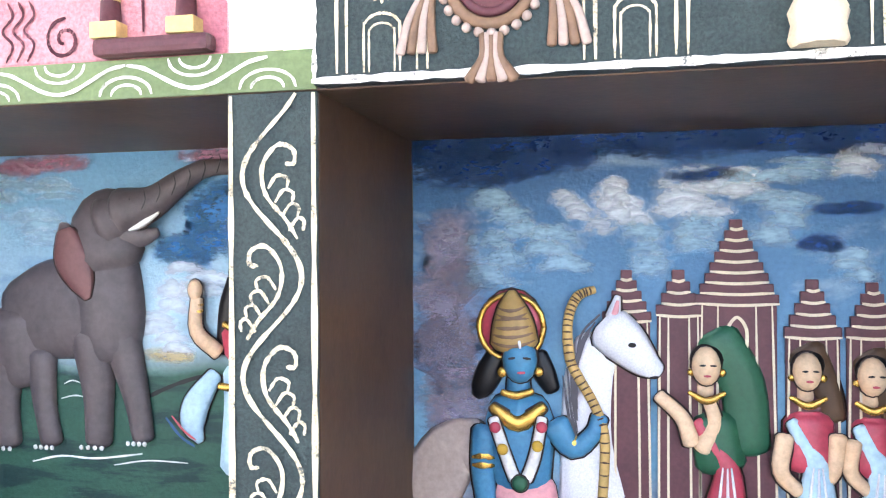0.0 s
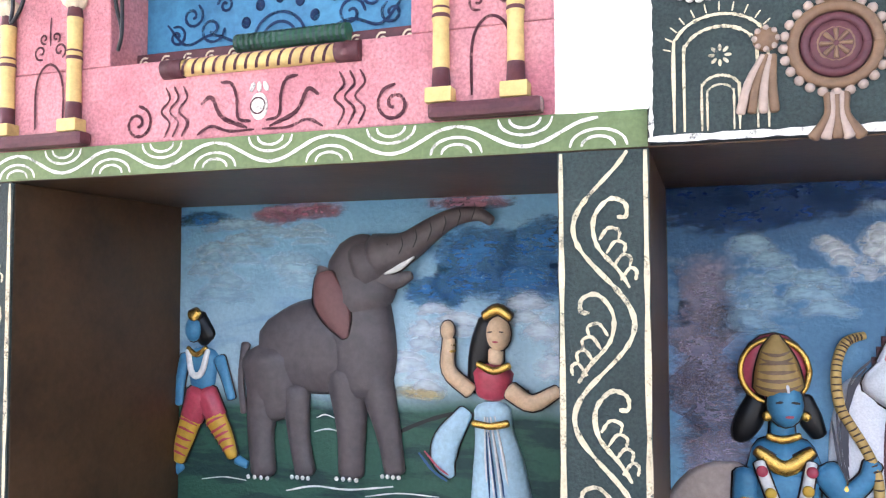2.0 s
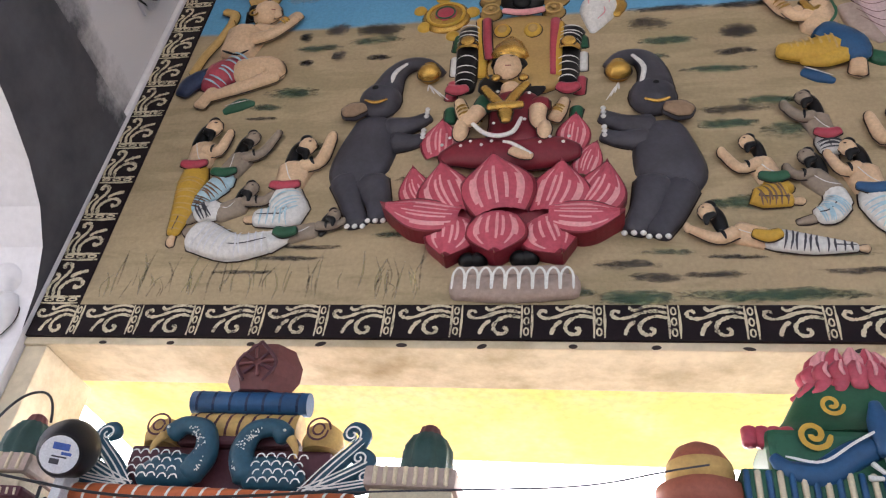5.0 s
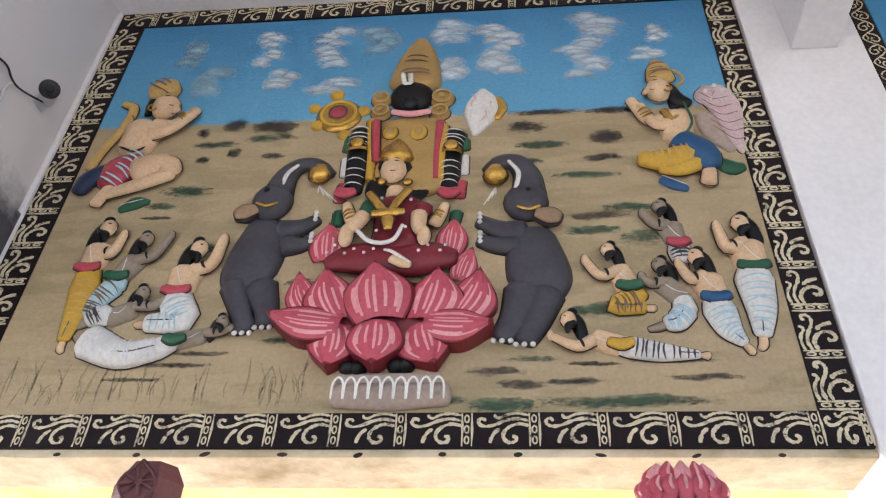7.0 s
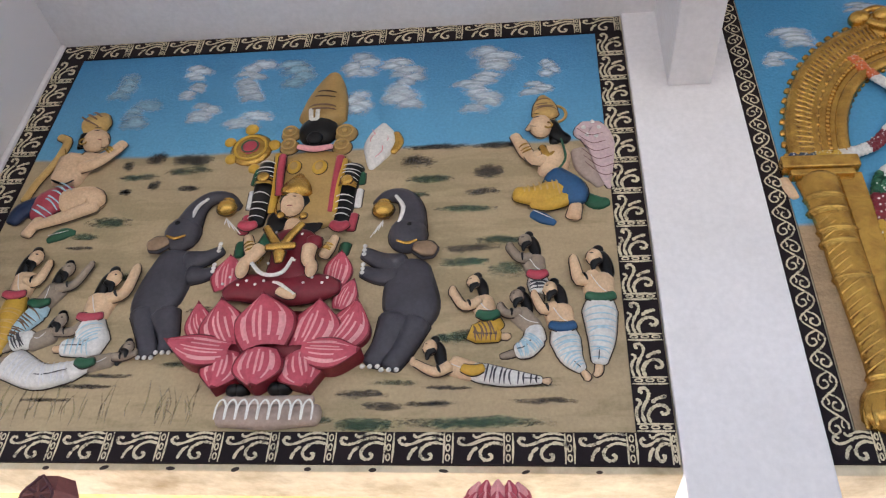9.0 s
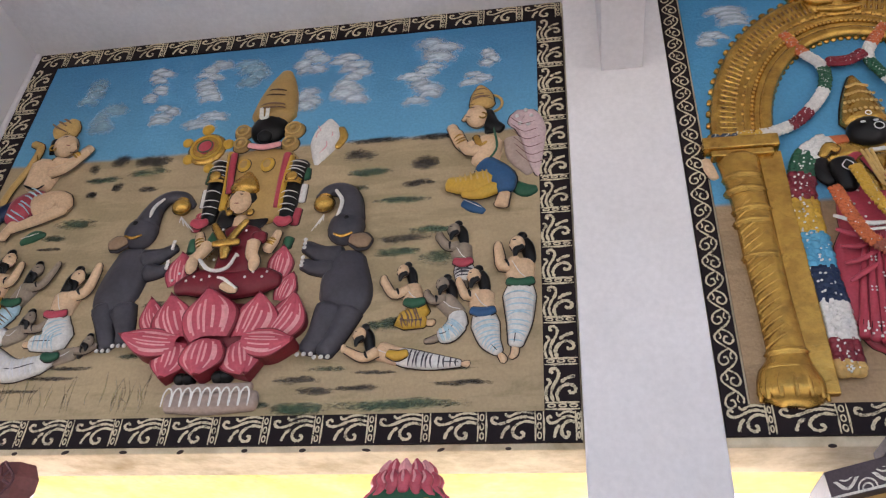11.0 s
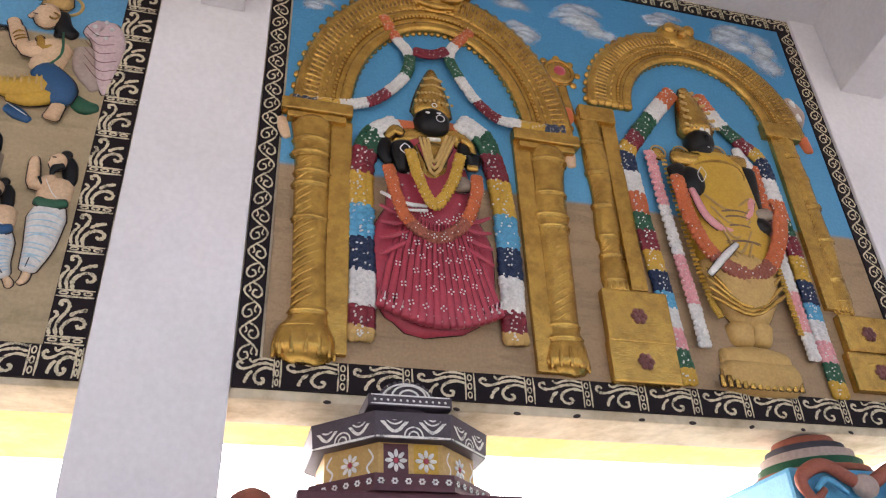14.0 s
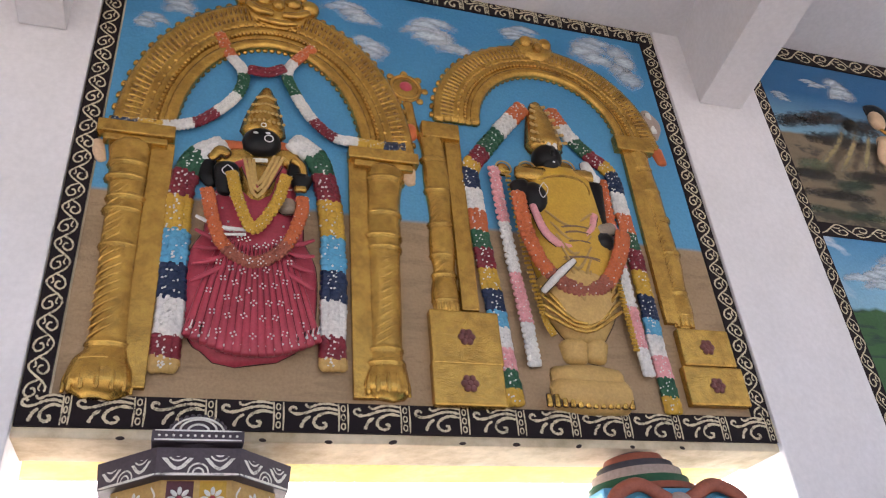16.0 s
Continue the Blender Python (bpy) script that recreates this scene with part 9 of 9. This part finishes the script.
def woman(face, hair, torso, top, arms, sari, veil, label):
    R = Relief(NICHE_Y - 0.01)
    R.limb(veil, *hair, flat=0.35).blob(BLACK, (face[0] + 0.004, face[1] + face[2] * 0.35, face[2]), 1.0, 0.95, lift=0.008, ry=0.6)
    R.blob(SKIN, face, 0.82, 1.15, lift=0.022, ry=0.7).limb(SKIN, (face[0], face[1] - face[2], face[2] * 0.5), (face[0], face[1] - face[2] * 1.7, face[2] * 0.5))
    R.limb(top, *torso, flat=0.55, sides=12).limb(sari, (torso[0][0] - torso[0][2] * 0.7, torso[0][1], 0.016), (torso[-1][0] + 0.01, torso[-1][1], 0.03), (torso[-1][0] + 0.01, torso[-1][1] - 0.1, 0.05), lift=0.02)
    R.folds(LABEL, (torso[-1][0] + 0.01, torso[-1][1]), (torso[-1][0] + 0.01, torso[-1][1] - 0.16), 0.02, 0.045, 5, 0.004, 0.05)
    for a in arms:
        R.limb(SKIN, *a, lift=0.025).bands(GOLD, a[1], a[2], 3, 0.004)
    f, r = face, face[2]
    R.line(BLACK, 0.005, (f[0] - r * 0.45, f[1] + r * 0.1), (f[0] - r * 0.1, f[1] + r * 0.12), lift=0.052).line(BLACK, 0.005, (f[0] + r * 0.15, f[1] + r * 0.12), (f[0] + r * 0.5, f[1] + r * 0.1), lift=0.052).line(RED, 0.006, (f[0] - r * 0.2, f[1] - r * 0.5), (f[0] + r * 0.2, f[1] - r * 0.5), lift=0.049)
    R.limb(GOLD, (f[0] - r, f[1] - r * 1.5, 0.006), (f[0], f[1] - r * 2.0, 0.01), (f[0] + r, f[1] - r * 1.5, 0.006), lift=0.035).blob(GOLD, (f[0] + r * 0.9, f[1] - r * 0.4, 0.01), lift=0.02).blob(GOLD, (f[0] - r * 0.85, f[1] - r * 0.4, 0.009), lift=0.02)
    return R.done("woman_statue", label, "relief statue", "women in the niche")


woman((0.265, 1.140, 0.043), [(0.293, 1.205, 0.059), (0.352, 1.093, 0.058), (0.368, 0.938, 0.055)], [(0.284, 0.998, 0.059), (0.301, 0.892, 0.064)], GREEN, [[(0.229, 0.946, 0.022), (0.206, 1.009, 0.019), (0.150, 1.062, 0.016)], [(0.253, 0.932, 0.023), (0.284, 0.998, 0.018), (0.270, 1.055, 0.015)]], RED, GREEN, "relief statue of a woman in red and green sari")
woman((0.500, 1.132, 0.041), [(0.502, 1.174, 0.051), (0.549, 1.085, 0.034), (0.569, 1.016, 0.026)], [(0.507, 1.007, 0.059), (0.509, 0.903, 0.061)], RED, [[(0.448, 0.970, 0.022), (0.438, 0.885, 0.020), (0.480, 0.838, 0.017)], [(0.569, 0.975, 0.021), (0.558, 0.891, 0.018), (0.519, 0.847, 0.016)]], CLOTHB, BROWN, "relief statue of a woman in pale blue sari and red blouse")
woman((0.646, 1.123, 0.041), [(0.649, 1.164, 0.049), (0.692, 1.076, 0.037), (0.704, 0.995, 0.029)], [(0.654, 0.999, 0.054), (0.653, 0.896, 0.060)], RED, [[(0.603, 0.963, 0.020), (0.596, 0.893, 0.018), (0.634, 0.847, 0.015)], [(0.710, 0.968, 0.020), (0.703, 0.899, 0.017), (0.665, 0.849, 0.015)]], CLOTHB, BROWN, "relief statue of a woman in white sari and red blouse")

# ---- west column: dark-sided haunch and plaster bud ----
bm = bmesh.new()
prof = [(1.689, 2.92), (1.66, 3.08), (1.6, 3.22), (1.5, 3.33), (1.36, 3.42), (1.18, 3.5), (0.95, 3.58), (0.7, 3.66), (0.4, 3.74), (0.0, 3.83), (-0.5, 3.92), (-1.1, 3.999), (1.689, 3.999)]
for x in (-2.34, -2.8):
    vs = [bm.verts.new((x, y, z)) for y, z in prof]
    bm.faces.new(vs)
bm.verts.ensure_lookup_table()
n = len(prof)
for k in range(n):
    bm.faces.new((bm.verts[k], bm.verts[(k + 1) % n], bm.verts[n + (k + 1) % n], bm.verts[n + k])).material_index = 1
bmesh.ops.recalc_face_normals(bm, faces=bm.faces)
tagged(part("beam_haunch", bm, [DARK_BELOW, WHITE]), "white haunch with a dark mottled side under the beam", "haunch", "", "structure")
R = Relief(1.692)
R.blob(WHITE, (-2.470, 3.130, 0.089), 1, 0.9, ry=0.9).limb(WHITE, (-2.454, 3.027, 0.062), (-2.421, 2.950, 0.050), (-2.409, 2.894, 0.010), lift=0.02, flat=0.8).limb(WHITE, (-2.711, 3.129, 0.060), (-2.667, 2.996, 0.047), lift=0.0, flat=0.7)
R.done("plaster_bud", "white limewashed plaster bud on the column", "plaster ornament")


# ---- loose brushwork on the painted fields ----
random.seed(11)
SKY_Y = PANEL_Y - 0.001
bm = bmesh.new()
for x, z, rx, rz in ((-1.83, 5.09, 0.07, 0.08), (-1.7, 4.86, 0.08, 0.08), (-1.45, 5.19, 0.08, 0.05), (-1.43, 5.04, 0.06, 0.05), (-1.31, 4.86, 0.09, 0.06), (-1.1, 5.18, 0.09, 0.06), (-1.1, 5.02, 0.08, 0.07), (-1.05, 4.79, 0.11, 0.045), (-0.85, 5.13, 0.11, 0.09), (-0.5, 5.18, 0.1, 0.07)):
    cloud(bm, x, z, rx, rz, SKY_Y, 0 if rz < 0.08 else 1)
for x, z, rx, rz in ((-0.47, 4.88, 0.07, 0.06), (-0.28, 5.18, 0.1, 0.04), (-0.21, 5.08, 0.1, 0.055), (-0.24, 4.91, 0.11, 0.07), (0.24, 5.18, 0.13, 0.07), (0.14, 5.01, 0.13, 0.055), (0.19, 4.86, 0.1, 0.07), (0.53, 5.09, 0.05, 0.05), (0.46, 4.94, 0.08, 0.035)):
    cloud(bm, x, z, rx, rz, SKY_Y, 0)
tagged(part("brushed_clouds", bm, [BW_CLOUD, BW_PALE]), "white brushed clouds on the painted blue sky", "brush strokes", "", "stuff")
bm = bmesh.new()
for x, z, rx, rz in ((-1.5, 4.54, 0.06, 0.03), (-1.3, 4.52, 0.11, 0.03), (-1.64, 4.49, 0.035, 0.022), (-1.6, 4.32, 0.035, 0.018), (-1.46, 4.36, 0.035, 0.022), (-1.27, 4.33, 0.06, 0.015), (-0.12, 4.46, 0.09, 0.028), (0.21, 4.38, 0.08, 0.028), (0.19, 4.25, 0.085, 0.016), (-0.04, 4.555, 0.17, 0.014), (0.26, 4.545, 0.15, 0.014)):
    smear(bm, x, z, rx, rz, SKY_Y, 0, 3)
for x, z, rx, rz in ((-1.73, 3.97, 0.07, 0.01), (0.16, 3.92, 0.14, 0.02), (-0.27, 3.2, 0.11, 0.014), (-0.18, 3.15, 0.09, 0.014), (0.01, 3.16, 0.1, 0.012), (0.45, 3.17, 0.13, 0.01), (-1.39, 3.29, 0.14, 0.008), (-1.45, 3.24, 0.16, 0.008), (-1.6, 3.18, 0.12, 0.007), (0.08, 3.23, 0.11, 0.007)):
    smear(bm, x, z, rx, rz, SKY_Y, 0, 2)
for x, z, rx, rz in ((-1.63, 4.13, 0.12, 0.024), (-1.56, 4.42, 0.11, 0.017), (-1.31, 4.45, 0.13, 0.018), (-0.07, 4.34, 0.12, 0.018), (0.11, 4.15, 0.15, 0.013), (0.12, 3.84, 0.11, 0.018), (0.27, 3.96, 0.11, 0.013), (0.11, 3.46, 0.12, 0.02), (-1.09, 3.85, 0.08, 0.022), (-0.24, 3.07, 0.13, 0.018), (0.17, 3.08, 0.31, 0.016)):
    smear(bm, x, z, rx, rz, SKY_Y, 1, 3)
for x, z, rx, rz in ((0.35, 3.24, 0.16, 0.01), (-0.14, 3.25, 0.1, 0.01), (-1.03, 3.61, 0.07, 0.014), (-1.72, 4.04, 0.1, 0.014), (-0.12, 4.24, 0.07, 0.016), (0.31, 3.8, 0.1, 0.026), (-0.46, 3.09, 0.09, 0.013), (-1.44, 3.8, 0.06, 0.015), (-1.05, 3.34, 0.1, 0.011)):
    smear(bm, x, z, rx, rz, SKY_Y, 1, 2)
for k in range(60):
    x, z, h = random.uniform(-2.14, -0.95), random.uniform(3.05, 3.12), random.uniform(0.05, 0.2)
    add_stroke(bm, [(x, z), (x + random.uniform(-0.015, 0.015), z + h * 0.5), (x + random.uniform(-0.03, 0.03), z + h)], random.uniform(0.006, 0.014), SKY_Y, random.choice((0, 2, 2)))
tagged(part("hillside_brushwork", bm, [BW_DARK, BW_GREEN, BW_STRAW]), "dark, green and straw brush strokes on the painted hillside", "brush strokes", "", "stuff")
bm = bmesh.new()
for x, z, rx, rz in ((1.82, 5.23, 0.14, 0.06), (2.22, 5.45, 0.11, 0.04), (2.72, 5.4, 0.16, 0.06), (3.19, 5.36, 0.17, 0.07), (3.32, 5.28, 0.17, 0.06), (2.82, 5.13, 0.12, 0.06), (3.81, 5.47, 0.16, 0.05), (4.25, 5.42, 0.15, 0.09), (4.46, 5.3, 0.08, 0.12), (1.7, 5.07, 0.08, 0.04)):
    cloud(bm, x, z, rx, rz, SKY_Y, 0)
tagged(part("brushed_clouds", bm, [BW_CLOUD]), "white brushed clouds above the gilded arches", "brush strokes", "", "stuff")
bm = bmesh.new()
for x, z, rx, rz in ((6.18, 5.47, 0.13, 0.07), (5.68, 5.33, 0.08, 0.03), (6.0, 5.51, 0.1, 0.025), (6.0, 4.0, 0.25, 0.06), (5.8, 3.9, 0.2, 0.04)):
    cloud(bm, x, z, rx, rz, SKY_Y, 0)
for x, z, rx, rz in ((5.65, 5.12, 0.16, 0.05), (5.85, 5.17, 0.16, 0.05), (6.05, 5.2, 0.17, 0.05), (6.25, 5.15, 0.16, 0.06), (5.98, 5.0, 0.26, 0.05), (5.66, 4.67, 0.2, 0.03), (5.78, 4.53, 0.3, 0.03), (6.15, 4.7, 0.3, 0.05)):
    smear(bm, x, z, rx, rz, SKY_Y, 1, 3)
for k in range(7):
    add_stroke(bm, [(6.12 + 0.05 * k, 5.2), (6.0 + 0.06 * k, 5.0), (5.82 + 0.08 * k, 4.82), (5.7 + 0.1 * k, 4.72)], 0.07, SKY_Y, 1 if k % 2 else 3)
for x, z, rx, rz in ((5.72, 4.76, 0.16, 0.04), (5.95, 4.62, 0.2, 0.03), (5.62, 4.4, 0.24, 0.025), (6.0, 4.38, 0.3, 0.025)):
    smear(bm, x, z, rx, rz, SKY_Y, 2, 2)
tagged(part("mountain_brushwork", bm, [BW_CLOUD, BW_DARK, BW_GREEN, BW_STRAW]), "dark brushed mountains and pale clouds on the far wall", "brush strokes", "", "stuff")
# the two niches
NY = NICHE_Y - 0.001
bm = bmesh.new()
for k in range(7):
    smear(bm, -0.4 + 0.22 * k, 1.71, 0.2, 0.03, NY, 2, 3)
for x, z, rx, rz in ((-0.34, 1.66, 0.17, 0.045), (-0.15, 1.67, 0.16, 0.03), (0.6, 1.53, 0.09, 0.012), (0.54, 1.44, 0.06, 0.015), (0.27, 1.62, 0.11, 0.012)):
    smear(bm, x, z, rx, rz, NY, 2, 3)
for x, z, rx, rz in ((-0.23, 1.51, 0.11, 0.05), (-0.28, 1.39, 0.1, 0.06), (0.44, 1.49, 0.09, 0.045), (0.26, 1.47, 0.08, 0.045), (0.47, 1.63, 0.12, 0.02), (0.41, 1.58, 0.14, 0.03), (0.63, 1.38, 0.06, 0.03), (-0.12, 1.42, 0.09, 0.045), (0.15, 1.42, 0.08, 0.05)):
    cloud(bm, x, z, rx, rz, NY, 1, 3)
for x, z, rx, rz in ((-0.07, 1.54, 0.05, 0.03), (0.03, 1.52, 0.05, 0.045), (0.1, 1.52, 0.04, 0.03), (0.06, 1.58, 0.045, 0.025), (0.22, 1.56, 0.12, 0.045), (0.31, 1.595, 0.12, 0.025), (0.62, 1.64, 0.08, 0.03)):
    cloud(bm, x, z, rx, rz, NY, 0, 4)
for x, z, rx, rz in ((-0.4, 1.42, 0.08, 0.08), (-0.41, 1.25, 0.07, 0.1), (-0.4, 1.1, 0.07, 0.1), (-0.36, 1.0, 0.1, 0.06)):
    smear(bm, x, z, rx, rz, NY, 3, 3)
tagged(part("evening_sky_brushwork", bm, [BW_CLOUD, BW_PALE, BW_NAVY, BW_GREY]), "brushed white and navy clouds on the niche sky", "brush strokes", "", "stuff")
bm = bmesh.new()
for x, z, rx, rz in ((-1.64, 1.705, 0.16, 0.02), (-1.08, 1.71, 0.15, 0.016), (-1.75, 1.69, 0.1, 0.02)):
    smear(bm, x, z, rx, rz, NY, 4, 3)
for x, z, rx, rz in ((-1.06, 1.56, 0.14, 0.05), (-0.92, 1.47, 0.14, 0.06), (-1.09, 1.47, 0.11, 0.045), (-0.86, 1.56, 0.12, 0.05), (-1.2, 1.42, 0.1, 0.04), (-2.03, 1.68, 0.12, 0.02)):
    smear(bm, x, z, rx, rz, NY, 5, 3)
for x, z, rx, rz in ((-1.81, 1.63, 0.19, 0.03), (-1.92, 1.57, 0.15, 0.035), (-1.63, 1.62, 0.12, 0.025), (-1.95, 1.46, 0.13, 0.05), (-1.71, 1.5, 0.12, 0.04), (-1.14, 1.34, 0.11, 0.04), (-0.86, 1.35, 0.1, 0.045), (-1.24, 1.26, 0.11, 0.05), (-1.26, 1.17, 0.1, 0.035), (-2.02, 1.54, 0.1, 0.04), (-0.8, 1.25, 0.1, 0.06)):
    cloud(bm, x, z, rx, rz, NY, 0 if z < 1.4 else 1, 3)
smear(bm, -1.24, 1.125, 0.09, 0.018, NY, 6, 2)
tagged(part("stormy_sky_brushwork", bm, [BW_CLOUD, BW_PALE, BW_NAVY, BW_GREY, BW_MAUVE, BW_BLUE, BW_STRAW]), "brushed pink, white and blue clouds above the niche elephant", "brush strokes", "", "stuff")
